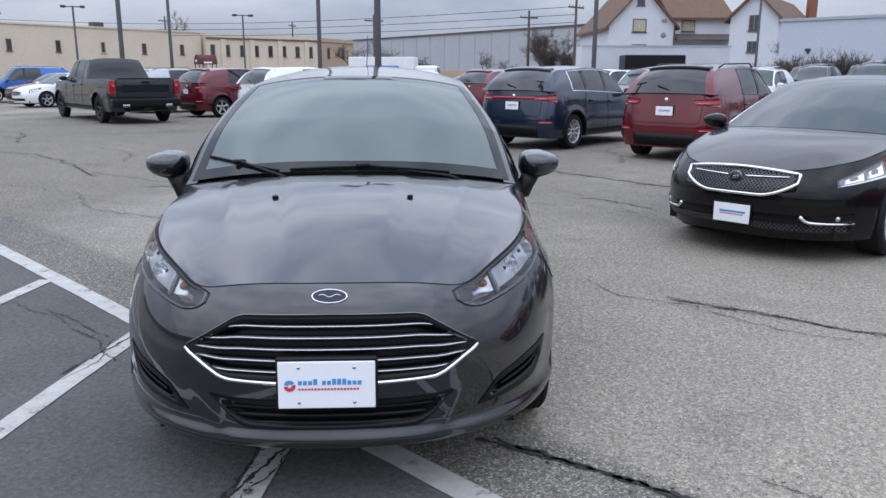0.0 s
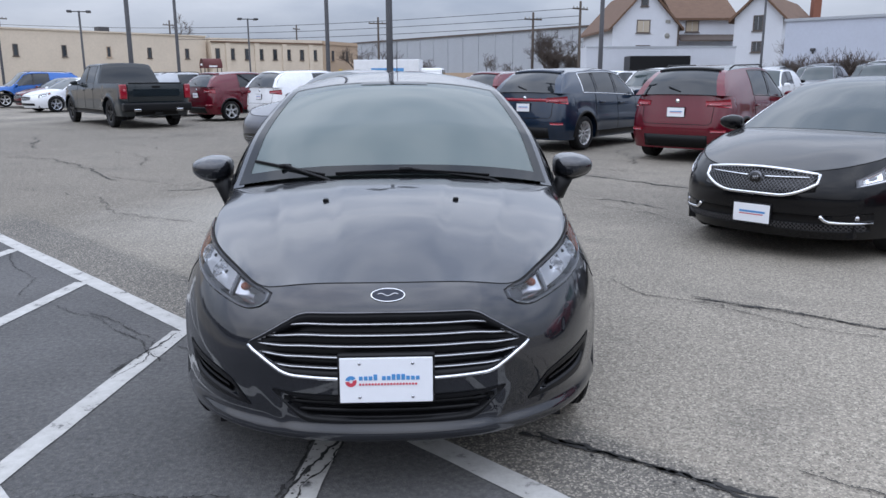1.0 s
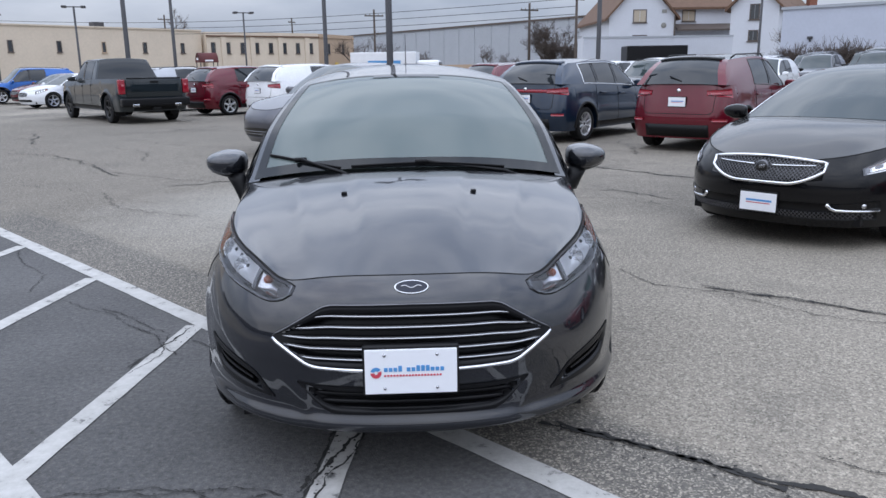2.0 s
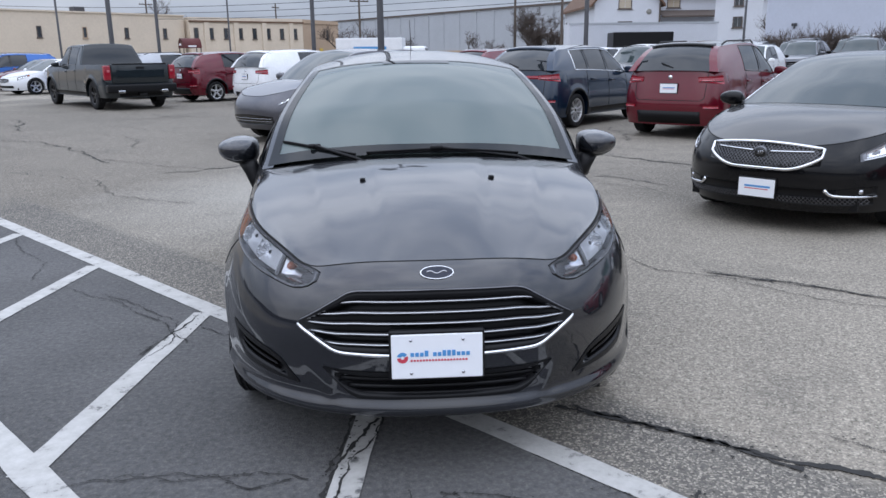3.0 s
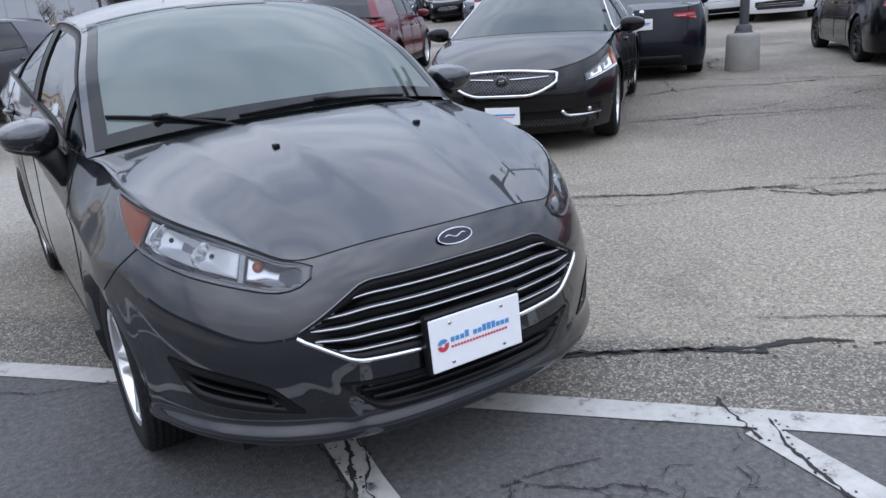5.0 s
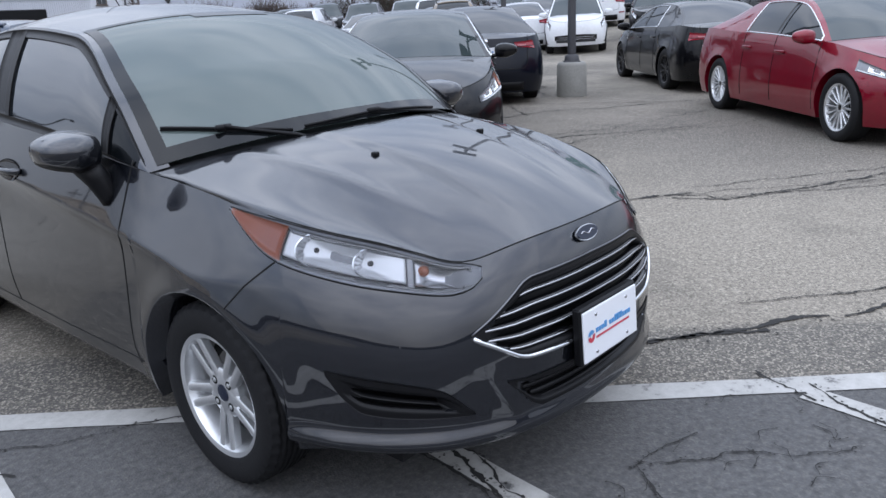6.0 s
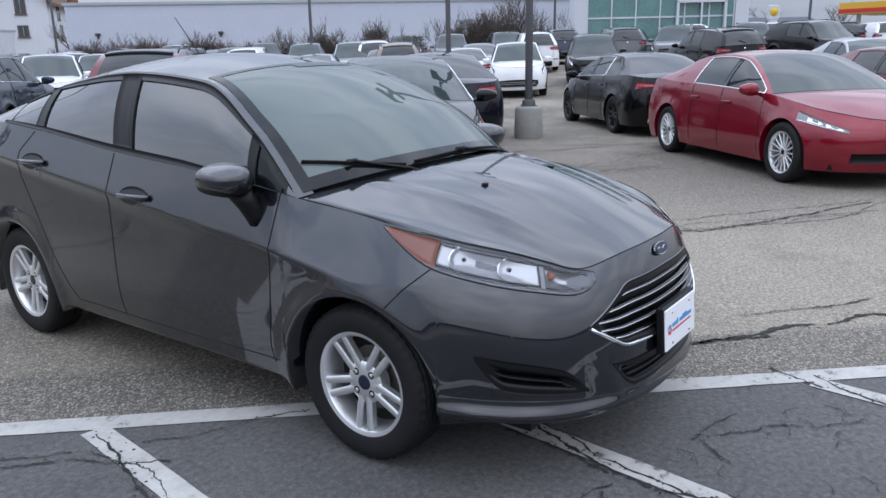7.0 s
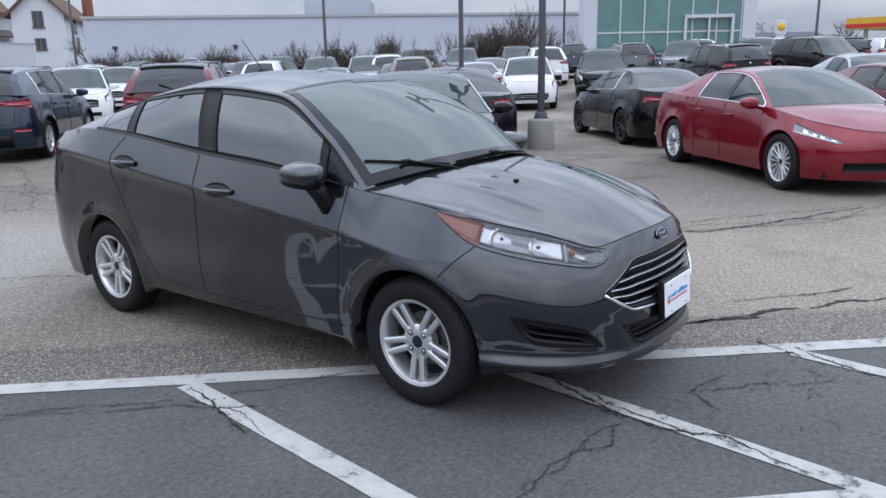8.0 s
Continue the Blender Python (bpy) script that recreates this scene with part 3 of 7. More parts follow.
def plate_on(car, at, w=0.305, h=0.152, face=-1, fine=False, tilt=0.0, name="dealer_plate"):
    """A white dealer plate in a black holder; its writing, which names a person, is drawn as bars."""
    x, y, z = at
    m = Matrix.Translation(at) @ pose(0, 0, 0, tilt, 0, 0 if face < 0 else 180)
    pl = part(name, moved(joined(box(-w / 2 - 0.008, w / 2 + 0.008, 0.0, 0.03, -h / 2 - 0.008, h / 2 + 0.012, 0.006)), m), M_PLASTIC, car, smooth=False)
    part("plate_sheet", moved(box(-w / 2, w / 2, -0.006, 0.002, -h / 2, h / 2, 0.004, 2), m), M_WHITEPLATE, pl, "white plate with a blue and a red line of print", smooth=False)
    bars = [(-0.10, 0.115, 0.004, 0.020, M_BLUEINK)] if not fine else []
    if fine:
        x0 = -0.091
        for tall in ((0, 0, 0, 1), (0, 0, 1, 1, 1, 0, 0, 0)):
            for k in tall:
                bars.append((x0, x0 + 0.0122, 0.001, 0.0145 + 0.0065 * k, M_BLUEINK))
                x0 += 0.0162
            x0 += 0.012
        x0 = -0.091
        for k in range(19):
            bars.append((x0, x0 + 0.0070, -0.0165, -0.0100, M_REDINK))
            x0 += 0.0104
    else:
        bars.append((-0.10, 0.10, -0.012, -0.005, M_REDINK))
    for ink in (M_BLUEINK, M_REDINK):
        g = joined(*[box(a, b, -0.0078, -0.005, c, d) for a, b, c, d, k in bars if k is ink])
        part("print", moved(g, m), ink, pl, smooth=False)
    if fine:
        for ink, t0, t1 in ((M_BLUEINK, 0.6, 2.9), (M_REDINK, 3.2, 6.6)):
            ring = [(-0.118 + 0.019 * math.cos(lerp(t0, t1, i / 14)), -0.0078, -0.002 + 0.019 * math.sin(lerp(t0, t1, i / 14))) for i in range(15)]
            inner = [(-0.118 + 0.006 * math.cos(lerp(t0, t1, i / 14)), -0.0078, -0.002 + 0.006 * math.sin(lerp(t0, t1, i / 14))) for i in range(15)]
            part("print_mark", moved((ring + inner, [(i, i + 1, 16 + i, 15 + i) for i in range(14)]), m), ink, pl, smooth=False)
        for sx, sz in ((-0.089, 0.058), (0.089, 0.058), (-0.089, -0.058), (0.089, -0.058)):
            part("screw", moved(lathe([(-0.006, 0.006), (-0.009, 0.005), (-0.0095, 0.0005)], 10), m @ Matrix.Translation((sx, 0, sz)) @ pose(0, 0, 0, 0, 0, 90)), M_SATIN, pl)
    return pl


def mirror_geo(side, at, size=(0.24, 0.13, 0.15)):
    """A rounded mirror shell on a short arm; at is the shell's middle."""
    bm = bmesh.new()
    bmesh.ops.create_uvsphere(bm, u_segments=20, v_segments=12, radius=0.5)
    for v in bm.verts:
        # a boxy shell: flat towards the driver, rounded and pointed forward, narrower at its outer end
        x, y, z = (math.copysign(abs(2 * k) ** 0.60 / 2, k) for k in v.co)
        z *= 1.0 - 0.34 * max(0.0, 2 * x * side)
        z -= 0.10 * max(0.0, -2 * y) * (1 if z > 0 else -0.6) * 0.5
        y = y * (0.62 if y > 0 else 1.05 - 0.25 * abs(2 * x))
        z += 0.06 * x * side
        v.co = (x * size[0] + at[0], y * size[1] + at[1], z * size[2] + at[2])
    return geo_of(bm)


def arch_trim(P, ya, width=0.05):
    """A plastic band along a wheel arch (right side)."""
    pts = []
    for i in range(25):
        t = lerp(-0.12, math.pi + 0.12, i / 24)
        pts.append((ya + math.cos(t), math.sin(t)))
    vs = []
    for c, s_ in pts:
        for d, o in ((0.0, -0.01), (0.0, 0.012), (width, 0.010), (width + 0.004, -0.004)):
            rr = P.R + d - 0.003
            y, z = ya + (c - ya) * rr, max(P.lo + 0.01, P.zw + s_ * rr)
            p = P.side(y, z)
            vs.append((p[0] + o, p[1], p[2]))
    return vs, grid_faces(25, 4)


def background_car(name, spec, m, color, label, category="car", windows=((0.52, 1.35), (1.43, 2.15)), rims="five", alloy=None, wheel_r=0.34, rim_r=0.23,
                   nose="bar", rear="lamps", cladding=False, roof_black=False, rails=False, chrome_dlo=False, plate="", group="parked cars", fine=1, bed=False, strip=False, exhaust=False):
    """A parked car of the common kind, lofted from its spec."""
    P = Shape(**spec)
    car = thing(name, m, label, category, group)
    G = shell_parts(P, fine, 7, 12)
    half = (G["vs"], grid_faces(len(G["ss"]), G["cols"], flip=True))
    if bed:
        part("bed_cover", G["deck"], M_PLASTIC, car)
        G["deck"] = ([], [])
        rear = ""
        yr_ = P.back(0, 0.9)[1]
        bump = part("rear_bumper", box(-P.W + 0.02, P.W - 0.02, yr_ - 0.10, yr_ + 0.14, 0.50, 0.74, 0.05, 3), M_PLASTIC, car, sharp=50)
        part("tow_hitch", box(-0.12, 0.12, yr_ - 0.2, yr_ + 0.10, 0.40, 0.50, 0.02), M_GAP, bump, smooth=False)
        gate = part("tailgate", box(-P.W + 0.20, P.W - 0.20, yr_ - 0.04, yr_ + 0.022, 0.77, 1.29, 0.02, 2), color, car, sharp=50)
        part("tailgate_panel", box(-P.W + 0.33, P.W - 0.33, yr_ + 0.020, yr_ + 0.030, 0.92, 1.14, 0.006), color, gate, smooth=False)
        part("gate_handle", box(-0.12, 0.12, yr_ + 0.02, yr_ + 0.04, 1.17, 1.23, 0.008), M_PLASTIC, gate, smooth=False)
        part("gate_spoiler", box(-P.W + 0.24, P.W - 0.24, yr_ - 0.06, yr_ + 0.03, 1.285, 1.325, 0.012, 2), M_PLASTIC, gate, sharp=50)
        for e in (1, -1):
            tl = part("tail_light", box(*sorted((e * (P.W - 0.175), e * (P.W + 0.006))), yr_ - 0.12, yr_ + 0.030, 0.86, 1.27, 0.03, 3), M_REDLENS, car, "tall red tail light", sharp=50)
            part("reverse_lens", box(*sorted((e * (P.W - 0.14), e * (P.W - 0.07))), yr_ + 0.028, yr_ + 0.036, 1.08, 1.14, 0.004), M_PINKLENS, tl, smooth=False)
            part("exhaust_tip", box(*sorted((e * 0.52, e * 0.72)), yr_ + 0.10, yr_ + 0.16, 0.50, 0.57, 0.012), M_CHROME, bump, smooth=False)
            part("mud_flap", box(*sorted((e * (P.W - 0.34), e * (P.W - 0.06))), P.wb + P.R - 0.02, P.wb + P.R, 0.22, 0.60, 0.005), M_PLASTIC, car, smooth=False)
    part("body", joined(mirrored(*half), G["hood"], G["deck"], G["rear_pillar"], (G["roof"] if not roof_black else ([], []))), color, car, sharp=50)
    if roof_black:
        part("roof", G["roof"], M_BLACKPAINT, car)
    part("underbody", joined(underside(P), G["cowl"]), M_PLASTIC, car, smooth=False)
    part("windscreen", G["windscreen"], M_SCREENGLASS, car)
    part("rear_window", G["rear_window"], M_DARKGLASS, car)
    sides = cabin_side(P, windows, fine)
    for e in (1, -1):
        fl = (lambda g: g) if e > 0 else flip_x
        part("roof_pillar", fl(sides[0]), color, car)
        for wa, wb_ in zip(windows, windows[1:]):
            part("pillar_cover", fl(patch(P.cabin, wa[1] - 0.004, wb_[0] + 0.004, lambda y: 0.05, lambda y: 0.91, 2, 6, 0.003, 0.008, (1, 0, 0))), M_GLOSSBLACK, car)
        for g in sides[1:]:
            part("side_window", fl(g), M_DARKGLASS, car)
        # belt and rail trim round the windows
        y0, y1 = windows[0][0], windows[-1][1]
        trim = joined(line_on(P.cabin, [(y0 - 0.03, 0.03), (y1 + 0.03, 0.03)], 0.010, 14), line_on(P.cabin, [(y0 - 0.03, 0.03), (y0 - 0.01, 0.92), (y1, 0.92), (y1 + 0.03, 0.03)], 0.008, 14))
        part("window_trim", fl(trim), M_CHROME if chrome_dlo else M_GLOSSBLACK, car)
        # door gaps and handles
        for y in (windows[0][0] - 0.06, windows[0][1] + 0.03, min(windows[-1][1], P.wb - P.R - 0.03) if len(windows) > 1 else None):
            if y is not None:
                part("door_gap", fl(line_on(P.side, [(y, P.lo + 0.08), (y, P.sh(y) - 0.01)], 0.005, 8)), M_GAP, car)
        for y in (windows[0][1] - 0.12, (windows[1][1] - 0.10) if len(windows) > 1 else None):
            if y is not None:
                z = P.sh(y) - 0.16
                p = P.side(y, z)
                part("door_handle", fl(moved(box(-0.006, 0.028, -0.10, 0.10, -0.016, 0.016, 0.008, 2), Matrix.Translation(p))), color, car, smooth=True)
        ym = windows[0][0] + 0.06
        pm = P.cabin(ym, 0.14)
        part("mirror", joined(mirror_geo(e, (e * (pm[0] + 0.16), ym - 0.02, pm[2] + 0.03)), tube([(e * (pm[0] - 0.01), ym, pm[2] - 0.03), (e * (pm[0] + 0.1), ym - 0.01, pm[2] - 0.01)], 0.022)), color, car)
        if cladding:
            for ya in (0, P.wb):
                part("wheel_arch_trim", fl(arch_trim(P, ya)), M_PLASTIC, car)
            part("sill_trim", fl(patch(P.side, P.R + 0.03, P.wb - P.R - 0.03, lambda y: P.lo + 0.005, lambda y: P.lo + 0.14, 12, 2, 0.008, 0.02, (1, 0, 0))), M_PLASTIC, car)
        # head and tail lamps
        hs = spec.get("head", (0.52, 0.86, 0.60, 0.74))

        def h_lo(s, k=0.0):
            t = (s - hs[0]) / (hs[1] - hs[0])
            ho = spec.get("head_out", (0.10, 0.03))
            return lerp(lerp(hs[2], P.shz(hs[1]) - ho[0], t), lerp(hs[3], P.shz(hs[1]) - ho[1], t), k)
        lamp = part("headlight", fl(patch(P.pt, hs[0], hs[1], lambda s: h_lo(s), lambda s: h_lo(s, 1.0), 12, 4, 0.004, 0.02, (0.5, -1, 0.2))), M_LAMPGREY if "head_out" in spec else M_GLOSSBLACK, car)
        for s0, s1 in ((0.10, 0.42), (0.48, 0.78)):
            part("reflector", fl(patch(P.pt, lerp(hs[0], hs[1], s0), lerp(hs[0], hs[1], s1), lambda s: h_lo(s, 0.22), lambda s: h_lo(s, 0.80), 5, 3, 0.007, 0.004, (0.5, -1, 0.2), 0.006, 0.5)), M_REFLECTOR, lamp)
        part("light_strip", fl(patch(P.pt, lerp(hs[0], hs[1], 0.06), lerp(hs[0], hs[1], 0.96), lambda s: h_lo(s, 0.06), lambda s: h_lo(s, 0.16), 8, 1, 0.007, 0.004, (0.5, -1, 0.2))), M_WHITEPLATE, lamp)
        if not spec.get("clear"):
            part("signal_lens", fl(patch(P.pt, lerp(hs[0], hs[1], 0.84), lerp(hs[0], hs[1], 0.98), lambda s: h_lo(s, 0.2), lambda s: h_lo(s, 0.9), 3, 2, 0.007, 0.004, (0.5, -1, 0.2))), M_AMBER, lamp)
        ts = spec.get("rearl", (2.42, 2.75, 0.82, 0.98))
        if rear:
            tl = part("tail_light", fl(patch(P.pt, ts[0], ts[1], lambda s: ts[2] + 0.25 * (ts[3] - ts[2]) * (s - ts[0]) / (ts[1] - ts[0]), lambda s: ts[3] - 0.2 * (ts[3] - ts[2]) * (s - ts[0]) / (ts[1] - ts[0]), 10, 3, 0.008, 0.02, (0.5, 1, 0.2))), M_REDLENS, car)
            part("reverse_lens", fl(patch(P.pt, lerp(ts[0], ts[1], 0.50), lerp(ts[0], ts[1], 0.90), lambda s: lerp(ts[2], ts[3], 0.38), lambda s: lerp(ts[2], ts[3], 0.55), 5, 1, 0.011, 0.004, (0.5, 1, 0.2))), M_PINKLENS, tl)
            part("dark_band", fl(patch(P.pt, lerp(ts[0], ts[1], 0.06), lerp(ts[0], ts[1], 0.96), lambda s: lerp(ts[2], ts[3], 0.26), lambda s: lerp(ts[2], ts[3], 0.34), 8, 1, 0.011, 0.004, (0.5, 1, 0.2))), M_GLOSSBLACK, tl)
            if P.k.get("suv"):
                part("bumper_reflector", fl(patch(P.pt, lerp(ts[0], ts[1], 0.30), lerp(ts[0], ts[1], 0.85), lambda s: P.lo + 0.30, lambda s: P.lo + 0.345, 6, 1, 0.012, 0.01, (0.5, 1, 0.2))), M_REDLENS, car)
    gz = spec.get("grille", (0.40, 0.50, 0.68))
    gw = gz[0]
    part("grille", patch(P.front, -gw, gw, lambda x: gz[1] + 0.04 * (abs(x) / gw) ** 2, lambda x: gz[2] - 0.03 * (abs(x) / gw) ** 2, 16, 3, 0.004, 0.02, (0, -1, 0)), M_GLOSSBLACK, car)
    for t in (0.35, 0.62) if nose == "bar" else ():
        part("grille_bar", line_on(P.front, [(-gw * 0.95, lerp(gz[1], gz[2], t)), (gw * 0.95, lerp(gz[1], gz[2], t))], 0.007, 12), M_SATIN, car)
    lw = P.W * 0.62
    part("lower_intake", patch(P.front, -lw, lw, lambda x: P.lo + 0.10, lambda x: P.lo + 0.20, 16, 2, 0.003, 0.02, (0, -1, 0)), M_PLASTIC, car)
    part("rear_valance", patch(P.back, -lw, lw, lambda x: P.lo + 0.03, lambda x: P.lo + (0.24 if cladding else 0.16), 16, 2, 0.006, 0.02, (0, 1, 0)), M_PLASTIC, car)
    if strip:
        ts = spec.get("rearl", (2.42, 2.75, 0.82, 0.98))
        part("tail_strip", patch(P.back, -0.62, 0.62, lambda x: ts[2] + 0.05, lambda x: ts[2] + 0.11, 20, 1, 0.006, 0.02, (0, 1, 0)), M_REDLENS, car)
    # the edge of the tailgate or boot lid and the bumper's upper edge
    zt = P.lo + (0.42 if P.k.get("suv") else 0.36)
    part("tailgate_gap", line_on(P.back, [(-P.W * 0.70, P.sh(P.Y2) - 0.02), (-P.W * 0.68, zt + 0.05), (-P.W * 0.62, zt), (P.W * 0.62, zt), (P.W * 0.68, zt + 0.05), (P.W * 0.70, P.sh(P.Y2) - 0.02)], 0.005, 8), M_GAP, car)
    part("hood_gap", tube([P.hood(a_ / 12 * 0.99, 0.0) for a_ in range(-12, 13)], 0.005, 5), M_GAP, car)
    if spec.get("suv"):
        yg = P.yb - 0.02
        part("wiper", tube([P.top(P.yb - 0.03, -0.05), tuple(Vector(P.top(P.yb - 0.08, 0.25)) + Vector((0, 0.02, 0.01)))], 0.012, 6), M_PLASTIC, car)
        part("roof_spoiler", patch(P.top, P.re - 0.05, P.re + 0.11, lambda y: -0.86, lambda y: 0.86, 4, 12, 0.03, 0.03, (0, 0.3, 1)), color if not roof_black else M_BLACKPAINT, car)
    if not bed:
        part("rear_badge", moved(lathe([(0.0, 0.038), (0.010, 0.034), (0.012, 0.001)], 14), Matrix.Translation((0, P.back(0, P.sh(P.Y2) - 0.09)[1], P.sh(P.Y2) - 0.09)) @ pose(0, 0, 0, 0, 0, 90)), M_CHROME, car)
    if exhaust:
        for e in (1, -1):
            part("exhaust_tip", moved(lathe([(-0.1, 0.04), (0.03, 0.045), (0.03, 0.036), (-0.1, 0.034)], 14), Matrix.Translation((e * 0.55, P.back(0.55, P.lo + 0.1)[1], P.lo + 0.09)) @ pose(0, 0, 0, 0, 0, 90)), M_CHROME, car)
    if rails:
        for e in (1, -1):
            part("roof_rail", tube([(e * (P.railx(y) - 0.03), y, P.railz(y) + o) for y, o in ((P.wt + 0.1, 0.02), (P.wt + 0.25, 0.065), (P.re - 0.35, 0.065), (P.re - 0.15, 0.02))], 0.014, 6), M_SATIN if rails == "chrome" else M_PLASTIC, car)
    if plate in ("front", "both"):
        z = P.lo + spec.get("platez", 0.26)
        plate_on(car, (0, P.front(0, z)[1] - 0.025, z), face=-1)
    if plate in ("rear", "both"):
        z = spec.get("rplatez", 0.80)
        plate_on(car, (0, P.back(0, z)[1] + 0.025, z), face=1)
    for y in (0, P.wb):
        for e in (1, -1):
            wheel(car, (e * (P.W - 0.125), y, P.zw), e > 0, wheel_r, rim_r, 0.225, rims, alloy, False)
    return car, P


# ---- the specs of the common body kinds ----
def sedan_spec(L=4.9, W=0.925, H=1.46, wb=2.85, r=0.335, fo=0.95):
    yr = L - fo
    rb = yr - 0.52
    return dict(W=W, lo=0.19, wb=wb, zw=r, R=r + 0.045, nose=[(0.15, -fo + 0.10), (0.35, -fo + 0.02), (0.55, -fo), (0.72, -fo + 0.07), (0.80, -fo + 0.14)], tail=[(0.2, yr - 0.10), (0.45, yr), (0.7, yr - 0.02), (1.02, yr - 0.08)],
                Y1=0.10, Y2=yr - 0.55, n=2.6, nt=3.2, sh=[(-fo, 0.70), (-0.5, 0.80), (0.4, 0.95), (1.2, 0.98), (2.6, 1.02), (rb, 1.05), (yr, 0.99)], shw=[(-fo, 0.88), (0.3, 0.90), (0.8, 0.93), (2.6, 0.93), (yr, 0.88)],
                yc=0.42, wt=1.30, re=2.35, yb=rb, railx=[(0.42, 0.8), (0.8, 0.72), (1.30, 0.60), (1.7, 0.58), (2.35, 0.58), (2.9, 0.66), (rb, 0.8)], railz=[(0.42, 0.95), (0.8, 1.17), (1.30, H - 0.08), (1.7, H - 0.05), (2.35, H - 0.08), (2.9, H - 0.24), (rb, 1.05)],
                crown=[(0.42, 0.04), (1.3, 0.05), (2.35, 0.05), (rb, 0.03)], bow=[(0.42, 0.20), (1.3, 0.10), (2.0, 0.0), (rb, -0.12)], crease=(0.80, 0.90), flare=0.012, ridge=(0.34, 0.5))


def suv_spec(L=4.45, W=0.92, H=1.65, wb=2.65, r=0.35, fo=0.90, belt=1.08):
    yr = L - fo
    rb = yr - 0.10
    re = yr - 0.62
    return dict(W=W, lo=0.24, wb=wb, zw=r, R=r + 0.055, nose=[(0.2, -fo + 0.10), (0.45, -fo), (0.75, -fo + 0.02), (0.90, -fo + 0.08), (1.0, -fo + 0.16)], tail=[(0.25, yr - 0.08), (0.5, yr), (0.75, yr - 0.02), (1.0, yr - 0.06), (1.12, yr - 0.08)],
                Y1=0.05, Y2=yr - 0.50, n=3.0, nt=3.6, sh=[(-fo, 0.90), (-0.4, 0.98), (0.35, 1.04), (1.2, belt), (2.6, belt + 0.05), (yr, belt + 0.06)], shw=[(-fo, 0.88), (0.3, 0.90), (0.8, 0.93), (2.6, 0.92), (yr, 0.88)],
                yc=0.35, wt=1.10, re=re, yb=rb, railx=[(0.35, 0.8), (0.7, 0.72), (1.10, 0.64), (1.6, 0.64), (re, 0.62), (yr - 0.3, 0.69), (rb, 0.8)], railz=[(0.35, 1.0), (0.7, 1.30), (1.10, H - 0.09), (1.6, H - 0.05), (re, H - 0.11), (yr - 0.3, H - 0.27), (rb, 1.1)],
                crown=[(0.35, 0.04), (1.1, 0.05), (re, 0.05), (rb, 0.02)], bow=[(0.35, 0.16), (1.1, 0.08), (2.0, 0.0), (re, -0.06), (rb, -0.06)], crease=(0.85, 0.95), flare=0.02,
                head=(0.50, 0.84, 0.70, 0.86), rearl=(2.18, 2.76, 0.93, 1.08), grille=(0.50, 0.55, 0.80), platez=0.30, rplatez=0.86, ridge=(0.36, 0.55), suv=True)


def pickup_spec():
    yr = 5.18
    return dict(W=1.02, lo=0.36, wb=4.00, zw=0.42, R=0.48, nose=[(0.3, -0.92), (0.6, -1.0), (1.0, -0.98), (1.2, -0.90)], tail=[(0.4, yr - 0.05), (0.6, yr), (1.3, yr - 0.02)], Y1=-0.10, Y2=yr - 0.35, n=3.6, nt=5.0,
                sh=[(-1.0, 1.18), (0.5, 1.22), (1.5, 1.24), (2.7, 1.28), (yr, 1.30)], shw=[(-1.0, 0.92), (0.6, 0.93), (yr, 0.95)], yc=0.75, wt=1.35, re=2.70, yb=2.95,
                railx=[(0.75, 0.9), (1.0, 0.84), (1.35, 0.76), (1.8, 0.75), (2.70, 0.74), (2.95, 0.9)], railz=[(0.75, 1.2), (1.0, 1.50), (1.35, 1.82), (1.8, 1.87), (2.70, 1.86), (2.95, 1.3)],
                crown=[(0.75, 0.03), (1.35, 0.05), (2.70, 0.05), (2.95, 0.01)], bow=[(0.75, 0.10), (1.35, 0.05), (2.70, 0.0), (2.95, 0.0)], crease=None, flare=0.03, head=(0.45, 0.75, 0.85, 1.05), rearl=(2.26, 2.47, 0.88, 1.26), grille=(0.62, 0.70, 1.08), rplatez=0.72)


# ---- ground ----
LINE_AT, LINE_U, LINE_N = (0.86, -1.19), (0.674, -0.739), (-0.739, -0.674)


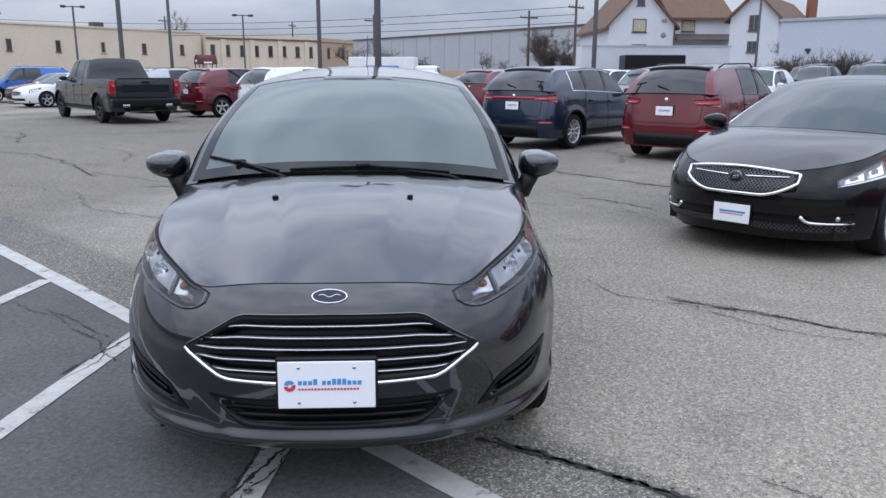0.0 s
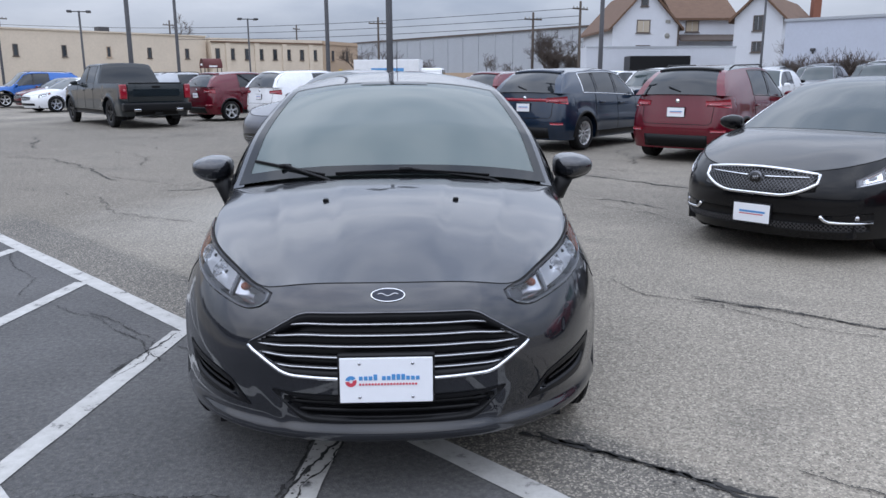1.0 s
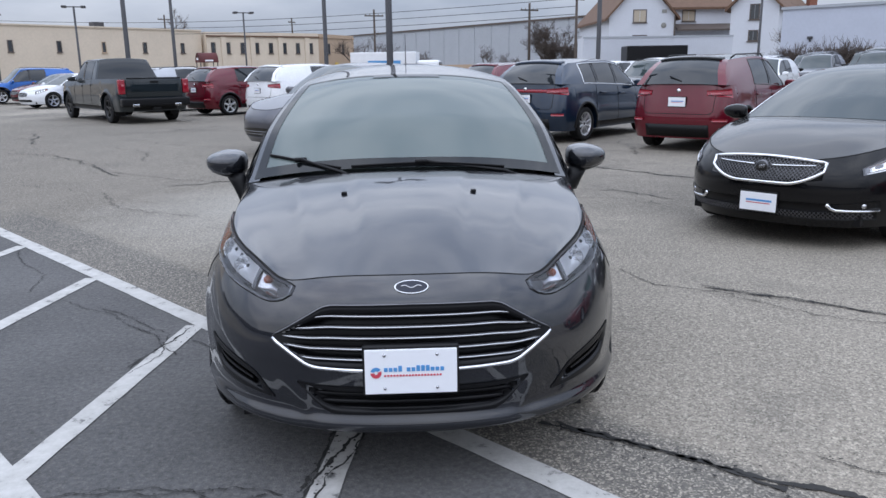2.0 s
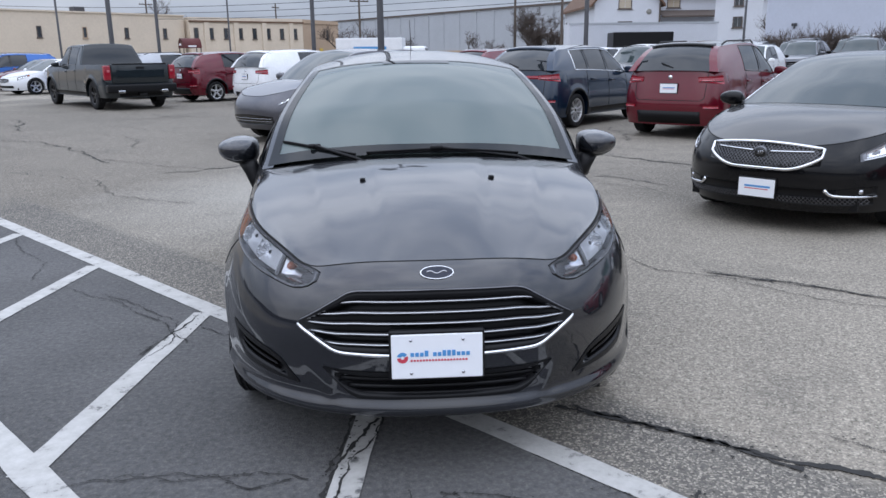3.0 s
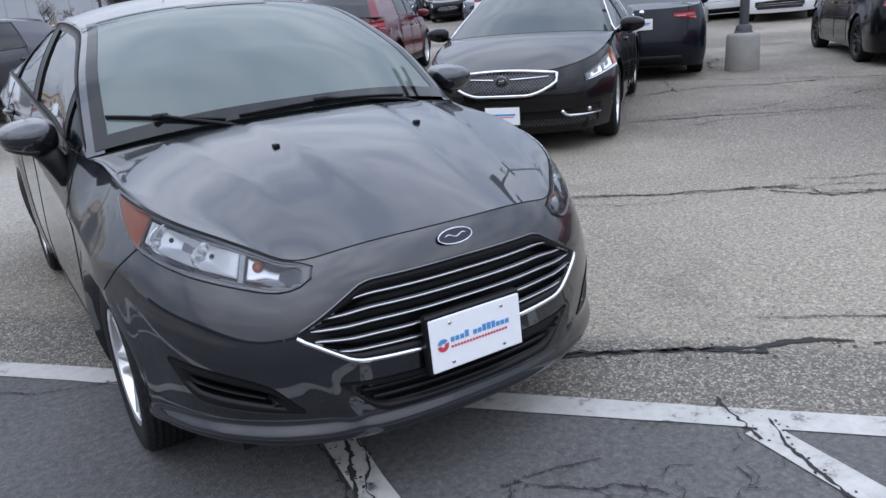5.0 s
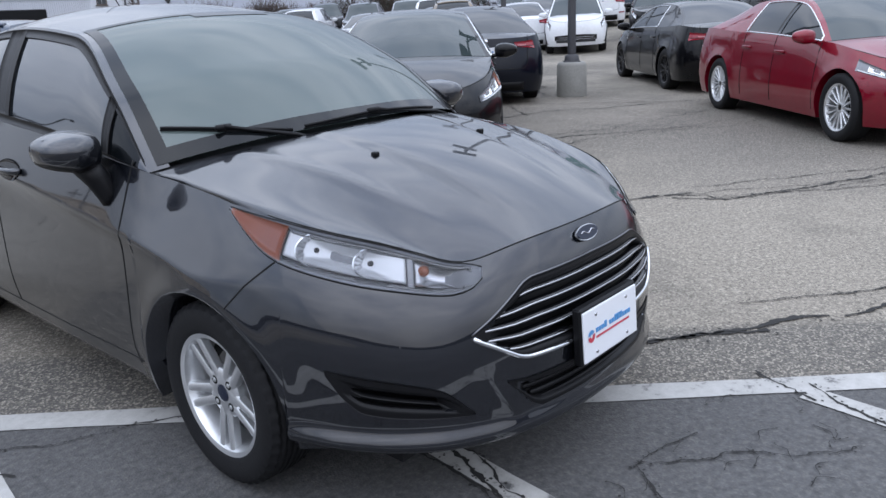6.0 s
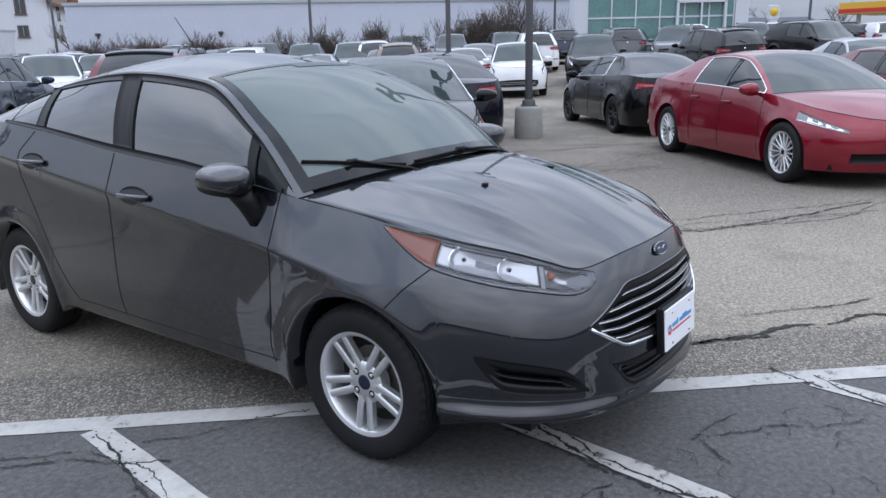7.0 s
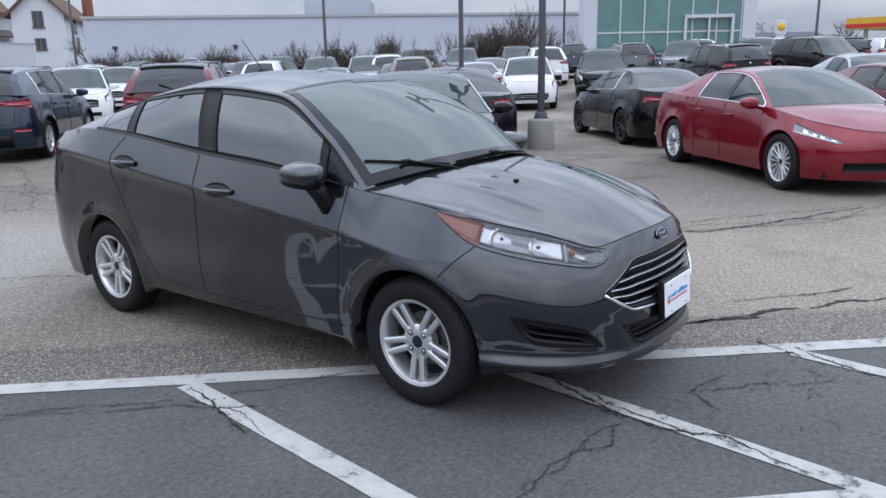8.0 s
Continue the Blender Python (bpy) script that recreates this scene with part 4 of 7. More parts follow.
def asphalt():
    m = bpy.data.materials.new("asphalt")
    m.use_nodes = True
    nt = m.node_tree
    b = nt.nodes["Principled BSDF"]
    N = nt.nodes.new
    L = nt.links.new
    co = N("ShaderNodeTexCoord")

    def noise_(scale, detail=5.0, rough=0.6):
        n = N("ShaderNodeTexNoise")
        n.inputs["Scale"].default_value, n.inputs["Detail"].default_value, n.inputs["Roughness"].default_value = scale, detail, rough
        L(co.outputs["Object"], n.inputs["Vector"])
        return n.outputs["Fac"]

    def ramp(src, p0, c0, p1, c1):
        r = N("ShaderNodeValToRGB")
        r.color_ramp.elements[0].position, r.color_ramp.elements[0].color = p0, (*c0, 1)
        r.color_ramp.elements[1].position, r.color_ramp.elements[1].color = p1, (*c1, 1)
        L(src, r.inputs["Fac"])
        return r.outputs["Color"]

    def mix(f, a, b_, mode="MIX"):
        x = N("ShaderNodeMix")
        x.data_type, x.blend_type = "RGBA", mode
        for v, k in ((f, "Factor"), (a, "A"), (b_, "B")):
            if isinstance(v, (int, float)):
                x.inputs[k].default_value = v
            elif isinstance(v, tuple):
                x.inputs[k].default_value = (*v, 1)
            else:
                L(v, x.inputs[k])
        return x.outputs["Result"]

    def math_(op, a, b_=0.0):
        x = N("ShaderNodeMath")
        x.operation = op
        for i, v in enumerate((a, b_)):
            if isinstance(v, (int, float)):
                x.inputs[i].default_value = v
            else:
                L(v, x.inputs[i])
        return x.outputs[0]
    old = mix(ramp(noise_(0.30, 6), 0.40, (0.0, 0.0, 0.0), 0.62, (1, 1, 1)), (0.122, 0.110, 0.093), (0.276, 0.248, 0.208))
    seal = mix(ramp(noise_(0.8), 0.4, (0, 0, 0), 0.7, (1, 1, 1)), (0.074, 0.074, 0.076), (0.113, 0.112, 0.114))
    # pale dried bands and brown-grey stains a few metres across
    old = mix(math_("MULTIPLY", ramp(noise_(0.16, 6, 0.65), 0.50, (0, 0, 0), 0.60, (1, 1, 1)), 0.45), old, (0.104, 0.094, 0.082))
    old = mix(math_("MULTIPLY", ramp(noise_(0.42, 7, 0.72), 0.56, (0, 0, 0), 0.66, (1, 1, 1)), 0.30), old, (0.320, 0.288, 0.240))
    sep = N("ShaderNodeSeparateXYZ")
    L(co.outputs["Object"], sep.inputs[0])

    def zone(cx, cy, r0, r1, amount, ragged):
        """An area of its own tone round a place, ragged at its edge."""
        r = math_("SQRT", math_("ADD", math_("POWER", math_("SUBTRACT", sep.outputs["X"], cx), 2.0), math_("POWER", math_("SUBTRACT", sep.outputs["Y"], cy), 2.0)))
        x = N("ShaderNodeMapRange")
        x.inputs["From Min"].default_value, x.inputs["From Max"].default_value = r0, r1
        x.inputs["To Min"].default_value, x.inputs["To Max"].default_value = amount, 0.0
        L(math_("ADD", r, math_("MULTIPLY", math_("SUBTRACT", ragged, 0.5), min(r1, 4.0))), x.inputs["Value"])
        return x.outputs[0]
    # traffic has bared the pale stone beside the strip; the far aisle is browner and darker
    ragged = noise_(0.55, 6, 0.62)
    old = mix(zone(2.6, -0.6, 1.4, 4.6, 0.60, ragged), old, (0.305, 0.272, 0.226))
    old = mix(zone(-3.4, 3.0, 0.6, 2.6, 0.12, ragged), old, (0.300, 0.272, 0.232))
    old = mix(zone(-5.5, 14.0, 7.0, 14.0, 0.78, ragged), old, (0.122, 0.108, 0.090))
    old = mix(zone(-1.0, 5.2, 0.9, 2.6, 0.70, ragged), old, (0.35, 0.335, 0.305))
    old = mix(zone(6.2, 0.5, 0.9, 2.8, 0.75, ragged), old, (0.105, 0.096, 0.086))
    old = mix(zone(6.5, 5.5, 1.0, 4.5, 0.55, ragged), old, (0.108, 0.097, 0.085))
    # the sealed strip lies on one side of the long painted line
    d = math_("ADD", math_("MULTIPLY", math_("SUBTRACT", sep.outputs["X"], LINE_AT[0]), LINE_N[0]), math_("MULTIPLY", math_("SUBTRACT", sep.outputs["Y"], LINE_AT[1]), LINE_N[1]))
    dn = math_("ADD", d, math_("MULTIPLY", math_("SUBTRACT", noise_(2.2), 0.5), 0.10))
    near = N("ShaderNodeMapRange")
    near.inputs["From Min"].default_value, near.inputs["From Max"].default_value = -0.02, 0.02
    L(dn, near.inputs["Value"])
    band = N("ShaderNodeMapRange")
    band.inputs["From Min"].default_value, band.inputs["From Max"].default_value = -0.62, -0.52
    band.inputs["To Max"].default_value = 0.62
    L(dn, band.inputs["Value"])
    c = mix(band.outputs[0], old, (0.060, 0.060, 0.061))
    seal = mix(zone(0.9, -2.0, 0.8, 2.2, 0.40, ragged), seal, (0.130, 0.129, 0.130))
    c = mix(near.outputs[0], c, seal)
    # the old surface, added unseen in the west to brighten the doors' reflections
    c = mix(zone(-13.0, 4.0, 8.4, 9.0, 1.0, ragged), c, old)
    # aggregate: light and dark stones
    vo = N("ShaderNodeTexVoronoi")
    vo.inputs["Scale"].default_value = 130
    L(co.outputs["Object"], vo.inputs["Vector"])
    stones = N("ShaderNodeSeparateColor")
    L(vo.outputs["Color"], stones.inputs[0])
    lightf = N("ShaderNodeMapRange")
    lightf.inputs["From Min"].default_value, lightf.inputs["From Max"].default_value = 0.55, 1.0
    L(stones.outputs["Red"], lightf.inputs["Value"])
    amount = math_("MULTIPLY", lightf.outputs[0], math_("SUBTRACT", 0.64, math_("MULTIPLY", near.outputs[0], 0.57)))
    c = mix(amount, c, (0.520, 0.470, 0.392))
    darkf = N("ShaderNodeMapRange")
    darkf.inputs["From Min"].default_value, darkf.inputs["From Max"].default_value = 0.30, 0.0
    darkf.inputs["To Max"].default_value = 0.75
    L(stones.outputs["Green"], darkf.inputs["Value"])
    c = mix(math_("MULTIPLY", darkf.outputs[0], math_("SUBTRACT", 0.80, math_("MULTIPLY", near.outputs[0], 0.70))), c, (0.045, 0.042, 0.038))
    c = mix(1.0, c, ramp(noise_(38, 3), 0.3, (0.67, 0.665, 0.655), 0.7, (1.20, 1.19, 1.17)), "MULTIPLY")
    c = mix(math_("MULTIPLY", ramp(noise_(0.9, 8, 0.7), 0.55, (0, 0, 0), 0.72, (1, 1, 1)), 0.30), c, (0.05, 0.048, 0.045))
    L(c, b.inputs["Base Color"])
    b.inputs["Roughness"].default_value = 0.88
    b.inputs["Specular IOR Level"].default_value = 0.35
    bp = N("ShaderNodeBump")
    bp.inputs["Strength"].default_value, bp.inputs["Distance"].default_value = 0.38, 0.005
    L(math_("ADD", vo.outputs["Distance"], noise_(55, 4)), bp.inputs["Height"])
    L(bp.outputs["Normal"], b.inputs["Normal"])
    return m


M_ASPHALT = asphalt()


def line_paint():
    m = bpy.data.materials.new("worn_white_paint")
    m.use_nodes = True
    nt = m.node_tree
    b = nt.nodes["Principled BSDF"]
    N, L = nt.nodes.new, nt.links.new
    co = N("ShaderNodeTexCoord")
    n1, n2 = N("ShaderNodeTexNoise"), N("ShaderNodeTexNoise")
    n1.inputs["Scale"].default_value, n1.inputs["Detail"].default_value, n1.inputs["Roughness"].default_value = 9, 10, 0.75
    n2.inputs["Scale"].default_value, n2.inputs["Detail"].default_value = 1.3, 4
    for n in (n1, n2):
        L(co.outputs["Object"], n.inputs["Vector"])
    r = N("ShaderNodeValToRGB")
    r.color_ramp.elements[0].position, r.color_ramp.elements[0].color = 0.40, (0.10, 0.10, 0.10, 1)
    r.color_ramp.elements[1].position, r.color_ramp.elements[1].color = 0.475, (0.38, 0.37, 0.35, 1)
    e = r.color_ramp.elements.new(0.8)
    e.color = (0.53, 0.52, 0.50, 1)
    ad = N("ShaderNodeMath")
    ad.operation = "MULTIPLY_ADD"
    ad.inputs[1].default_value = 0.25
    sb = N("ShaderNodeMath")
    sb.operation = "SUBTRACT"
    sb.inputs[1].default_value = 0.08
    L(n2.outputs["Fac"], ad.inputs[0])
    L(n1.outputs["Fac"], sb.inputs[0])
    L(sb.outputs[0], ad.inputs[2])
    L(ad.outputs[0], r.inputs["Fac"])
    L(r.outputs["Color"], b.inputs["Base Color"])
    b.inputs["Roughness"].default_value = 0.75
    bp = N("ShaderNodeBump")
    bp.inputs["Strength"].default_value, bp.inputs["Distance"].default_value = 0.4, 0.005
    L(n1.outputs["Fac"], bp.inputs["Height"])
    L(bp.outputs["Normal"], b.inputs["Normal"])
    return m


M_WHITELINE = line_paint()
M_CRACK = mat("crack_tar", (0.022, 0.021, 0.020), rough=0.9, var=0.4, scale=20)


def rise(x):
    """The car park lies level and climbs gently towards the far rows."""
    t = min(1.0, max(0.0, (x - 14.0) / 22.0))
    return 0.90 * (0.35 * t + 0.65 * t * t * (3 - 2 * t))


g_x = [-900, 14] + [14 + 22 * i / 16 for i in range(1, 17)] + [900]
tagged(part("ground", ([(x, y, rise(x)) for x in g_x for y in (-900, 900)], [(2 * i, 2 * i + 2, 2 * i + 3, 2 * i + 1) for i in range(len(g_x) - 1)]), M_ASPHALT, smooth=False), "worn grey asphalt car park with darker sealed strips", "ground", kind="structure")


def stripe(p0, p1, w, z=0.004, name="parking_line"):
    a, b = Vector((*p0, 0)), Vector((*p1, 0))
    d = (b - a).normalized()
    n = Vector((-d.y, d.x, 0)) * w / 2
    steps = max(2, int((b - a).length / 0.12))
    vs, fs = [], []
    for i in range(steps + 1):
        p = a.lerp(b, i / steps)
        j0, j1 = (1 + 0.10 * noise.noise((p.x * 5, p.y * 5, k)) for k in (0.0, 7.0))
        vs += [tuple(p + n * j0 + Vector((0, 0, z))), tuple(p - n * j1 + Vector((0, 0, z)))]
    fs = [(2 * i, 2 * i + 1, 2 * i + 3, 2 * i + 2) for i in range(steps)]
    return tagged(part(name, (vs, fs), M_WHITELINE, smooth=False), "worn white painted line on the asphalt", "road marking", "painted lines", "structure")


def along(t, o=0.0):
    return (LINE_AT[0] + LINE_U[0] * t + LINE_N[0] * o, LINE_AT[1] + LINE_U[1] * t + LINE_N[1] * o)


stripe(along(-9.0), along(9.0), 0.12)
stripe(along(-9.0, 1.42), along(9.0, 1.42), 0.12, 0.005)
for k in range(-4, 5):
    a = along(k * 1.565)
    stripe((a[0] - 0.038, a[1] - 0.053), (a[0] - 0.269, a[1] - 1.863), 0.112, 0.0045)


def crack(pts, width=0.012, wiggle=0.05, seed=0, crumbs=0.45):
    """A tarred crack: a ragged, slightly sunken-looking ribbon through a few places."""
    path = []
    for (x0, y0), (x1, y1) in zip(pts, pts[1:]):
        n = max(2, int(math.hypot(x1 - x0, y1 - y0) / 0.016))
        for i in range(n):
            x, y = lerp(x0, x1, i / n), lerp(y0, y1, i / n)
            path.append((x + wiggle * noise.noise((x * 3, y * 3, seed)) + 0.35 * wiggle * noise.noise((x * 14, y * 14, seed + 5)) + 0.22 * wiggle * noise.noise((x * 43, y * 43, seed + 1)), y + wiggle * noise.noise((x * 3, y * 3, seed + 9)) + 0.35 * wiggle * noise.noise((x * 14, y * 14, seed + 3)) + 0.22 * wiggle * noise.noise((x * 43, y * 43, seed + 6))))
    vs, fs = [], []
    for i, (x, y) in enumerate(path):
        a, b = path[max(0, i - 1)], path[min(len(path) - 1, i + 1)]
        d = math.hypot(b[0] - a[0], b[1] - a[1]) or 1
        nx, ny = -(b[1] - a[1]) / d, (b[0] - a[0]) / d
        w = 0.5 * width * (0.22 + 1.2 * abs(noise.noise((x * 7, y * 7, seed + 2))) + 0.9 * max(0.0, noise.noise((x * 31, y * 31, seed))) + 0.35 * noise.noise((x * 90, y * 90, seed)))
        vs += [(x + nx * w, y + ny * w, rise(x) + 0.006), (x - nx * w, y - ny * w, rise(x) + 0.006)]
    fs = [(2 * i, 2 * i + 1, 2 * i + 3, 2 * i + 2) for i in range(len(path) - 1)]
    # crumbled bits along the edges
    rng = random.Random(int(seed * 10) + 5)
    for x, y in path:
        if rng.random() < crumbs:
            cx, cy, r = x + rng.gauss(0, width * 1.1), y + rng.gauss(0, width * 1.1), rng.uniform(0.0018, 0.0055) * (1 + width * 20)
            i = len(vs)
            vs += [(cx + r * rng.uniform(0.5, 1.4) * math.cos(t), cy + r * rng.uniform(0.5, 1.4) * math.sin(t), rise(cx) + 0.0065) for t in (0.3, 1.5, 2.8, 4.0, 5.3)]
            fs.append(tuple(range(i, i + 5)))
    return tagged(part("pavement_crack", (vs, fs), M_CRACK, smooth=False), "dark ragged crack in the asphalt", "crack", "pavement cracks", "structure")


# ---- far buildings ----
M_TAN = mat("tan_stucco", (0.61, 0.52, 0.415), rough=0.9, var=0.10, scale=0.5)
M_TAN2 = mat("ochre_stucco", (0.42, 0.31, 0.22), rough=0.9, var=0.10, scale=0.5)
M_GREYMETAL = mat("grey_cladding", (0.36, 0.38, 0.41), rough=0.6, var=0.08, scale=0.3)
M_WHITEWALL = mat("white_render", (0.47, 0.50, 0.575), rough=0.85, var=0.06, scale=0.6)
M_WHITESIDING = mat("white_siding", (0.56, 0.58, 0.625), rough=0.7, var=0.06, scale=1.0)
M_BROWNROOF = mat("brown_shingle", (0.13, 0.075, 0.048), rough=0.9, var=0.3, scale=2.0, bump=0.5, bscale=9)
M_WINDOW = mat("window_pane", (0.03, 0.035, 0.04), rough=0.05, spec=0.8)
# teal panes: the lighter, blotchy base colour imitates reflections in the glass
M_TEALGLASS = mat("teal_glass", (0.08, 0.20, 0.19), rough=0.03, spec=1.0, var=0.35, scale=0.7)
M_TRIM = mat("brown_trim", (0.09, 0.07, 0.06), rough=0.7)
M_BARK = mat("bark", (0.075, 0.06, 0.05), rough=0.95, var=0.3, scale=6)
M_TWIG = mat("twig", (0.085, 0.065, 0.055), rough=0.95)
M_DRYGRASS = mat("dry_grass", (0.30, 0.16, 0.07), rough=0.95, var=0.3, scale=6)
M_GREENLEAF = mat("leaf", (0.04, 0.055, 0.03), rough=0.8, var=0.4, scale=8)


def facing(p0, p1):
    """The frame of a wall: origin p0, x along to p1, y into the building, z up."""
    a, b = Vector((*p0, 0)), Vector((*p1, 0))
    d = (b - a).normalized()
    m = Matrix(((d.x, -d.y, 0, a.x), (d.y, d.x, 0, a.y), (0, 0, 1, 0), (0, 0, 0, 1)))
    return m, (b - a).length


def window_unit(parent, m, x, z, w, h, frame_mat, pane_mat, panes=1, depth=0.16, name="window"):
    """A window: a frame that stands proud of the wall, a sill and its panes."""
    f = 0.07
    fr = joined(box(x, x + w, -0.05, 0.06, z, z + f), box(x, x + w, -0.05, 0.06, z + h - f, z + h), box(x, x + f, -0.05, 0.06, z + f, z + h - f), box(x + w - f, x + w, -0.05, 0.06, z + f, z + h - f))
    win = part(name, moved(fr, m), frame_mat, parent, smooth=False)
    for k in range(panes):
        a, b = lerp(x + f, x + w - f, k / panes), lerp(x + f, x + w - f, (k + 1) / panes)
        part("pane", moved(box(a + 0.015, b - 0.015, -0.02, 0.03, z + f, z + h - f), m), pane_mat, win, smooth=False)
    part("sill", moved(box(x - 0.08, x + w + 0.08, -0.11, 0.05, z - 0.07, z), m), frame_mat, win, smooth=False)
    return win


M_TANWALL = mat("grey_brown_wall", (0.09, 0.088, 0.086), rough=0.9, var=0.15, scale=0.4)


def tan_building():
    b = thing("office_building", pose(0, 0, 0), "long tan stucco building with narrow dark windows", "building")
    m, n = facing((-62.0, 49.0), (-24.1, 91.7))
    part("wall", moved(joined(box(0, n, 0, 12, 0, 6.1), box(-0.05, n + 0.05, -0.12, 0.3, 6.1, 6.25)), m), M_TAN, b, smooth=False)
    k = 0
    x = 2.0
    while x < n - 1.5:
        window_unit(b, m, x, 3.55, 0.50, 1.15, M_TRIM if k % 3 else M_TAN2, M_WINDOW)
        if k % 2 == 0:
            window_unit(b, m, x + 0.2, 0.9, 0.5, 0.6, M_TRIM, M_WINDOW)
        x += 4.75
        k += 1
    part("roof_box", moved(box(n * 0.80, n * 0.80 + 1.2, 3, 4, 6.1, 6.9), m), M_STEEL, b, smooth=False)
    m, n = facing((-23.3, 91.0), (-11.1, 98.9))
    part("wall", moved(joined(box(0, n, 0, 14, 0, 6.0)), m), M_TAN, b, smooth=False)
    part("cornice", moved(box(-0.1, n + 0.1, -0.16, 0.0, 5.45, 5.62), m), M_BROWNROOF, b, smooth=False)
    for i in range(4):
        part("pilaster", moved(box(n * (i + 0.55) / 4 - 0.3, n * (i + 0.55) / 4 + 0.3, -0.14, 0.0, 0, 5.45), m), M_TAN, b, smooth=False)
    for i in range(8):
        xx = n * (i + 0.25) / 8
        window_unit(b, m, xx, 3.5, 0.55, 1.3, M_TRIM, M_WINDOW)
        window_unit(b, m, xx, 0.8, 0.5, 0.55, M_TRIM, M_WINDOW)
    m, n = facing((-11.1, 98.9), (-7.1, 107.0))
    part("end_wall", moved(joined(box(0.02, n, 0.02, 10, 0, 5.97), box(0, n, -0.1, 0.0, 5.5, 5.66)), m), M_TAN2, b, smooth=False)
    for xx in (2.2, 5.8):
        window_unit(b, m, xx, 3.5, 0.55, 1.3, M_TRIM, M_WINDOW)
    part("yellow_sign", moved(box(3.9, 4.6, -0.08, 0.0, 1.9, 2.4), m), mat("yellow_sheet", (0.6, 0.42, 0.05), 0.5), b, smooth=False)
    return b


tan_building()


def warehouse():
    b = thing("warehouse", pose(0, 0, 0), "large pale grey metal warehouse far off", "building")
    m, n = facing((-24.7, 202.8), (40.0, 104.0))
    part("wall", moved(box(0, n, 0, 40, 0, 9.0), m), M_GREYMETAL, b, smooth=False)
    part("roof_edge", moved(box(-0.2, n + 0.2, -0.25, 0.3, 9.0, 9.3), m), M_TRIM, b, smooth=False)
    for i in range(24):
        part("cladding_rib", moved(box(n * i / 24, n * i / 24 + 0.25, -0.10, 0.0, 0, 9.0), m), M_GREYMETAL, b, smooth=False)
    part("dado", moved(box(0, n, -0.16, -0.0, 0, 2.1), m), M_TAN2, b, smooth=False)
    return b


warehouse()


def gable(p0, p1, depth, eave, ridge, name, over=0.4):
    """A gable-fronted block: returns wall and roof geometry in the world."""
    m, n = facing(p0, p1)
    wall = ([(0, 0, 0), (n, 0, 0), (n, 0, eave), (n / 2, 0, ridge), (0, 0, eave), (0, depth, 0), (n, depth, 0), (n, depth, eave), (n / 2, depth, ridge), (0, depth, eave)],
            [(0, 1, 2, 3, 4), (6, 5, 9, 8, 7), (1, 6, 7, 2), (5, 0, 4, 9)])
    roofs = []
    for e in (0, 1):
        x0, x1 = (0, n / 2) if e == 0 else (n, n / 2)
        dx = (n / 2)
        sl = (ridge - eave) / dx
        o = -over if e == 0 else over
        a = (x0 + o, eave - sl * over)
        b = (x1, ridge)
        vs = [(a[0], -over, a[1]), (b[0], -over, b[1]), (b[0], depth + over, b[1]), (a[0], depth + over, a[1])]
        vs += [(x, y, z + 0.22) for x, y, z in vs]
        roofs.append((vs, [(0, 1, 2, 3), (4, 5, 6, 7), (0, 1, 5, 4), (2, 3, 7, 6), (0, 3, 7, 4), (1, 2, 6, 5)]))
    return m, n, moved(wall, m), moved(joined(*roofs), m)


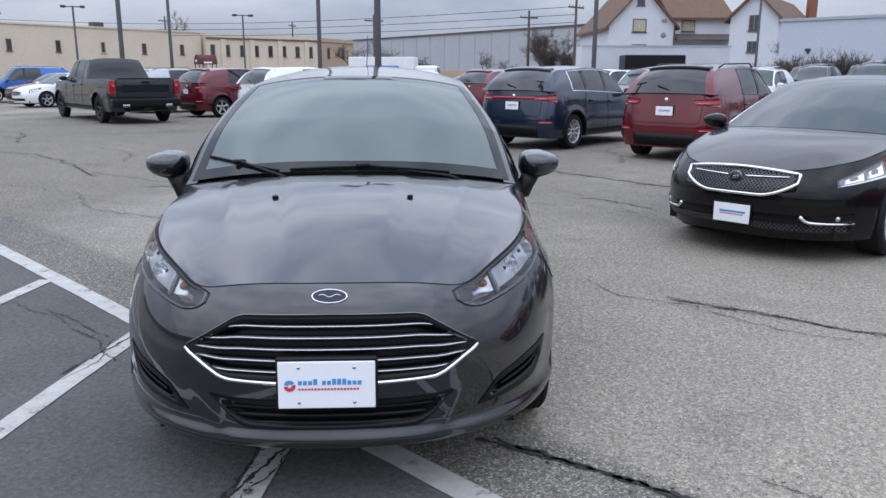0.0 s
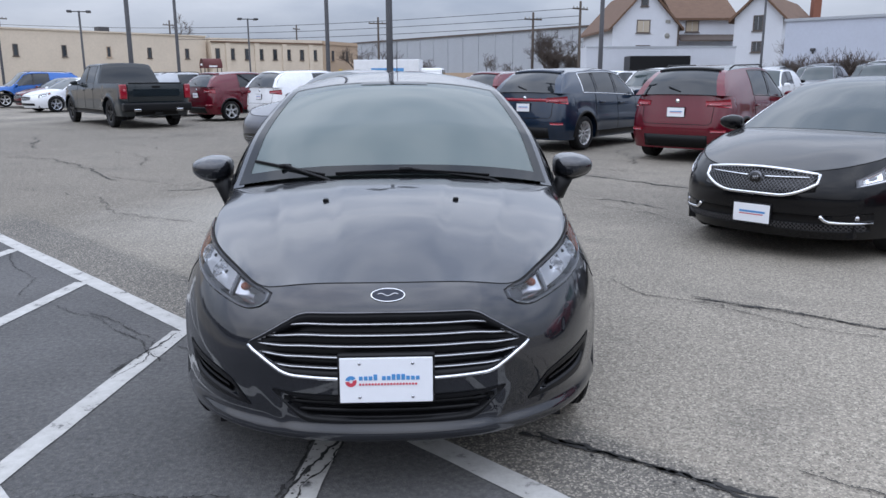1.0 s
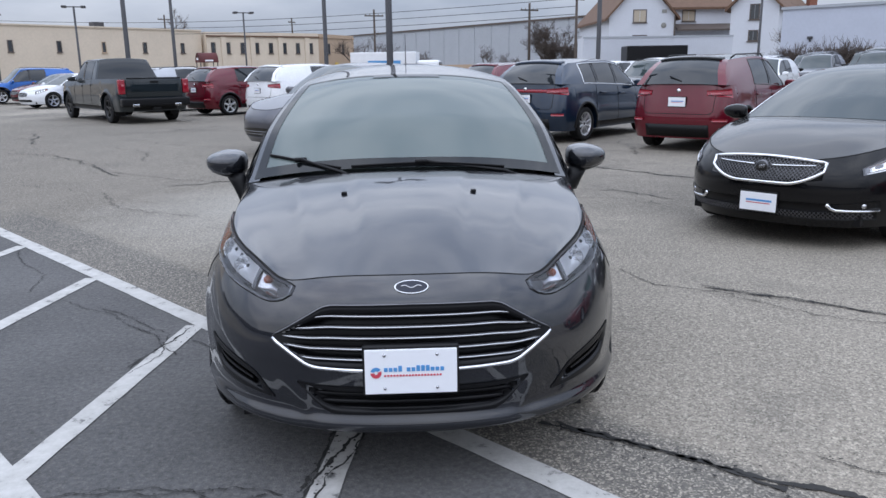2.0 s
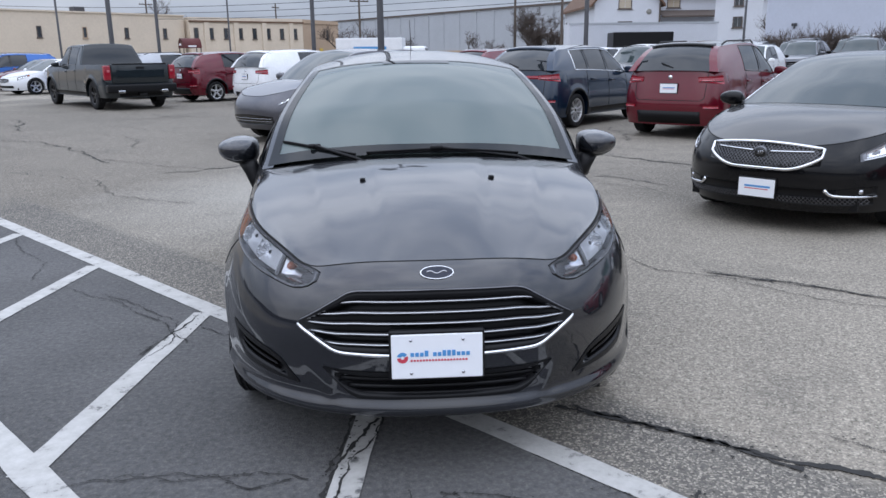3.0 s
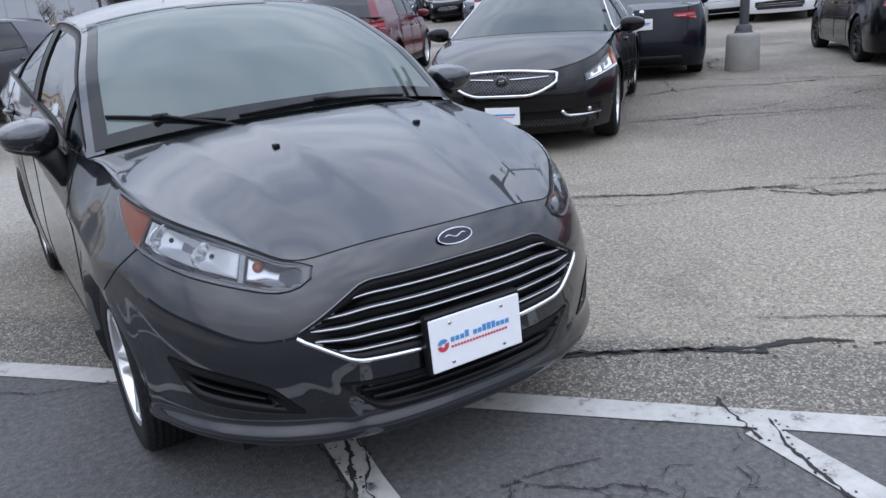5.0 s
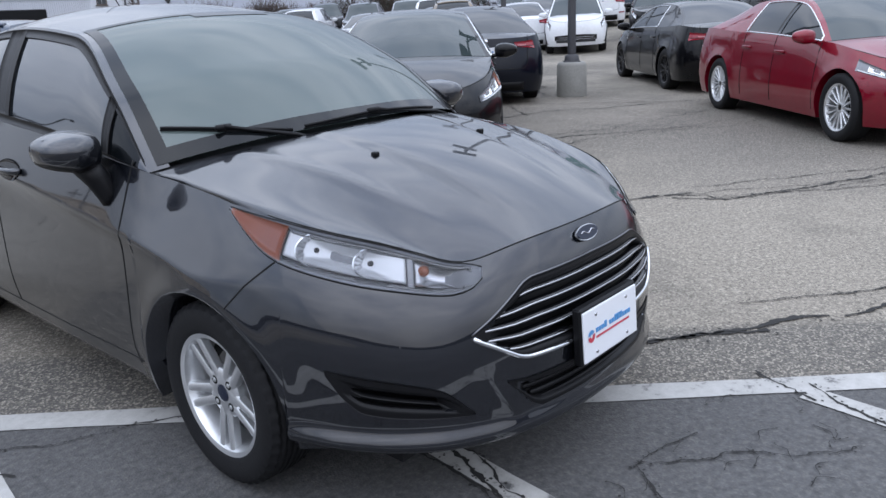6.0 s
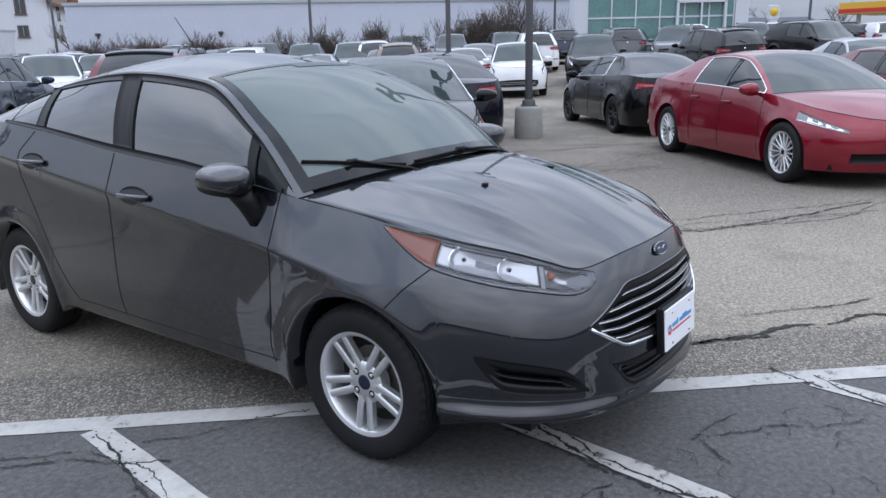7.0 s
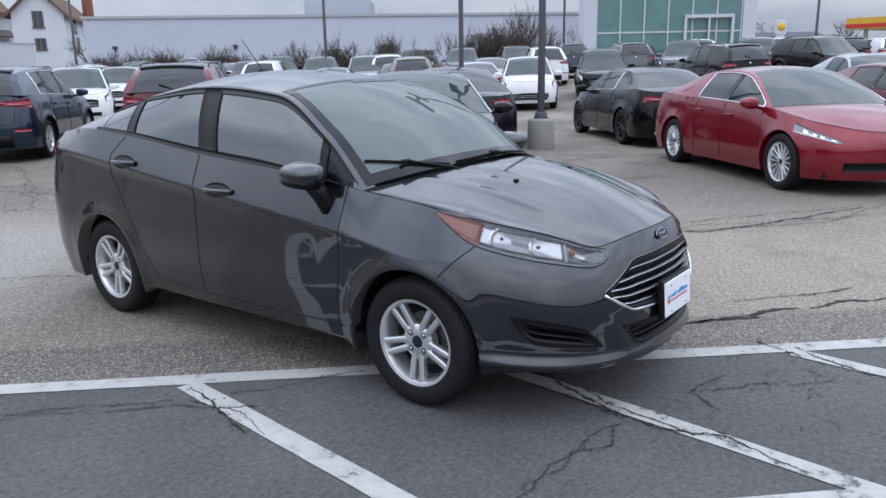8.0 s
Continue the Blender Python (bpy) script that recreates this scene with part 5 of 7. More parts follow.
def white_house():
    far = Matrix.Translation((0.068, -3.301, 1.474)) @ Matrix.Diagonal((1.36, 1.36, 1.36, 1))
    b = thing("white_house", far @ Matrix.Translation((-0.068, 3.301, -1.474)), "white clapboard house with brown shingle gable roofs", "house")
    m, n, w, r = gable((18.1, 66.1), (23.9, 65.9), 14, 5.75, 8.9, "front")
    part("gable_wall", w, M_WHITESIDING, b, smooth=False)
    part("roof", r, M_BROWNROOF, b, smooth=False)
    window_unit(b, m, 2.1, 5.15, 1.2, 1.12, M_TRIM, M_TRIMLIGHT, 2)
    window_unit(b, m, 2.1, 3.1, 1.3, 1.0, M_TRIM, M_WINDOW, 1)
    window_unit(b, m, 2.4, 7.4, 0.65, 0.65, M_TRIM, M_WINDOW, 1)
    part("wall_vent", moved(box(4.65, 5.05, -0.08, 0.0, 5.98, 6.25), m), M_CONCRETE, b, smooth=False)
    part("round_vent", moved(lathe([(0.0, 0.24), (0.06, 0.22), (0.06, 0.001)], 16), m @ Matrix.Translation((4.85, 0, 4.9)) @ pose(0, 0, 0, 0, 0, -90)), M_CONCRETE, b)
    part("downpipe", moved(box(n - 0.05, n + 0.07, -0.12, 0.0, 0, 5.7), m), M_TRIM, b, smooth=False)
    m2, n2 = facing((23.9, 67.0), (29.3, 66.7))
    part("wing_wall", moved(box(0, n2, 0, 8, 0, 6.45), m2), M_WHITESIDING, b, smooth=False)
    vs = [(-0.2, -0.5, 6.25), (n2 + 0.2, -0.5, 6.25), (n2 + 0.2, 4, 8.6), (-0.2, 4, 8.6), (-0.2, 8.5, 6.25), (n2 + 0.2, 8.5, 6.25)]
    vs += [(x, y, z + 0.2) for x, y, z in vs]
    part("wing_roof", moved((vs, [(0, 1, 2, 3), (3, 2, 5, 4), (6, 7, 8, 9), (9, 8, 11, 10), (0, 1, 7, 6), (4, 5, 11, 10), (0, 3, 9, 6), (1, 2, 8, 7), (3, 4, 10, 9), (2, 5, 11, 8)]), m2), M_BROWNROOF, b, smooth=False)
    window_unit(b, m2, 1.0, 5.25, 1.2, 1.0, M_TRIM, M_TRIMLIGHT, 2)
    part("dark_awning", moved(([(0.3, 0, 5.05), (n2, 0, 5.05), (n2, -1.2, 4.55), (0.3, -1.2, 4.55), (0.3, 0, 4.9), (n2, 0, 4.9), (n2, -1.2, 4.4), (0.3, -1.2, 4.4)], [(0, 1, 2, 3), (4, 5, 6, 7), (3, 2, 6, 7), (0, 3, 7, 4), (1, 2, 6, 5)]), m2), M_TRIM, b, smooth=False)
    m3, n3, w, r = gable((26.34, 59.70), (29.26, 57.50), 14.5, 5.95, 7.75, "side")
    part("gable_wall", w, M_WHITESIDING, b, smooth=False)
    part("roof", r, M_BROWNROOF, b, smooth=False)
    for z, h in ((4.90, 1.20), (3.25, 0.85)):
        window_unit(b, m3, n3 * 0.5 - 0.38, z, 0.76, h, M_TRIM, M_WINDOW, 2)
    m4, n4 = facing((29.26, 57.50), (37.96, 69.10))
    for z, x in ((4.7, 4.0), (3.1, 4.6), (4.2, 9.6)):
        window_unit(b, m4, x, z, 1.2, 1.2, M_TRIM, M_WINDOW, 1)
    part("chimney", box(37.6, 38.3, 69.0, 69.7, 5.0, 8.9), mat("chimney_brick", (0.22, 0.09, 0.06), 0.9, var=0.2, scale=6), b, smooth=False)
    return b


M_TRIMLIGHT = mat("curtained_pane", (0.42, 0.36, 0.28), rough=0.15, spec=0.6)
white_house()


def white_hall():
    b = thing("white_hall", pose(0, 0, 0), "long low white rendered building behind a row of shrubs", "building")
    m, n = facing((28.6, 55.6), (54.9, 26.7))
    part("wall", moved(box(0, n, 0, 10, 0, 5.4), m), M_WHITEWALL, b, smooth=False)
    part("parapet", moved(box(-0.1, n + 0.1, -0.12, 0.4, 5.4, 5.6), m), M_GREYMETAL, b, smooth=False)
    for x in (2.0, 11.0, 33.5):
        part("wall_light", moved(joined(box(x, x + 0.35, -0.22, 0.0, 3.2, 3.4, 0.03), box(x + 0.12, x + 0.22, -0.1, 0.0, 3.0, 3.25)), m), M_STEEL, b, smooth=False)
    part("side_door", moved(box(3.4, 5.6, -0.06, 0.0, 0, 2.2), m), M_WHITESIDING, b, smooth=False)
    m5, n5 = facing((48.0, 52.0), (60.0, 36.0))
    part("rear_block", moved(box(0, 6.0, 0, 6, 0, 7.6), m5), M_GREYMETAL, b, smooth=False)
    return b


white_hall()


def showroom():
    b = thing("glass_showroom", pose(0, 0, 0), "car showroom with a tall teal glass front", "building")
    m, n = facing((43.0, 20.3), (47.6, 12.5))
    part("back_wall", moved(box(0.4, n - 0.4, 4.5, 5.0, 0, 6.6), m), M_GREYMETAL, b, smooth=False)
    part("roof_slab", moved(box(-0.8, n + 0.8, -0.4, 6, 6.6, 7.5), m), M_WHITESIDING, b, smooth=False)
    for x in (-0.75, n - 0.05):
        part("column", moved(box(x, x + 0.8, -0.15, 5, 0, 6.6), m), M_WHITESIDING, b, smooth=False)
    part("inside_floor", moved(box(0, n, 0.3, 4.5, 0.0, 0.12), m), M_CONCRETE, b, smooth=False)
    cols = 6
    wfr = part("window_front", moved(joined(box(0.05, n - 0.05, -0.02, 0.12, 0, 0.18), box(0.05, n - 0.05, -0.04, 0.10, 3.35, 3.45)), m), M_WHITESIDING, b, smooth=False)
    for i in range(cols + 1):
        x = lerp(0.06, n - 0.12, i / cols)
        part("mullion", moved(box(x - 0.04, x + 0.04, -0.06, 0.12, 0.18, 6.6), m), M_WHITESIDING, wfr, smooth=False)
        if i < cols:
            x1 = lerp(0.06, n - 0.12, (i + 1) / cols)
            for z0, z1 in ((0.18, 3.35), (3.45, 6.6)):
                part("pane", moved(box(x + 0.04, x1 - 0.04, 0.02, 0.05, z0, z1), m), M_TEALGLASS, wfr, smooth=False)
    part("entrance", moved(joined(box(n - 3.6, n - 3.45, -0.35, 0.0, 0, 4.3), box(n - 0.75, n - 0.6, -0.35, 0.0, 0, 4.3), box(n - 3.6, n - 0.6, -0.35, 0.0, 4.2, 4.4), box(n - 2.15, n - 2.05, -0.35, -0.1, 0, 4.2)), m), M_WHITESIDING, b, smooth=False)
    return b


showroom()
c_m, c_n = facing((13.8, 57.2), (25.4, 56.8))
c_t = thing("shipping_container", pose(0, 0, 0), "long white corrugated storage container", "container")
cor = []
for i in range(int(c_n / 0.15)):
    cor.append(box(i * 0.15, i * 0.15 + 0.08, -0.035, 0.0, 0.15, 3.55))
part("body", moved(box(0, c_n, 0, 2.4, 0.0, 3.62), c_m), M_WHITESIDING, c_t, smooth=False)
for rib in cor:
    part("rib", moved(rib, c_m), M_WHITESIDING, c_t, smooth=False)
part("top_rail", moved(box(-0.02, c_n + 0.02, -0.06, 0.1, 3.55, 3.68), c_m), M_GREYMETAL, c_t, smooth=False)
c_m, c_n = facing((15.9, 52.4), (20.2, 52.1))
c_t = thing("flatbed_trailer", pose(0, 0, 0), "dark covered flatbed trailer", "trailer")
part("load", moved(box(0, c_n, 0, 2.2, 1.15, 2.85, 0.05), c_m), M_PLASTIC, c_t, smooth=False)
part("bed", moved(box(-0.1, c_n + 0.1, 0.0, 2.2, 0.85, 1.13), c_m), M_STEEL, c_t, smooth=False)
for x in (0.9, 3.2):
    part("tyre", moved(moved(lathe([(0.0, 0.2), (0.0, 0.42), (0.06, 0.44), (0.2, 0.44), (0.25, 0.40), (0.25, 0.2)], 20), pose(0, 0, 0, 0, 0, 90)), c_m @ Matrix.Translation((x, 0.1, 0.44))), M_RUBBER, c_t)
# far right: a petrol station's canopy and a low roof
c_m, c_n = facing((79.8, 12.2), (77.6, 4.0))
c_t = thing("station_canopy", pose(0, 0, 0), "yellow and red petrol station canopy on posts", "canopy")
part("fascia", moved(box(0, c_n, 0, 8, 4.3, 5.3), c_m), mat("yellow_fascia", (0.62, 0.36, 0.03), 0.4), c_t, smooth=False)
part("red_band", moved(box(-0.02, c_n, -0.06, 0.0, 4.4, 4.75), c_m), mat("red_band", (0.5, 0.03, 0.03), 0.4), c_t, smooth=False)
for x in (0.8, 6.5):
    part("post", moved(box(x, x + 0.3, 2, 2.3, 0, 4.3), c_m), M_WHITESIDING, c_t, smooth=False)
c_m, c_n = facing((74.5, 20.5), (79.5, 12.6))
c_t = thing("low_shop", pose(0, 0, 0), "low shop with a shallow grey roof", "building")
part("wall", moved(box(0, c_n, 0, 8, 0, 2.9), c_m), M_GREYMETAL, c_t, smooth=False)
part("roof", moved(([(-0.3, -0.4, 2.9), (c_n + 0.3, -0.4, 2.9), (c_n - 0.6, 4, 4.3), (0.6, 4, 4.3), (-0.3, 8.4, 2.9), (c_n + 0.3, 8.4, 2.9)], [(0, 1, 2, 3), (3, 2, 5, 4), (0, 3, 4), (1, 5, 2)]), c_m), mat("dark_shingle", (0.09, 0.10, 0.12), 0.9, var=0.2), c_t, smooth=False)
c_t = thing("pole_sign", pose(62.3, 13.8, 0, 0, 0, -55), "yellow and white roadside sign on a post", "sign")
part("post", box(-0.30, 0.30, -0.1, 0.1, 0, 3.5), M_WHITESIDING, c_t, smooth=False)
part("board", box(-0.42, 0.42, -0.12, 0.12, 3.5, 4.6, 0.04), M_WHITESIDING, c_t, smooth=False)
part("yellow_shape", moved(lathe([(-0.16, 0.02), (-0.16, 0.30), (-0.10, 0.32)], 20), Matrix.Translation((0, 0, 4.1)) @ pose(0, 0, 0, 0, 0, 90)), mat("sign_yellow", (0.7, 0.45, 0.02), 0.4), c_t)
c_t = thing("entrance_canopy", pose(-20.1, 77.5, 0, 0, 0, 30), "dark red rounded door awning", "awning")
aw = [(x, 0.8 * math.cos(t), 2.35 + 0.95 * math.sin(t)) for x in (-0.95, 0.95) for t in [math.pi * i / 14 for i in range(15)]]
part("fabric", (aw, [(i, i + 1, 16 + i, 15 + i) for i in range(14)] + [tuple(range(15)), tuple(range(29, 14, -1))]), mat("maroon_fabric", (0.10, 0.025, 0.025), 0.8), c_t)
for px, py in ((-0.85, -0.72), (0.85, -0.72), (-0.85, 0.72), (0.85, 0.72)):
    part("post", box(px - 0.04, px + 0.04, py - 0.04, py + 0.04, 0, 2.4), M_STEEL, c_t, smooth=False)
part("print", joined(box(-0.97, -0.95, -0.3, 0.3, 2.6, 2.8), box(-0.4, 0.4, -0.82, -0.78, 2.45, 2.6)), M_WHITEPLATE, c_t, smooth=False)

# unseen walls added behind the camera; they close the place and darken horizon reflections
for name, p0, p1, h in (("added_south_wall", (70.0, -72.0), (-70.0, -66.0), 2.4), ("added_west_wall", (-72.0, -66.0), (-76.0, 45.0), 2.4)):
    c_m, c_n = facing(p0, p1)
    tagged(part(name, moved(box(0, c_n, 0, 3, 0, h), c_m), M_TANWALL, smooth=False), "plain grey-brown wall added out of view to darken reflections", "wall", kind="structure")


# ---- the grey compact sedan that the camera goes round ----
def inside(x, y, z_lo, z_hi, x0, x1, m):
    return x0 + m < x < x1 - m and z_lo(x) + m < y < z_hi(x) - m


def compact_sedan(m):
    P = Shape(W=0.862, lo=0.19, wb=2.45, zw=0.302, R=0.345, chin=0.055,
              nose=[(0.17, -0.78), (0.24, -0.835), (0.30, -0.855), (0.48, -0.862), (0.60, -0.845), (0.69, -0.818), (0.76, -0.785), (0.80, -0.76)],
              tail=[(0.2, 3.28), (0.45, 3.37), (0.7, 3.38), (0.95, 3.35), (1.1, 3.31)], Y1=0.08, Y2=2.85, n=2.5, nt=2.8,
              sh=[(-0.80, 0.788), (-0.765, 0.784), (-0.69, 0.755), (-0.6, 0.788), (-0.5, 0.826), (-0.25, 0.875), (0.05, 0.918), (0.26, 0.94), (0.5, 0.985), (0.9, 1.022), (1.5, 1.065), (2.2, 1.14), (2.6, 1.165), (3.0, 1.13), (3.45, 1.06)],
              shw=[(-0.8, 0.862), (0.2, 0.855), (0.5, 0.92), (2.4, 0.92), (3.0, 0.87), (3.45, 0.85)],
              yc=0.34, wt=1.08, re=2.2, yb=2.85,
              railx=[(0.34, 0.7), (0.635, 0.695), (1.08, 0.585), (1.6, 0.575), (2.2, 0.575), (2.55, 0.61), (2.85, 0.7)],
              railz=[(0.34, 1.0), (0.635, 1.195), (1.08, 1.385), (1.6, 1.42), (2.2, 1.36), (2.55, 1.27), (2.85, 1.1)],
              crown=[(0.34, 0.075), (0.6, 0.07), (1.08, 0.06), (1.6, 0.08), (2.2, 0.06), (2.85, 0.03)], bow=[(0.34, 0.21), (0.6, 0.15), (1.08, 0.10), (1.8, 0.0), (2.85, -0.12)],
              hoodp=1.75, shoulder=True, sill=0.05, crease=(0.715, 0.985), flare=0.013, crisp=True)
    car = thing("compact_sedan", m, "dark metallic grey compact sedan with silver alloy wheels", "car")
    out_r = (0.6, -1, 0.2)

    # outlines on the nose: headlight, side vent (by station), grille and lower intake (by x)
    h0, h1 = 0.300, 0.925
    h_lo = prof((0.30, 0.712), (0.33, 0.690), (0.377, 0.680), (0.501, 0.701), (0.641, 0.732), (0.771, 0.770), (0.85, 0.822), (0.925, 0.886))
    h_top = prof((0.30, 0.738), (0.337, 0.750), (0.491, 0.806), (0.654, 0.848), (0.771, 0.866), (0.925, 0.892))

    def h_hi(s):
        return min(h_top(s), P.shz(s) - 0.004)
    g_lo = prof((0, 0.468), (0.33, 0.477), (0.365, 0.485), (0.395, 0.502), (0.45, 0.537), (0.478, 0.554), (0.492, 0.567))
    g_hi = prof((0, 0.692), (0.27, 0.688), (0.305, 0.681), (0.345, 0.659), (0.45, 0.595), (0.478, 0.579), (0.492, 0.569))
    i_lo = prof((0, 0.296), (0.27, 0.302), (0.31, 0.318), (0.36, 0.368), (0.408, 0.418))
    i_hi = prof((0, 0.410), (0.34, 0.414), (0.408, 0.422))
    v_lo = prof((0.335, 0.342), (0.45, 0.352), (0.58, 0.372), (0.63, 0.420), (0.665, 0.484))
    v_hi = prof((0.335, 0.350), (0.41, 0.430), (0.50, 0.462), (0.60, 0.484), (0.665, 0.497))

    wing = [Vector(q) for q in ((0.345, 0.272), (0.385, 0.330), (0.425, 0.388), (0.465, 0.446), (0.500, 0.500))]

    def near_line(q, line):
        best = 9.0
        for u, v in zip(line, line[1:]):
            t = min(1.0, max(0.0, (q - u).dot(v - u) / (v - u).length_squared))
            best = min(best, (q - u.lerp(v, t)).length)
        return best

    def dent(s, z, p):
        x = p[0]
        if s > 0.95:
            return 0.0
        if h0 + 0.03 < s < h1 - 0.10 and h_lo(s) + 0.018 < z < h_hi(s) - 0.018:
            return 0.055
        if s < 0.6 and inside(x, z, g_lo, g_hi, -1, 0.482, 0.018):
            return 0.065
        if s < 0.6 and inside(x, z, i_lo, i_hi, -1, 0.39, 0.020):
            return 0.065
        if 0.375 < s < 0.625 and v_lo(s) + 0.022 < z < v_hi(s) - 0.020:
            return 0.05
        # the ridge from the intake up to the vent, the rolled lip and the tucked edge under it
        d = -0.005 * min(1.0, max(0.0, (0.47 - z) / 0.12)) * min(1.0, max(0.0, (z - 0.27) / 0.05)) * math.exp(-(near_line(Vector((x, z)), wing) / 0.022) ** 2)
        lip = 0.262 + 0.05 * min(1.0, s) ** 2
        fade = min(1.0, max(0.0, (0.92 - s) / 0.25))
        d -= 0.027 * fade * math.exp(-((z - lip) / 0.029) ** 2)
        if z < lip - 0.02:
            d += 0.03 * fade * min(1.0, (lip - 0.02 - z) / 0.03)
        return d
    G = shell_parts(P, 6, 66, 90, dent)
    ss, vs, cols = G["ss"], G["vs"], G["cols"]
    ym = [(P.yref(a) + P.yref(b)) / 2 for a, b in zip(ss, ss[1:])]
    pieces = (("front_bumper", -9, -0.20), ("front_fender", -0.20, 0.43), ("front_door", 0.43, 1.50), ("rear_door", 1.50, 2.07), ("quarter_panel", 2.07, 2.98), ("rear_bumper", 2.98, 9))
    for nm, a, b in pieces:
        g = tidy(vs, grid_faces(len(ss), cols, lambda r, c: a <= ym[r] < b, flip=True))
        if "bumper" in nm:
            part(nm, mirrored(*g), M_GREY, car, sharp=60)
        else:
            part(nm, g, M_GREY, car)
            part(nm, flip_x(g), M_GREY, car)
    part("hood", G["hood"], M_GREY, car)
    part("cowl_cover", G["cowl"], M_PLASTIC, car)
    part("boot_lid", G["deck"], M_GREY, car)
    part("roof", G["roof"], M_GREY, car)
    part("rear_window", G["rear_window"], M_DARKGLASS, car)
    part("underbody", underside(P), M_PLASTIC, car, smooth=False)

    # windscreen with its black border
    ny, na = 64, 96
    gv = [P.top(lerp(P.yc + 0.012, P.wt, i / ny), lerp(-0.965, 0.965, j / na)) for i in range(ny + 1) for j in range(na + 1)]
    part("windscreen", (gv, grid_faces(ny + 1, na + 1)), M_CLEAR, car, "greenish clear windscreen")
    bv = [(x, y - 0.001, z + 0.002) for x, y, z in gv]

    def border(r, c):
        a = abs(lerp(-0.965, 0.965, (c + 0.5) / na))
        return a > 0.905 or r < 4 or r > ny - 4 or (r > ny - 8 and a < 0.30)
    part("windscreen_border", tidy(bv, grid_faces(ny + 1, na + 1, border)), M_FRIT, car, "black band round the windscreen")

    wins = ((0.385, 0.535), (0.575, 1.36), (1.50, 2.13), (2.19, 2.47))
    lean = 0.18
    sides = cabin_side(P, wins, 3, 0.07, 0.90, lean)

    def cab(y, q):
        return P.cabin(y + lean * q * math.sin(math.pi * (y - P.yc) / (P.yb - P.yc)), q)
    for e in (1, -1):
        fl = (lambda g: g) if e > 0 else flip_x
        part("roof_pillar", fl(sides[0]), M_GREY, car)
        # black door frames stand a little proud of the pillars
        for y0, y1, qh, nm in ((1.355, 1.505, 0.955, "door_frame"), (0.535, 0.58, 0.93, "quarter_bar"), (2.12, 2.20, 0.955, "rear_frame")):
            part(nm, fl(patch(cab, y0, y1, lambda y: 0.03, lambda y: qh, 3, 10, 0.004, 0.012, (1, 0, 0))), M_PLASTIC, car)
        part("window_seal", fl(patch(cab, 0.345, 2.52, lambda y: 0.005, lambda y: 0.085, 60, 1, 0.005, 0.012, (1, 0, 0))), M_PLASTIC, car)
        part("roof_seal", fl(patch(cab, 0.36, 2.50, lambda y: 0.885, lambda y: 0.965, 60, 1, 0.003, 0.010, (1, 0, 0))), M_PLASTIC, car)
        for i_w, g in enumerate(sides[1:]):
            part("side_window", fl(g), M_SIDEGLASS if i_w else M_DEEPGLASS, car, "dark tinted side glass")
        # thin black seams between the door frames, the roof side and the windscreen
        part("roof_seam", fl(line_on(cab, [(lerp(0.37, 2.50, i / 12), 0.968) for i in range(13)], 0.0035, 5)), M_GAP, car)
        # headlight
        hl = part("headlight", fl(patch(P.pt, h0, h1, h_lo, h_hi, 48, 20, 0.002, 0.012, out_r, 0.036, 0.16, (0.02, 0.09))), M_LAMPBED, car, "clear halogen headlight with chrome reflectors")

        def in_lamp(s0, s1, k0, k1):
            return (lambda s: lerp(h_lo(s), h_hi(s), k0)), (lambda s: lerp(h_lo(s), h_hi(s), k1))
        # one chrome pan behind two fluted bowls, and a ribbed signal pan at the inner end
        lo_, hi_ = in_lamp(0, 0, 0.24, 0.93)
        part("reflector", fl(patch(P.pt, 0.478, 0.765, lo_, hi_, 30, 10, -0.012, 0.018, out_r, 0.026, 0.5)), M_LAMPPAN, hl)
        part("signal_reflector", fl(patch(P.pt, 0.345, 0.466, in_lamp(0, 0, 0.22, 0.86)[0], in_lamp(0, 0, 0.22, 0.86)[1], 12, 6, -0.016, 0.016, out_r, 0.014, 0.4)), M_SATIN, hl)
        part("lamp_divider", fl(patch(P.pt, 0.462, 0.480, in_lamp(0, 0, 0.10, 0.94)[0], in_lamp(0, 0, 0.10, 0.94)[1], 3, 8, -0.006, 0.026, out_r)), M_LAMPGREY, hl)
        for s, r in ((0.688, 0.058), (0.556, 0.052)):
            c = Vector(P.pt(s, lerp(h_lo(s), h_hi(s), 0.60)))
            n = normal_at(P.pt, s, c.z)
            n = n if n.y < 0 else -n
            ax = (n + Vector((0, -0.8, 0))).normalized().to_track_quat("X", "Z").to_matrix().to_4x4()
            mm = Matrix.Translation(c - n * 0.020) @ ax
            # flutes: the bowl's radius swells between spokes
            bv_, rings = [], ((0.004, r + 0.003), (0.006, r), (-0.006, r * 0.84), (-0.017, r * 0.58), (-0.024, r * 0.32), (-0.027, 0.009))
            for i_r, (along_, rad) in enumerate(rings):
                for k in range(36):
                    t = 2 * math.pi * k / 36
                    w_ = 1 + (0.05 if 1 < i_r < 5 else 0.0) * (1 if k % 4 < 2 else -1)
                    bv_.append((along_, rad * w_ * math.cos(t), rad * w_ * 0.78 * math.sin(t)))
            part("reflector_bowl", fl(moved((bv_, [(i * 36 + k, (i + 1) * 36 + k, (i + 1) * 36 + (k + 1) % 36, i * 36 + (k + 1) % 36) for i in range(5) for k in range(36)]), mm)), M_REFLECTOR, hl, smooth=False)
            part("bulb", fl(moved(lathe([(-0.026, 0.008), (-0.006, 0.008), (0.000, 0.005), (0.001, 0.0005)], 12), mm)), M_DARKALLOY, hl)
        s = 0.435
        c = Vector(P.pt(s, lerp(h_lo(s), h_hi(s), 0.55)))
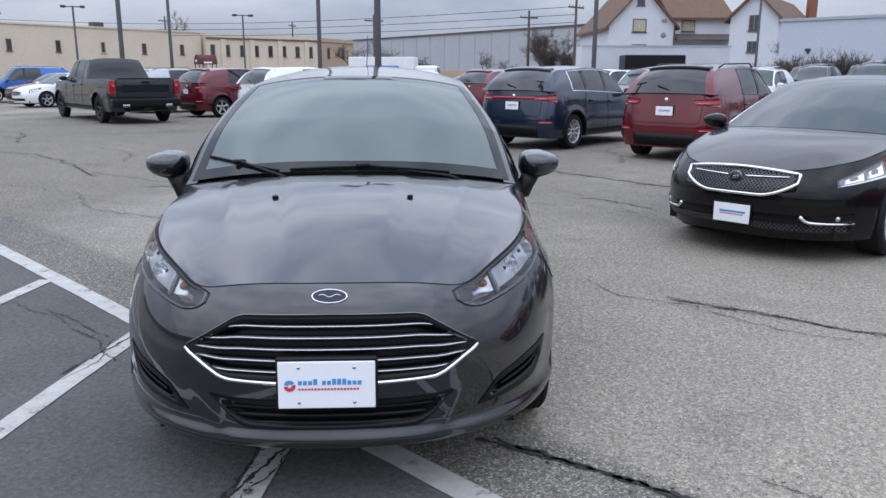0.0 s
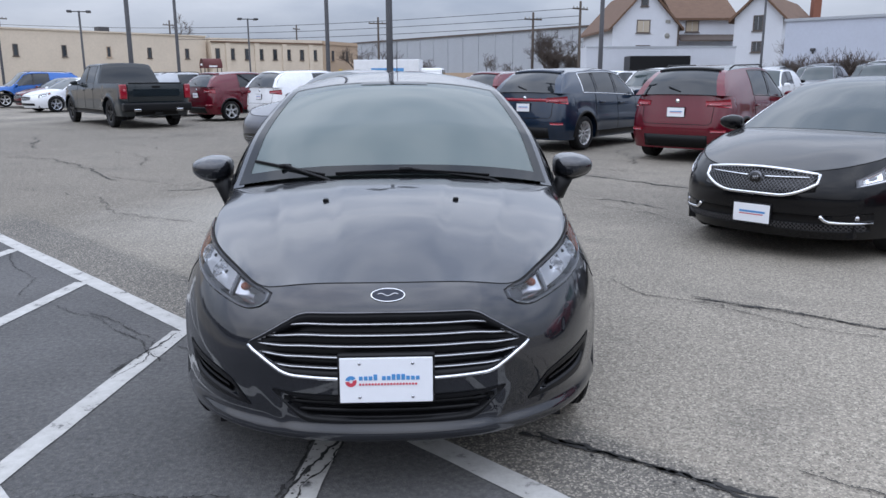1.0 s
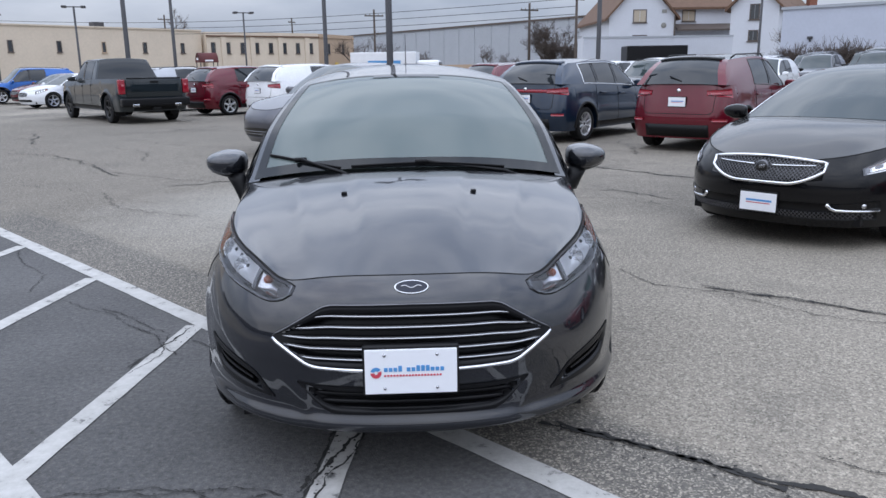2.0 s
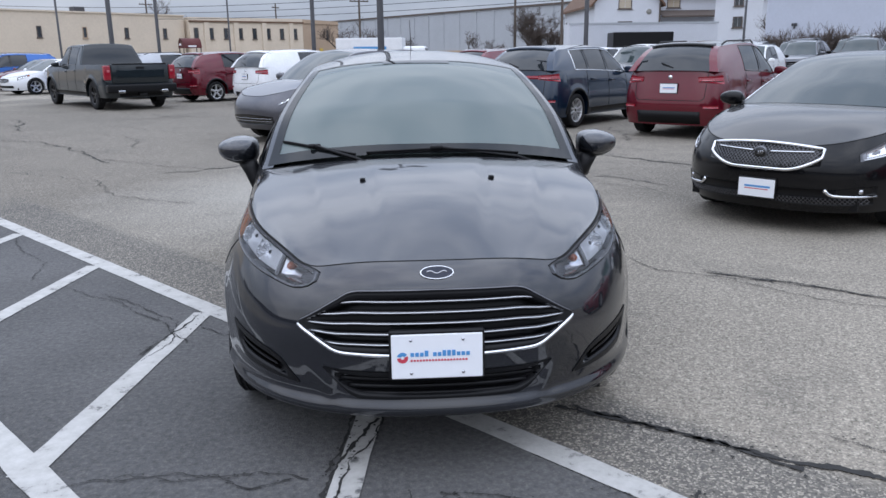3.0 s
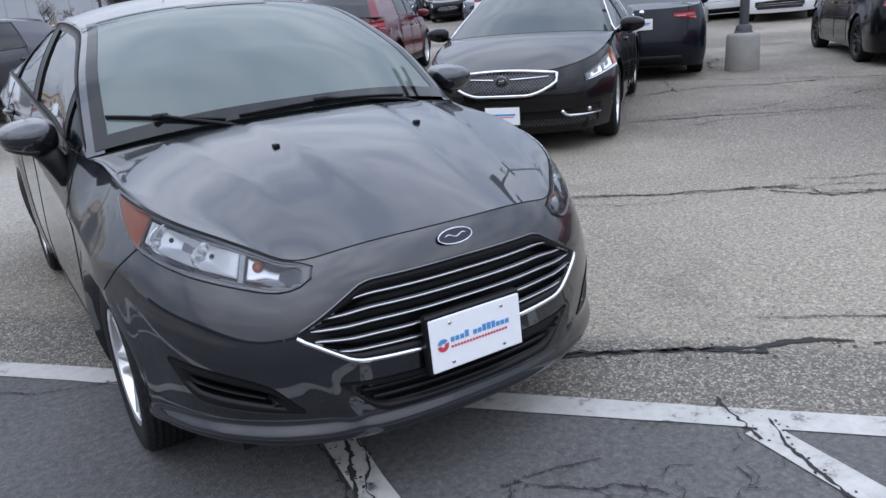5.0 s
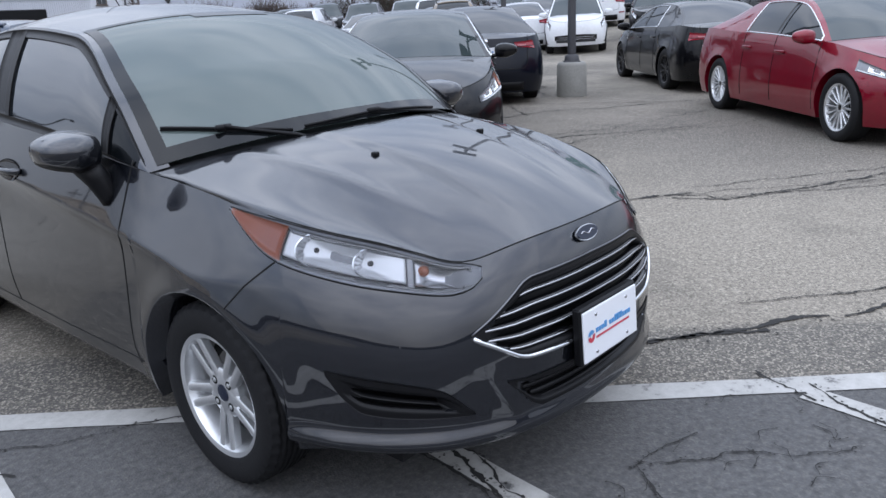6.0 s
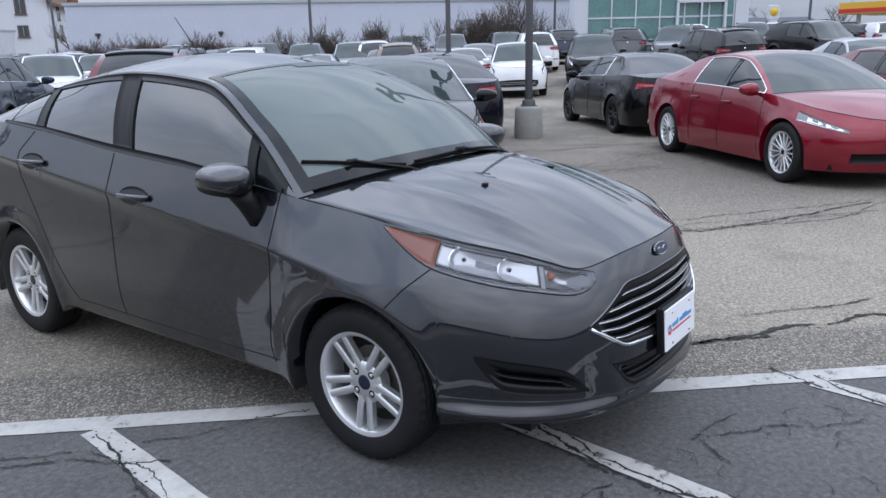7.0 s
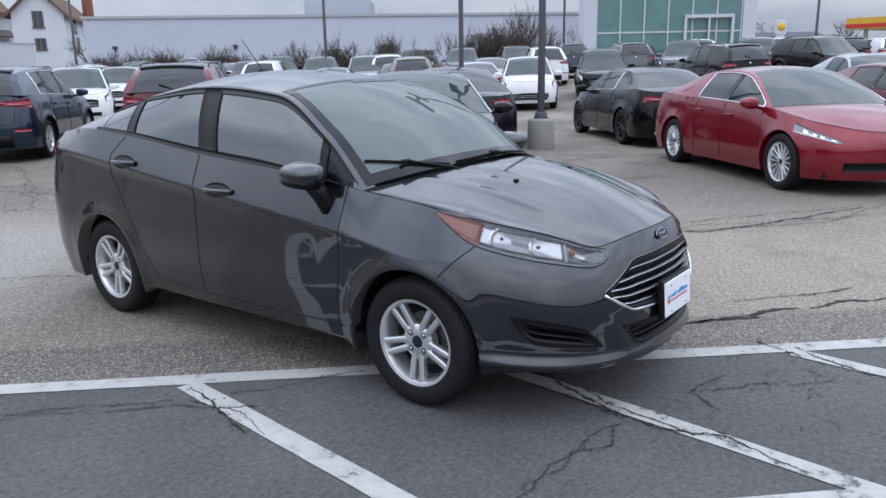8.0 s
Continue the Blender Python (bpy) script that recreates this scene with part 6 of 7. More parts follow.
        part("signal_bulb", fl(moved(lathe([(-0.01, 0.014), (0.004, 0.014), (0.012, 0.008), (0.014, 0.0005)], 12), Matrix.Translation(c + Vector((-0.012, 0.022, 0))) @ pose(0, 0, 0, 0, 0, -90))), M_AMBER, hl, "orange signal bulb")
        lo_a, hi_a = in_lamp(0, 0, 0.06, 0.94)
        part("side_marker", fl(patch(P.pt, 0.765, 0.918, lo_a, hi_a, 12, 4, 0.0035, 0.006, out_r)), M_AMBER, hl, "amber side marker lens")
        part("lamp_lens", fl(patch(P.pt, h0 + 0.006, h1 - 0.004, in_lamp(0, 0, 0.03, 0.97)[0], in_lamp(0, 0, 0.03, 0.97)[1], 36, 8, 0.008, 0.004, out_r)), M_LENS, hl)
        part("lamp_seal", fl(joined(line_on(P.pt, [(s_, h_lo(s_)) for s_ in [lerp(h0, h1, i / 24) for i in range(25)]], 0.003, 1), line_on(P.pt, [(s_, h_hi(s_)) for s_ in [lerp(h0, h1, i / 24) for i in range(25)]], 0.003, 1))), M_GAP, hl)
        # vent beside the grille
        vent = part("bumper_vent", fl(patch(P.pt, 0.335, 0.665, v_lo, v_hi, 36, 20, 0.003, 0.01, out_r, 0.034, 0.18, (0.10, 0.22))), M_PLASTIC, car)
        for k in (0.28, 0.52, 0.76):
            part("vent_slat", fl(patch(P.pt, 0.40 + 0.04 * k, 0.615, lambda s: lerp(v_lo(s), v_hi(s), k - 0.06), lambda s: lerp(v_lo(s), v_hi(s), k + 0.05), 16, 2, -0.006, 0.02, out_r)), M_PLASTIC, vent)
        # panel gaps
        for nm, pts in (("fender_gap", [(-0.285, 0.769), (-0.21, 0.70), (-0.153, 0.633)]), ("door_gap", [(0.43, 0.30), (0.445, 0.36), (0.425, 0.70), (0.41, 0.99)]), ("door_gap", [(1.475, 0.30), (1.49, 0.38), (1.515, 0.8), (1.50, 1.06)]), ("door_gap", [(1.90, 0.305), (1.96, 0.36), (2.07, 0.52), (2.20, 0.72), (2.32, 0.90), (2.31, 1.03), (2.20, 1.13)]), ("sill_gap", [(0.40, 0.315), (1.0, 0.302), (1.90, 0.302)])):
            part(nm, fl(line_on(lambda a, b: tuple(Vector(P.side(a, b)) + Vector((-0.001, 0, 0))), pts, 0.0035, 10)), M_GAP, car)
        part("hood_gap", fl(tube([P.hood(lerp(0.0, 0.995, i / 30), 0.0) for i in range(31)] + [P.hood(0.995, i / 12) for i in range(1, 13)], 0.0024, 5)), M_GAP, car)
        # door handles over flat black ovals that stand in for the shaded recesses
        for y, z in ((1.30, 0.888), (2.17, 0.985)):
            c = P.side(y, z)
            part("handle_shade", fl(patch(lambda a, b: P.side(a, b), y - 0.102, y + 0.102, lambda a: z - 0.044 * math.sqrt(max(0.02, 1 - ((a - y) / 0.104) ** 2)), lambda a: z + 0.040 * math.sqrt(max(0.02, 1 - ((a - y) / 0.104) ** 2)), 16, 6, 0.002, 0.006, (1, 0, 0))), M_GLOSSBLACK, car)
            part("door_handle", fl(tube([(c[0] + o, c[1] + d, c[2] + 0.001 - 0.02 * d) for d, o in ((-0.118, 0.0), (-0.085, 0.024), (0.0, 0.032), (0.085, 0.024), (0.118, 0.0))], 0.0125, 8)), M_GREY, car, "body-coloured pull handle")
        # mirror: shell in body colour on a black stalk
        mir = part("door_mirror", mirror_geo(e, (e * 0.908, 0.585, 1.028), (0.196, 0.245, 0.128)), M_GREY, car, "body-coloured door mirror")
        part("mirror_base", tube([(e * 0.815, 0.515, 0.848), (e * 0.822, 0.520, 0.878), (e * 0.842, 0.532, 0.930), (e * 0.872, 0.552, 0.985)], 0.032, 12, taper=0.046), M_PLASTIC, mir)
        part("mirror_underside", mirror_geo(e, (e * 0.907, 0.590, 1.018), (0.187, 0.232, 0.122)), M_PLASTIC, mir)
        part("tail_light", fl(patch(P.pt, 2.10, 2.52, lambda s: lerp(0.99, 0.90, (s - 2.1) / 0.42), lambda s: min(P.shz(s) - 0.012, lerp(1.06, 1.08, (s - 2.1) / 0.42)), 14, 4, 0.005, 0.02, (0.6, 1, 0.2))), M_REDLENS, car, "red tail light")
        # washer jets
        jet = P.hood(e * 0.345, 0.63)
        jet = min(G["hood"][0], key=lambda v: math.hypot(v[0] - jet[0], v[1] - jet[1]))
        part("washer_jet", moved(box(-0.011, 0.011, -0.010, 0.012, -0.004, 0.010, 0.003), Matrix.Translation(jet)), M_PLASTIC, car, smooth=False)
    # grille: black mesh back, slats with bright edges, chrome lower frame
    gr = part("grille", patch(P.front, -0.490, 0.490, lambda x: g_lo(abs(x)), lambda x: g_hi(abs(x)), 60, 24, 0.003, 0.012, (0, -1, 0), 0.050, 0.10, (0.02, 0.09)), M_PLASTIC, car, "black grille with bright horizontal slats")
    for k in (0.17, 0.335, 0.50, 0.665, 0.83):
        def at_slat(x, o, kk=k):
            z = lerp(g_lo(abs(x)) * 0.35 + 0.468 * 0.65, g_hi(abs(x)) * 0.35 + 0.692 * 0.65, kk)
            return Vector(P.front(x, z)) + Vector((0, o, 0))
        ext = next(x for x in [0.485 - 0.004 * i for i in range(60)] if g_lo(x) + 0.010 < at_slat(x, 0).z < g_hi(x) - 0.010)
        n = 28
        prof_ = ((0.034, -0.009), (0.010, -0.011), (0.004, -0.004), (0.008, 0.006), (0.034, 0.002))
        sv = [tuple(at_slat(lerp(-ext, ext, i / n), o) + Vector((0, 0, dz))) for i in range(n + 1) for o, dz in prof_]
        part("slat", (sv, grid_faces(n + 1, len(prof_))), M_GLOSSBLACK, gr)
        part("slat_edge", tube([at_slat(lerp(-ext, ext, i / n), 0.004) for i in range(n + 1)], 0.0034, 6), M_SATIN, gr, "bright slat edge")
    xs = [lerp(-0.49, 0.49, i / 60) for i in range(61)]
    part("grille_frame", tube([Vector(P.front(x, g_lo(abs(x)))) + Vector((0, -0.003, 0)) for x in xs], 0.0072, 8), M_CHROME, gr, "chrome lower grille frame")
    part("grille_rim", tube([Vector(P.front(x, g_hi(abs(x)))) + Vector((0, 0.001, 0)) for x in xs], 0.0040, 8), M_DARKMESH, gr)
    low = part("lower_intake", patch(P.front, -0.405, 0.405, lambda x: i_lo(abs(x)), lambda x: i_hi(abs(x)), 48, 20, 0.003, 0.012, (0, -1, 0), 0.046, 0.12, (0.02, 0.18)), M_PLASTIC, car)
    for z, e in ((0.322, 0.285), (0.350, 0.315), (0.378, 0.345)):
        part("intake_slat", joined(tube([Vector(P.front(lerp(-e, e, i / 24), z)) + Vector((0, 0.018, 0)) for i in range(25)], 0.0085, 6)), M_PLASTIC, low)
    # oval badge
    c = P.front(0, 0.748)
    tilt = math.degrees(math.atan2(P.front(0, 0.775)[1] - P.front(0, 0.72)[1], 0.055))
    bm_ = Matrix.Translation((0, c[1] - 0.006, c[2])) @ pose(0, 0, 0, -tilt, 0, 0)
    for nm, a, b, d, mt in (("badge", 0.058, 0.0235, 0.006, M_BADGERING), ("badge_face", 0.0545, 0.0208, 0.0085, M_BADGE)):
        ov = [(a * math.cos(2 * math.pi * i / 40), -d * k, b * math.sin(2 * math.pi * i / 40)) for k in (0, 1) for i in range(40)]
        ob = part(nm, moved((ov, [(i, (i + 1) % 40, 40 + (i + 1) % 40, 40 + i) for i in range(40)] + [tuple(range(40, 80))]), bm_), mt, car if nm == "badge" else badge, sharp=40)
        if nm == "badge":
            badge = ob
    part("badge_stroke", moved(tube([(lerp(-0.036, 0.036, i / 12), -0.0085, 0.0045 * math.sin(i * math.pi / 4.0)) for i in range(13)], 0.0026, 6), bm_), M_SATIN, badge, "pale stroke on the oval badge")
    # wipers: blades at rest along the foot of the windscreen
    for pts in (((0.452, -0.899), (0.402, -0.673), (0.352, -0.405)), ((0.356, -0.34), (0.366, 0.08), (0.352, 0.585))):
        p3 = []
        for (y0, a0), (y1, a1) in zip(pts, pts[1:]):
            for i in range(6):
                p3.append(Vector(P.top(lerp(y0, y1, i / 6), lerp(a0, a1, i / 6))) + Vector((0, -0.005, 0.010)))
        p3.append(Vector(P.top(*pts[-1])) + Vector((0, -0.005, 0.010)))
        wp = part("wiper", tube(p3, 0.0055, 6), M_PLASTIC, car, "black wiper blade and arm")
        part("wiper_rubber", tube([p + Vector((0, 0.002, -0.008)) for p in p3], 0.003, 5), M_RUBBER, wp)
        mid = p3[6]
        part("wiper_arm", tube([mid + Vector((0, -0.004, 0.008))] + [lerp(mid, p3[-1], t) + Vector((0, -0.020 * t, 0.006 - 0.022 * t)) for t in (0.35, 0.7, 1.0)] + [p3[-1] + Vector((0.05, -0.035, -0.035))], 0.0065, 6, taper=0.009), M_PLASTIC, wp)
        part("wiper_joint", moved(box(-0.03, 0.03, -0.010, 0.010, -0.006, 0.014, 0.005), Matrix.Translation(mid) @ pose(0, 0, 0, 0, 0, 0)), M_PLASTIC, wp)
    # pale trim inside the windscreen pillars
    for e in (1, -1):
        tv = [Vector(P.top(lerp(P.yc + 0.16, P.wt - 0.02, i / 14), e * a)) + Vector((0, 0.02, -0.030 - 0.03 * (0.9 - a))) for i in range(15) for a in (0.81, 0.86, 0.91)]
        part("pillar_trim", ([tuple(v) for v in tv], grid_faces(15, 3)), M_PILLARTRIM, car, "pale inner pillar trim")
    # aerial
    part("aerial", tube([(0, 1.86, 1.49), (0, 1.88, 1.51), (0, 2.06, 1.70)], 0.004, 6, taper=0.0025), M_PLASTIC, car)
    part("aerial_foot", box(-0.018, 0.018, 1.83, 1.90, 1.475, 1.505, 0.008, 2), M_PLASTIC, car)
    # cabin inside
    part("dashboard", joined(box(-0.68, 0.68, 0.32, 0.95, 0.72, 0.955, 0.06, 3), box(0.16, 0.56, 0.74, 0.96, 0.90, 1.02, 0.04, 3)), M_INTERIOR, car, sharp=50)
    part("steering_wheel", moved(tube([(0.175 * math.cos(2 * math.pi * i / 32), 0.175 * math.sin(2 * math.pi * i / 32), 0) for i in range(32)], 0.016, 8, True), Matrix.Translation((0.36, 1.02, 1.0)) @ pose(0, 0, 0, 62, 0, 0)), M_INTERIOR, car)
    part("steering_hub", box(0.28, 0.44, 0.99, 1.05, 0.94, 1.05, 0.02, 2), M_INTERIOR, car)
    for x in (-0.36, 0.36):
        seat = part("seat", joined(moved(box(-0.24, 0.24, -0.06, 0.07, 0, 0.62, 0.05, 3), Matrix.Translation((x, 1.62, 0.60)) @ pose(0, 0, 0, -14, 0, 0)), box(x - 0.25, x + 0.25, 1.10, 1.62, 0.45, 0.62, 0.05, 3)), M_SEAT, car, sharp=50)
        part("headrest", moved(box(-0.13, 0.13, -0.05, 0.05, 0, 0.17, 0.04, 3), Matrix.Translation((x, 1.80, 1.18)) @ pose(0, 0, 0, -8, 0, 0)), M_SEAT, seat, sharp=50)
    part("rear_bench", joined(box(-0.62, 0.62, 2.25, 2.40, 0.5, 1.12, 0.05, 3), box(-0.62, 0.62, 1.9, 2.3, 0.4, 0.58, 0.05, 3)), M_SEAT, car, sharp=50)
    part("inside_mirror", moved(box(-0.11, 0.11, -0.015, 0.015, -0.03, 0.03, 0.012, 2), Matrix.Translation((0, 1.02, 1.33))), M_GLOSSBLACK, car)
    part("cabin_floor", box(-0.70, 0.70, 0.35, 2.6, 0.30, 0.42), M_INTERIOR, car, smooth=False)
    for y in (0, P.wb):
        for e in (1, -1):
            wheel(car, (e * (0.842 - 0.0925), y, P.zw), e > 0, 0.302, 0.198, 0.185, "twin")
    plate_on(car, (-0.008, -0.890, 0.480), 0.312, 0.156, fine=True, tilt=-4)
    return car, P


compact_sedan(pose(0, 0, 0))


# ---- parked cars ----
def at(o, deg):
    z = rise(o[0])
    lean = math.degrees(math.atan((rise(o[0] + 1) - rise(o[0] - 1)) / 2))
    return pose(o[0], o[1], z, 0, -lean, 0) @ pose(0, 0, 0, 0, 0, deg)


black_sedan, BP = background_car("sedan", dict(sedan_spec(5.0, 0.93, 1.46, 2.90, 0.345, 0.98), grille=(0.46, 0.535, 0.74), head=(0.50, 0.90, 0.612, 0.668), head_out=(0.190, 0.02), platez=0.175), at((3.64, 3.44), -49.6), M_BLACKPAINT, "glossy black sedan with a chrome-framed mesh grille", rims="ten", plate="front", chrome_dlo=True, nose="mesh", fine=2)


def mesh_grille(car, P):
    """A diamond mesh in a chrome frame, a round badge with wings, and bright blades in the bumper."""
    def lo(x):
        return 0.535 + 0.10 * max(0, (abs(x) - 0.20) / 0.26) ** 1.8

    def hi(x):
        return 0.74 - 0.035 * (abs(x) / 0.46) ** 2

    def diamonds(lo_, hi_, half, step, off):
        out = []
        z0, z1 = min(lo_(0), lo_(half)), max(hi_(0), hi_(half))
        run = (z1 - z0) * 0.95
        for e in (1, -1):
            k = -half - run
            while k < half + run:
                pts = []
                for i in range(15):
                    x, z = k + e * (i / 14 - 0.5) * run, lerp(z0, z1, i / 14)
                    if abs(x) < half and lo_(x) < z < hi_(x):
                        pts.append(Vector(P.front(x, z)) + Vector((0, off, 0)))
                if len(pts) > 2:
                    out.append(tube(pts, 0.0030, 4))
                k += step
        return joined(*out)
    gr = part("grille_frame", tube([Vector(P.front(lerp(-0.46, 0.46, i / 40), lo(lerp(-0.46, 0.46, i / 40)))) + Vector((0, -0.008, 0)) for i in range(41)] + [Vector(P.front(lerp(0.46, -0.46, i / 40), hi(lerp(0.46, -0.46, i / 40)))) + Vector((0, -0.008, 0)) for i in range(41)], 0.014, 8, True), M_CHROME, car, "chrome grille frame")
    tagged(part("grille_mesh", diamonds(lo, hi, 0.45, 0.030, -0.010), M_DARKMESH, gr, "fine dark diamond mesh"), kind="stuff")
    c = P.front(0, 0.655)
    part("badge", moved(lathe([(0.0, 0.056), (0.02, 0.054), (0.026, 0.048), (0.024, 0.001)], 24), Matrix.Translation((0, c[1], c[2])) @ pose(0, 0, 0, 0, 0, -90)), M_DARKMESH, gr, "round dark badge")
    part("badge_face", moved(lathe([(0.024, 0.048), (0.028, 0.046), (0.028, 0.001)], 24), Matrix.Translation((0, c[1], c[2])) @ pose(0, 0, 0, 0, 0, -90)), M_GLOSSBLACK, gr)
    for k in (-1, 0, 1):
        part("badge_mark", moved(box(-0.007, 0.007, -0.033, -0.027, -0.012, 0.016, 0.003), Matrix.Translation((0.017 * k, c[1], c[2] + 0.003 * k)) @ pose(0, 0, 0, 0, 18, 0)), M_SATIN, gr, smooth=False)
    for e in (1, -1):
        part("grille_wing", tube([Vector(P.front(e * lerp(0.07, 0.40, i / 12), 0.672 + 0.012 * (i / 12))) + Vector((0, -0.018, 0)) for i in range(13)], 0.008, 6, taper=0.005), M_CHROME, gr)
        part("fog_recess", patch(P.front, *sorted((e * 0.54, e * 0.80)), lambda x: 0.345, lambda x: 0.415 - 0.03 * (0.80 - abs(x)) / 0.26, 12, 4, 0.004, 0.012, (0, -1, 0), 0.02, 0.3), M_PLASTIC, car)
        part("fog_lens", moved(lathe([(0.0, 0.020), (0.006, 0.018), (0.008, 0.001)], 14), Matrix.Translation(P.front(e * 0.72, 0.372)) @ pose(0, 0, 0, 0, 0, -90 + 35 * e)), M_SATIN, car)
        part("bumper_blade", tube([Vector(P.front(e * x, z)) + Vector((0, -0.010, 0)) for x, z in ((0.50, 0.385), (0.515, 0.372), (0.53, 0.352), (0.56, 0.338), (0.62, 0.334), (0.68, 0.332), (0.74, 0.331), (0.80, 0.331))], 0.017, 6, taper=0.008), M_CHROME, car, "bright bumper blade")
    part("lower_mesh", patch(P.front, -0.78, 0.78, lambda x: 0.262, lambda x: 0.322, 28, 1, 0.008, 0.02, (0, -1, 0)), M_PLASTIC, car)
    tagged(part("lower_lattice", diamonds(lambda x: 0.265, lambda x: 0.32, 0.77, 0.030, -0.010), M_DARKMESH, car), kind="stuff")


mesh_grille(black_sedan, BP)
background_car("sedan", dict(sedan_spec(4.64, 0.93, 1.44, 2.82, 0.335, 0.85), head=(0.40, 0.84, 0.595, 0.625), head_out=(0.165, 0.06), clear=True, grille=(0.16, 0.42, 0.66)), at((7.0, -0.44), -44.4), M_REDPAINT, "bright red sedan with silver multi-spoke wheels", rims="multi", chrome_dlo=True, fine=2)
background_car("sedan", dict(sedan_spec(4.8, 0.92, 1.50, 2.75, 0.33, 0.95), rearl=(2.45, 2.78, 0.84, 0.96)), at((10.2, 8.0), 132.6), M_BLACKNAVY, "dark navy sedan seen from behind", plate="rear")
background_car("sedan", dict(sedan_spec(4.7, 0.90, 1.44, 2.73, 0.335, 0.90), rearl=(2.35, 2.72, 0.82, 0.94)), at((13.05, 5.3), 134), M_BLACKPAINT, "glossy black sedan with dark wheels", alloy=M_DARKALLOY, rims="ten", chrome_dlo=True, exhaust=True)
background_car("suv", suv_spec(4.48, 0.925, 1.64, 2.67, 0.35, 0.91), at((4.75, 14.6), 137), M_NAVY, "navy blue compact suv", "suv", plate="rear", chrome_dlo=True, cladding=True, strip=True, rims="ten", fine=2, windows=((0.55, 1.30), (1.38, 2.10), (2.18, 2.65)))
background_car("suv", suv_spec(4.41, 0.905, 1.66, 2.64, 0.345, 0.90), at((7.0, 12.3), 137), M_DARKRED, "dark red compact suv with a black roof", "suv", plate="rear", roof_black=True, cladding=True, rails=True, fine=2, windows=((0.55, 1.30), (1.38, 2.15)))
background_car("hatchback", dict(suv_spec(4.3, 0.885, 1.60, 2.67, 0.34, 0.85), nose=[(0.2, -0.72), (0.45, -0.84), (0.6, -0.85), (0.74, -0.80), (0.85, -0.70)], sh=[(-0.85, 0.76), (-0.6, 0.86), (-0.3, 0.94), (0.35, 1.03), (1.2, 1.07), (2.6, 1.11), (3.45, 1.12)], grille=(0.58, 0.33, 0.50), head=(0.46, 0.88, 0.66, 0.69), head_out=(0.11, 0.03)), at((-2.0, 10.9), -47), M_CHARCOAL, "dark grey compact hatchback with black wheel arches", "car", cladding=True, rims="five", fine=2)
background_car("pickup_truck", pickup_spec(), at((-10.55, 24.0), -142), M_GREENBLACK, "dark green-black crew cab pickup truck", "pickup truck", windows=((0.92, 1.68), (1.78, 2.55)), alloy=M_DARKALLOY, wheel_r=0.42, rim_r=0.25, bed=True, cladding=True)
background_car("suv", suv_spec(4.7, 0.94, 1.68, 2.80, 0.36, 0.92), at((-2.0, 24.0), 135), M_WHITEPAINT, "white suv with slim red tail lights", "suv", cladding=False, plate="rear")
background_car("suv", suv_spec(4.25, 0.89, 1.66, 2.55, 0.34, 0.85), at((-4.8, 25.85), 135), M_DARKRED, "dark red small suv", "suv", plate="rear", cladding=True)
background_car("suv", suv_spec(4.4, 0.9, 1.66, 2.6, 0.34, 0.88), at((-7.6, 28.6), 135), M_SILVER, "silver suv seen from behind", "suv", rails=True)
background_car("suv", suv_spec(4.4, 0.9, 1.62, 2.6, 0.34, 0.88), at((-11.4, 33.0), 135), M_BLUEPAINT, "bright blue suv behind the pickup", "suv")
background_car("suv", suv_spec(4.8, 0.96, 1.78, 2.85, 0.38, 0.95), at((-20.6, 37.0), -52), M_BLUEPAINT, "bright blue suv with black window frames", "suv", cladding=True, rails=True)
background_car("sedan", sedan_spec(4.8, 0.92, 1.47, 2.8, 0.335, 0.93), at((-15.9, 31.6), -40), M_WHITEPAINT, "white sedan facing the aisle", "car")
background_car("sedan", sedan_spec(4.8, 0.92, 1.47, 2.8, 0.335, 0.93), at((-18.2, 35.6), -40), M_DARKRED, "dark red sedan facing the aisle", "car")
background_car("suv", suv_spec(4.5, 0.92, 1.64, 2.7, 0.35, 0.9), at((4.9, 26.0), 135), M_DARKRED, "maroon suv with roof rails", "suv", rails="chrome")
background_car("suv", suv_spec(4.26, 0.89, 1.66, 2.55, 0.34, 0.85), at((8.0, 19.1), -30), M_WHITEPAINT, "white small suv facing the aisle", "suv", cladding=True)

# the rows further back
COLORS = {"white": M_WHITEPAINT, "silver": M_SILVER, "mid grey": M_MIDGREY, "black": M_BLACKPAINT, "navy": M_NAVY, "dark red": M_DARKRED, "tan": M_TANPAINT}
NEAR_ROWS = (
    ("suv", "mid grey", 15.9, 36.5, -40), ("suv", "white", 17.7, 35.9, -38), ("suv", "black", 17.1, 31.8, -215), ("suv", "mid grey", 19.3, 33.0, -40), ("suv", "black", 20.3, 29.8, -40),
    ("suv", "mid grey", 19.2, 25.4, -45), ("suv", "white", 21.4, 26.3, 130), ("suv", "mid grey", 22.0, 23.8, -48), ("sedan", "silver", 18.7, 19.5, 130), ("suv", "silver", 21.8, 20.8, -50),
    ("sedan", "mid grey", 19.4, 16.9, -50), ("suv", "tan", 21.8, 18.3, 130), ("suv", "mid grey", 29.8, 21.3, -55), ("sedan", "white", 21.4, 14.9, 128), ("suv", "mid grey", 31.5, 18.9, -50),
    ("suv", "white", 29.9, 16.8, 125), ("suv", "navy", 35.2, 18.3, 125), ("suv", "black", 22.0, 9.8, -62), ("suv", "mid grey", 33.0, 14.1, 125), ("suv", "mid grey", 30.6, 10.2, -75),
    ("suv", "mid grey", 32.5, 7.5, -75), ("suv", "white", 39.2, 9.1, 120))
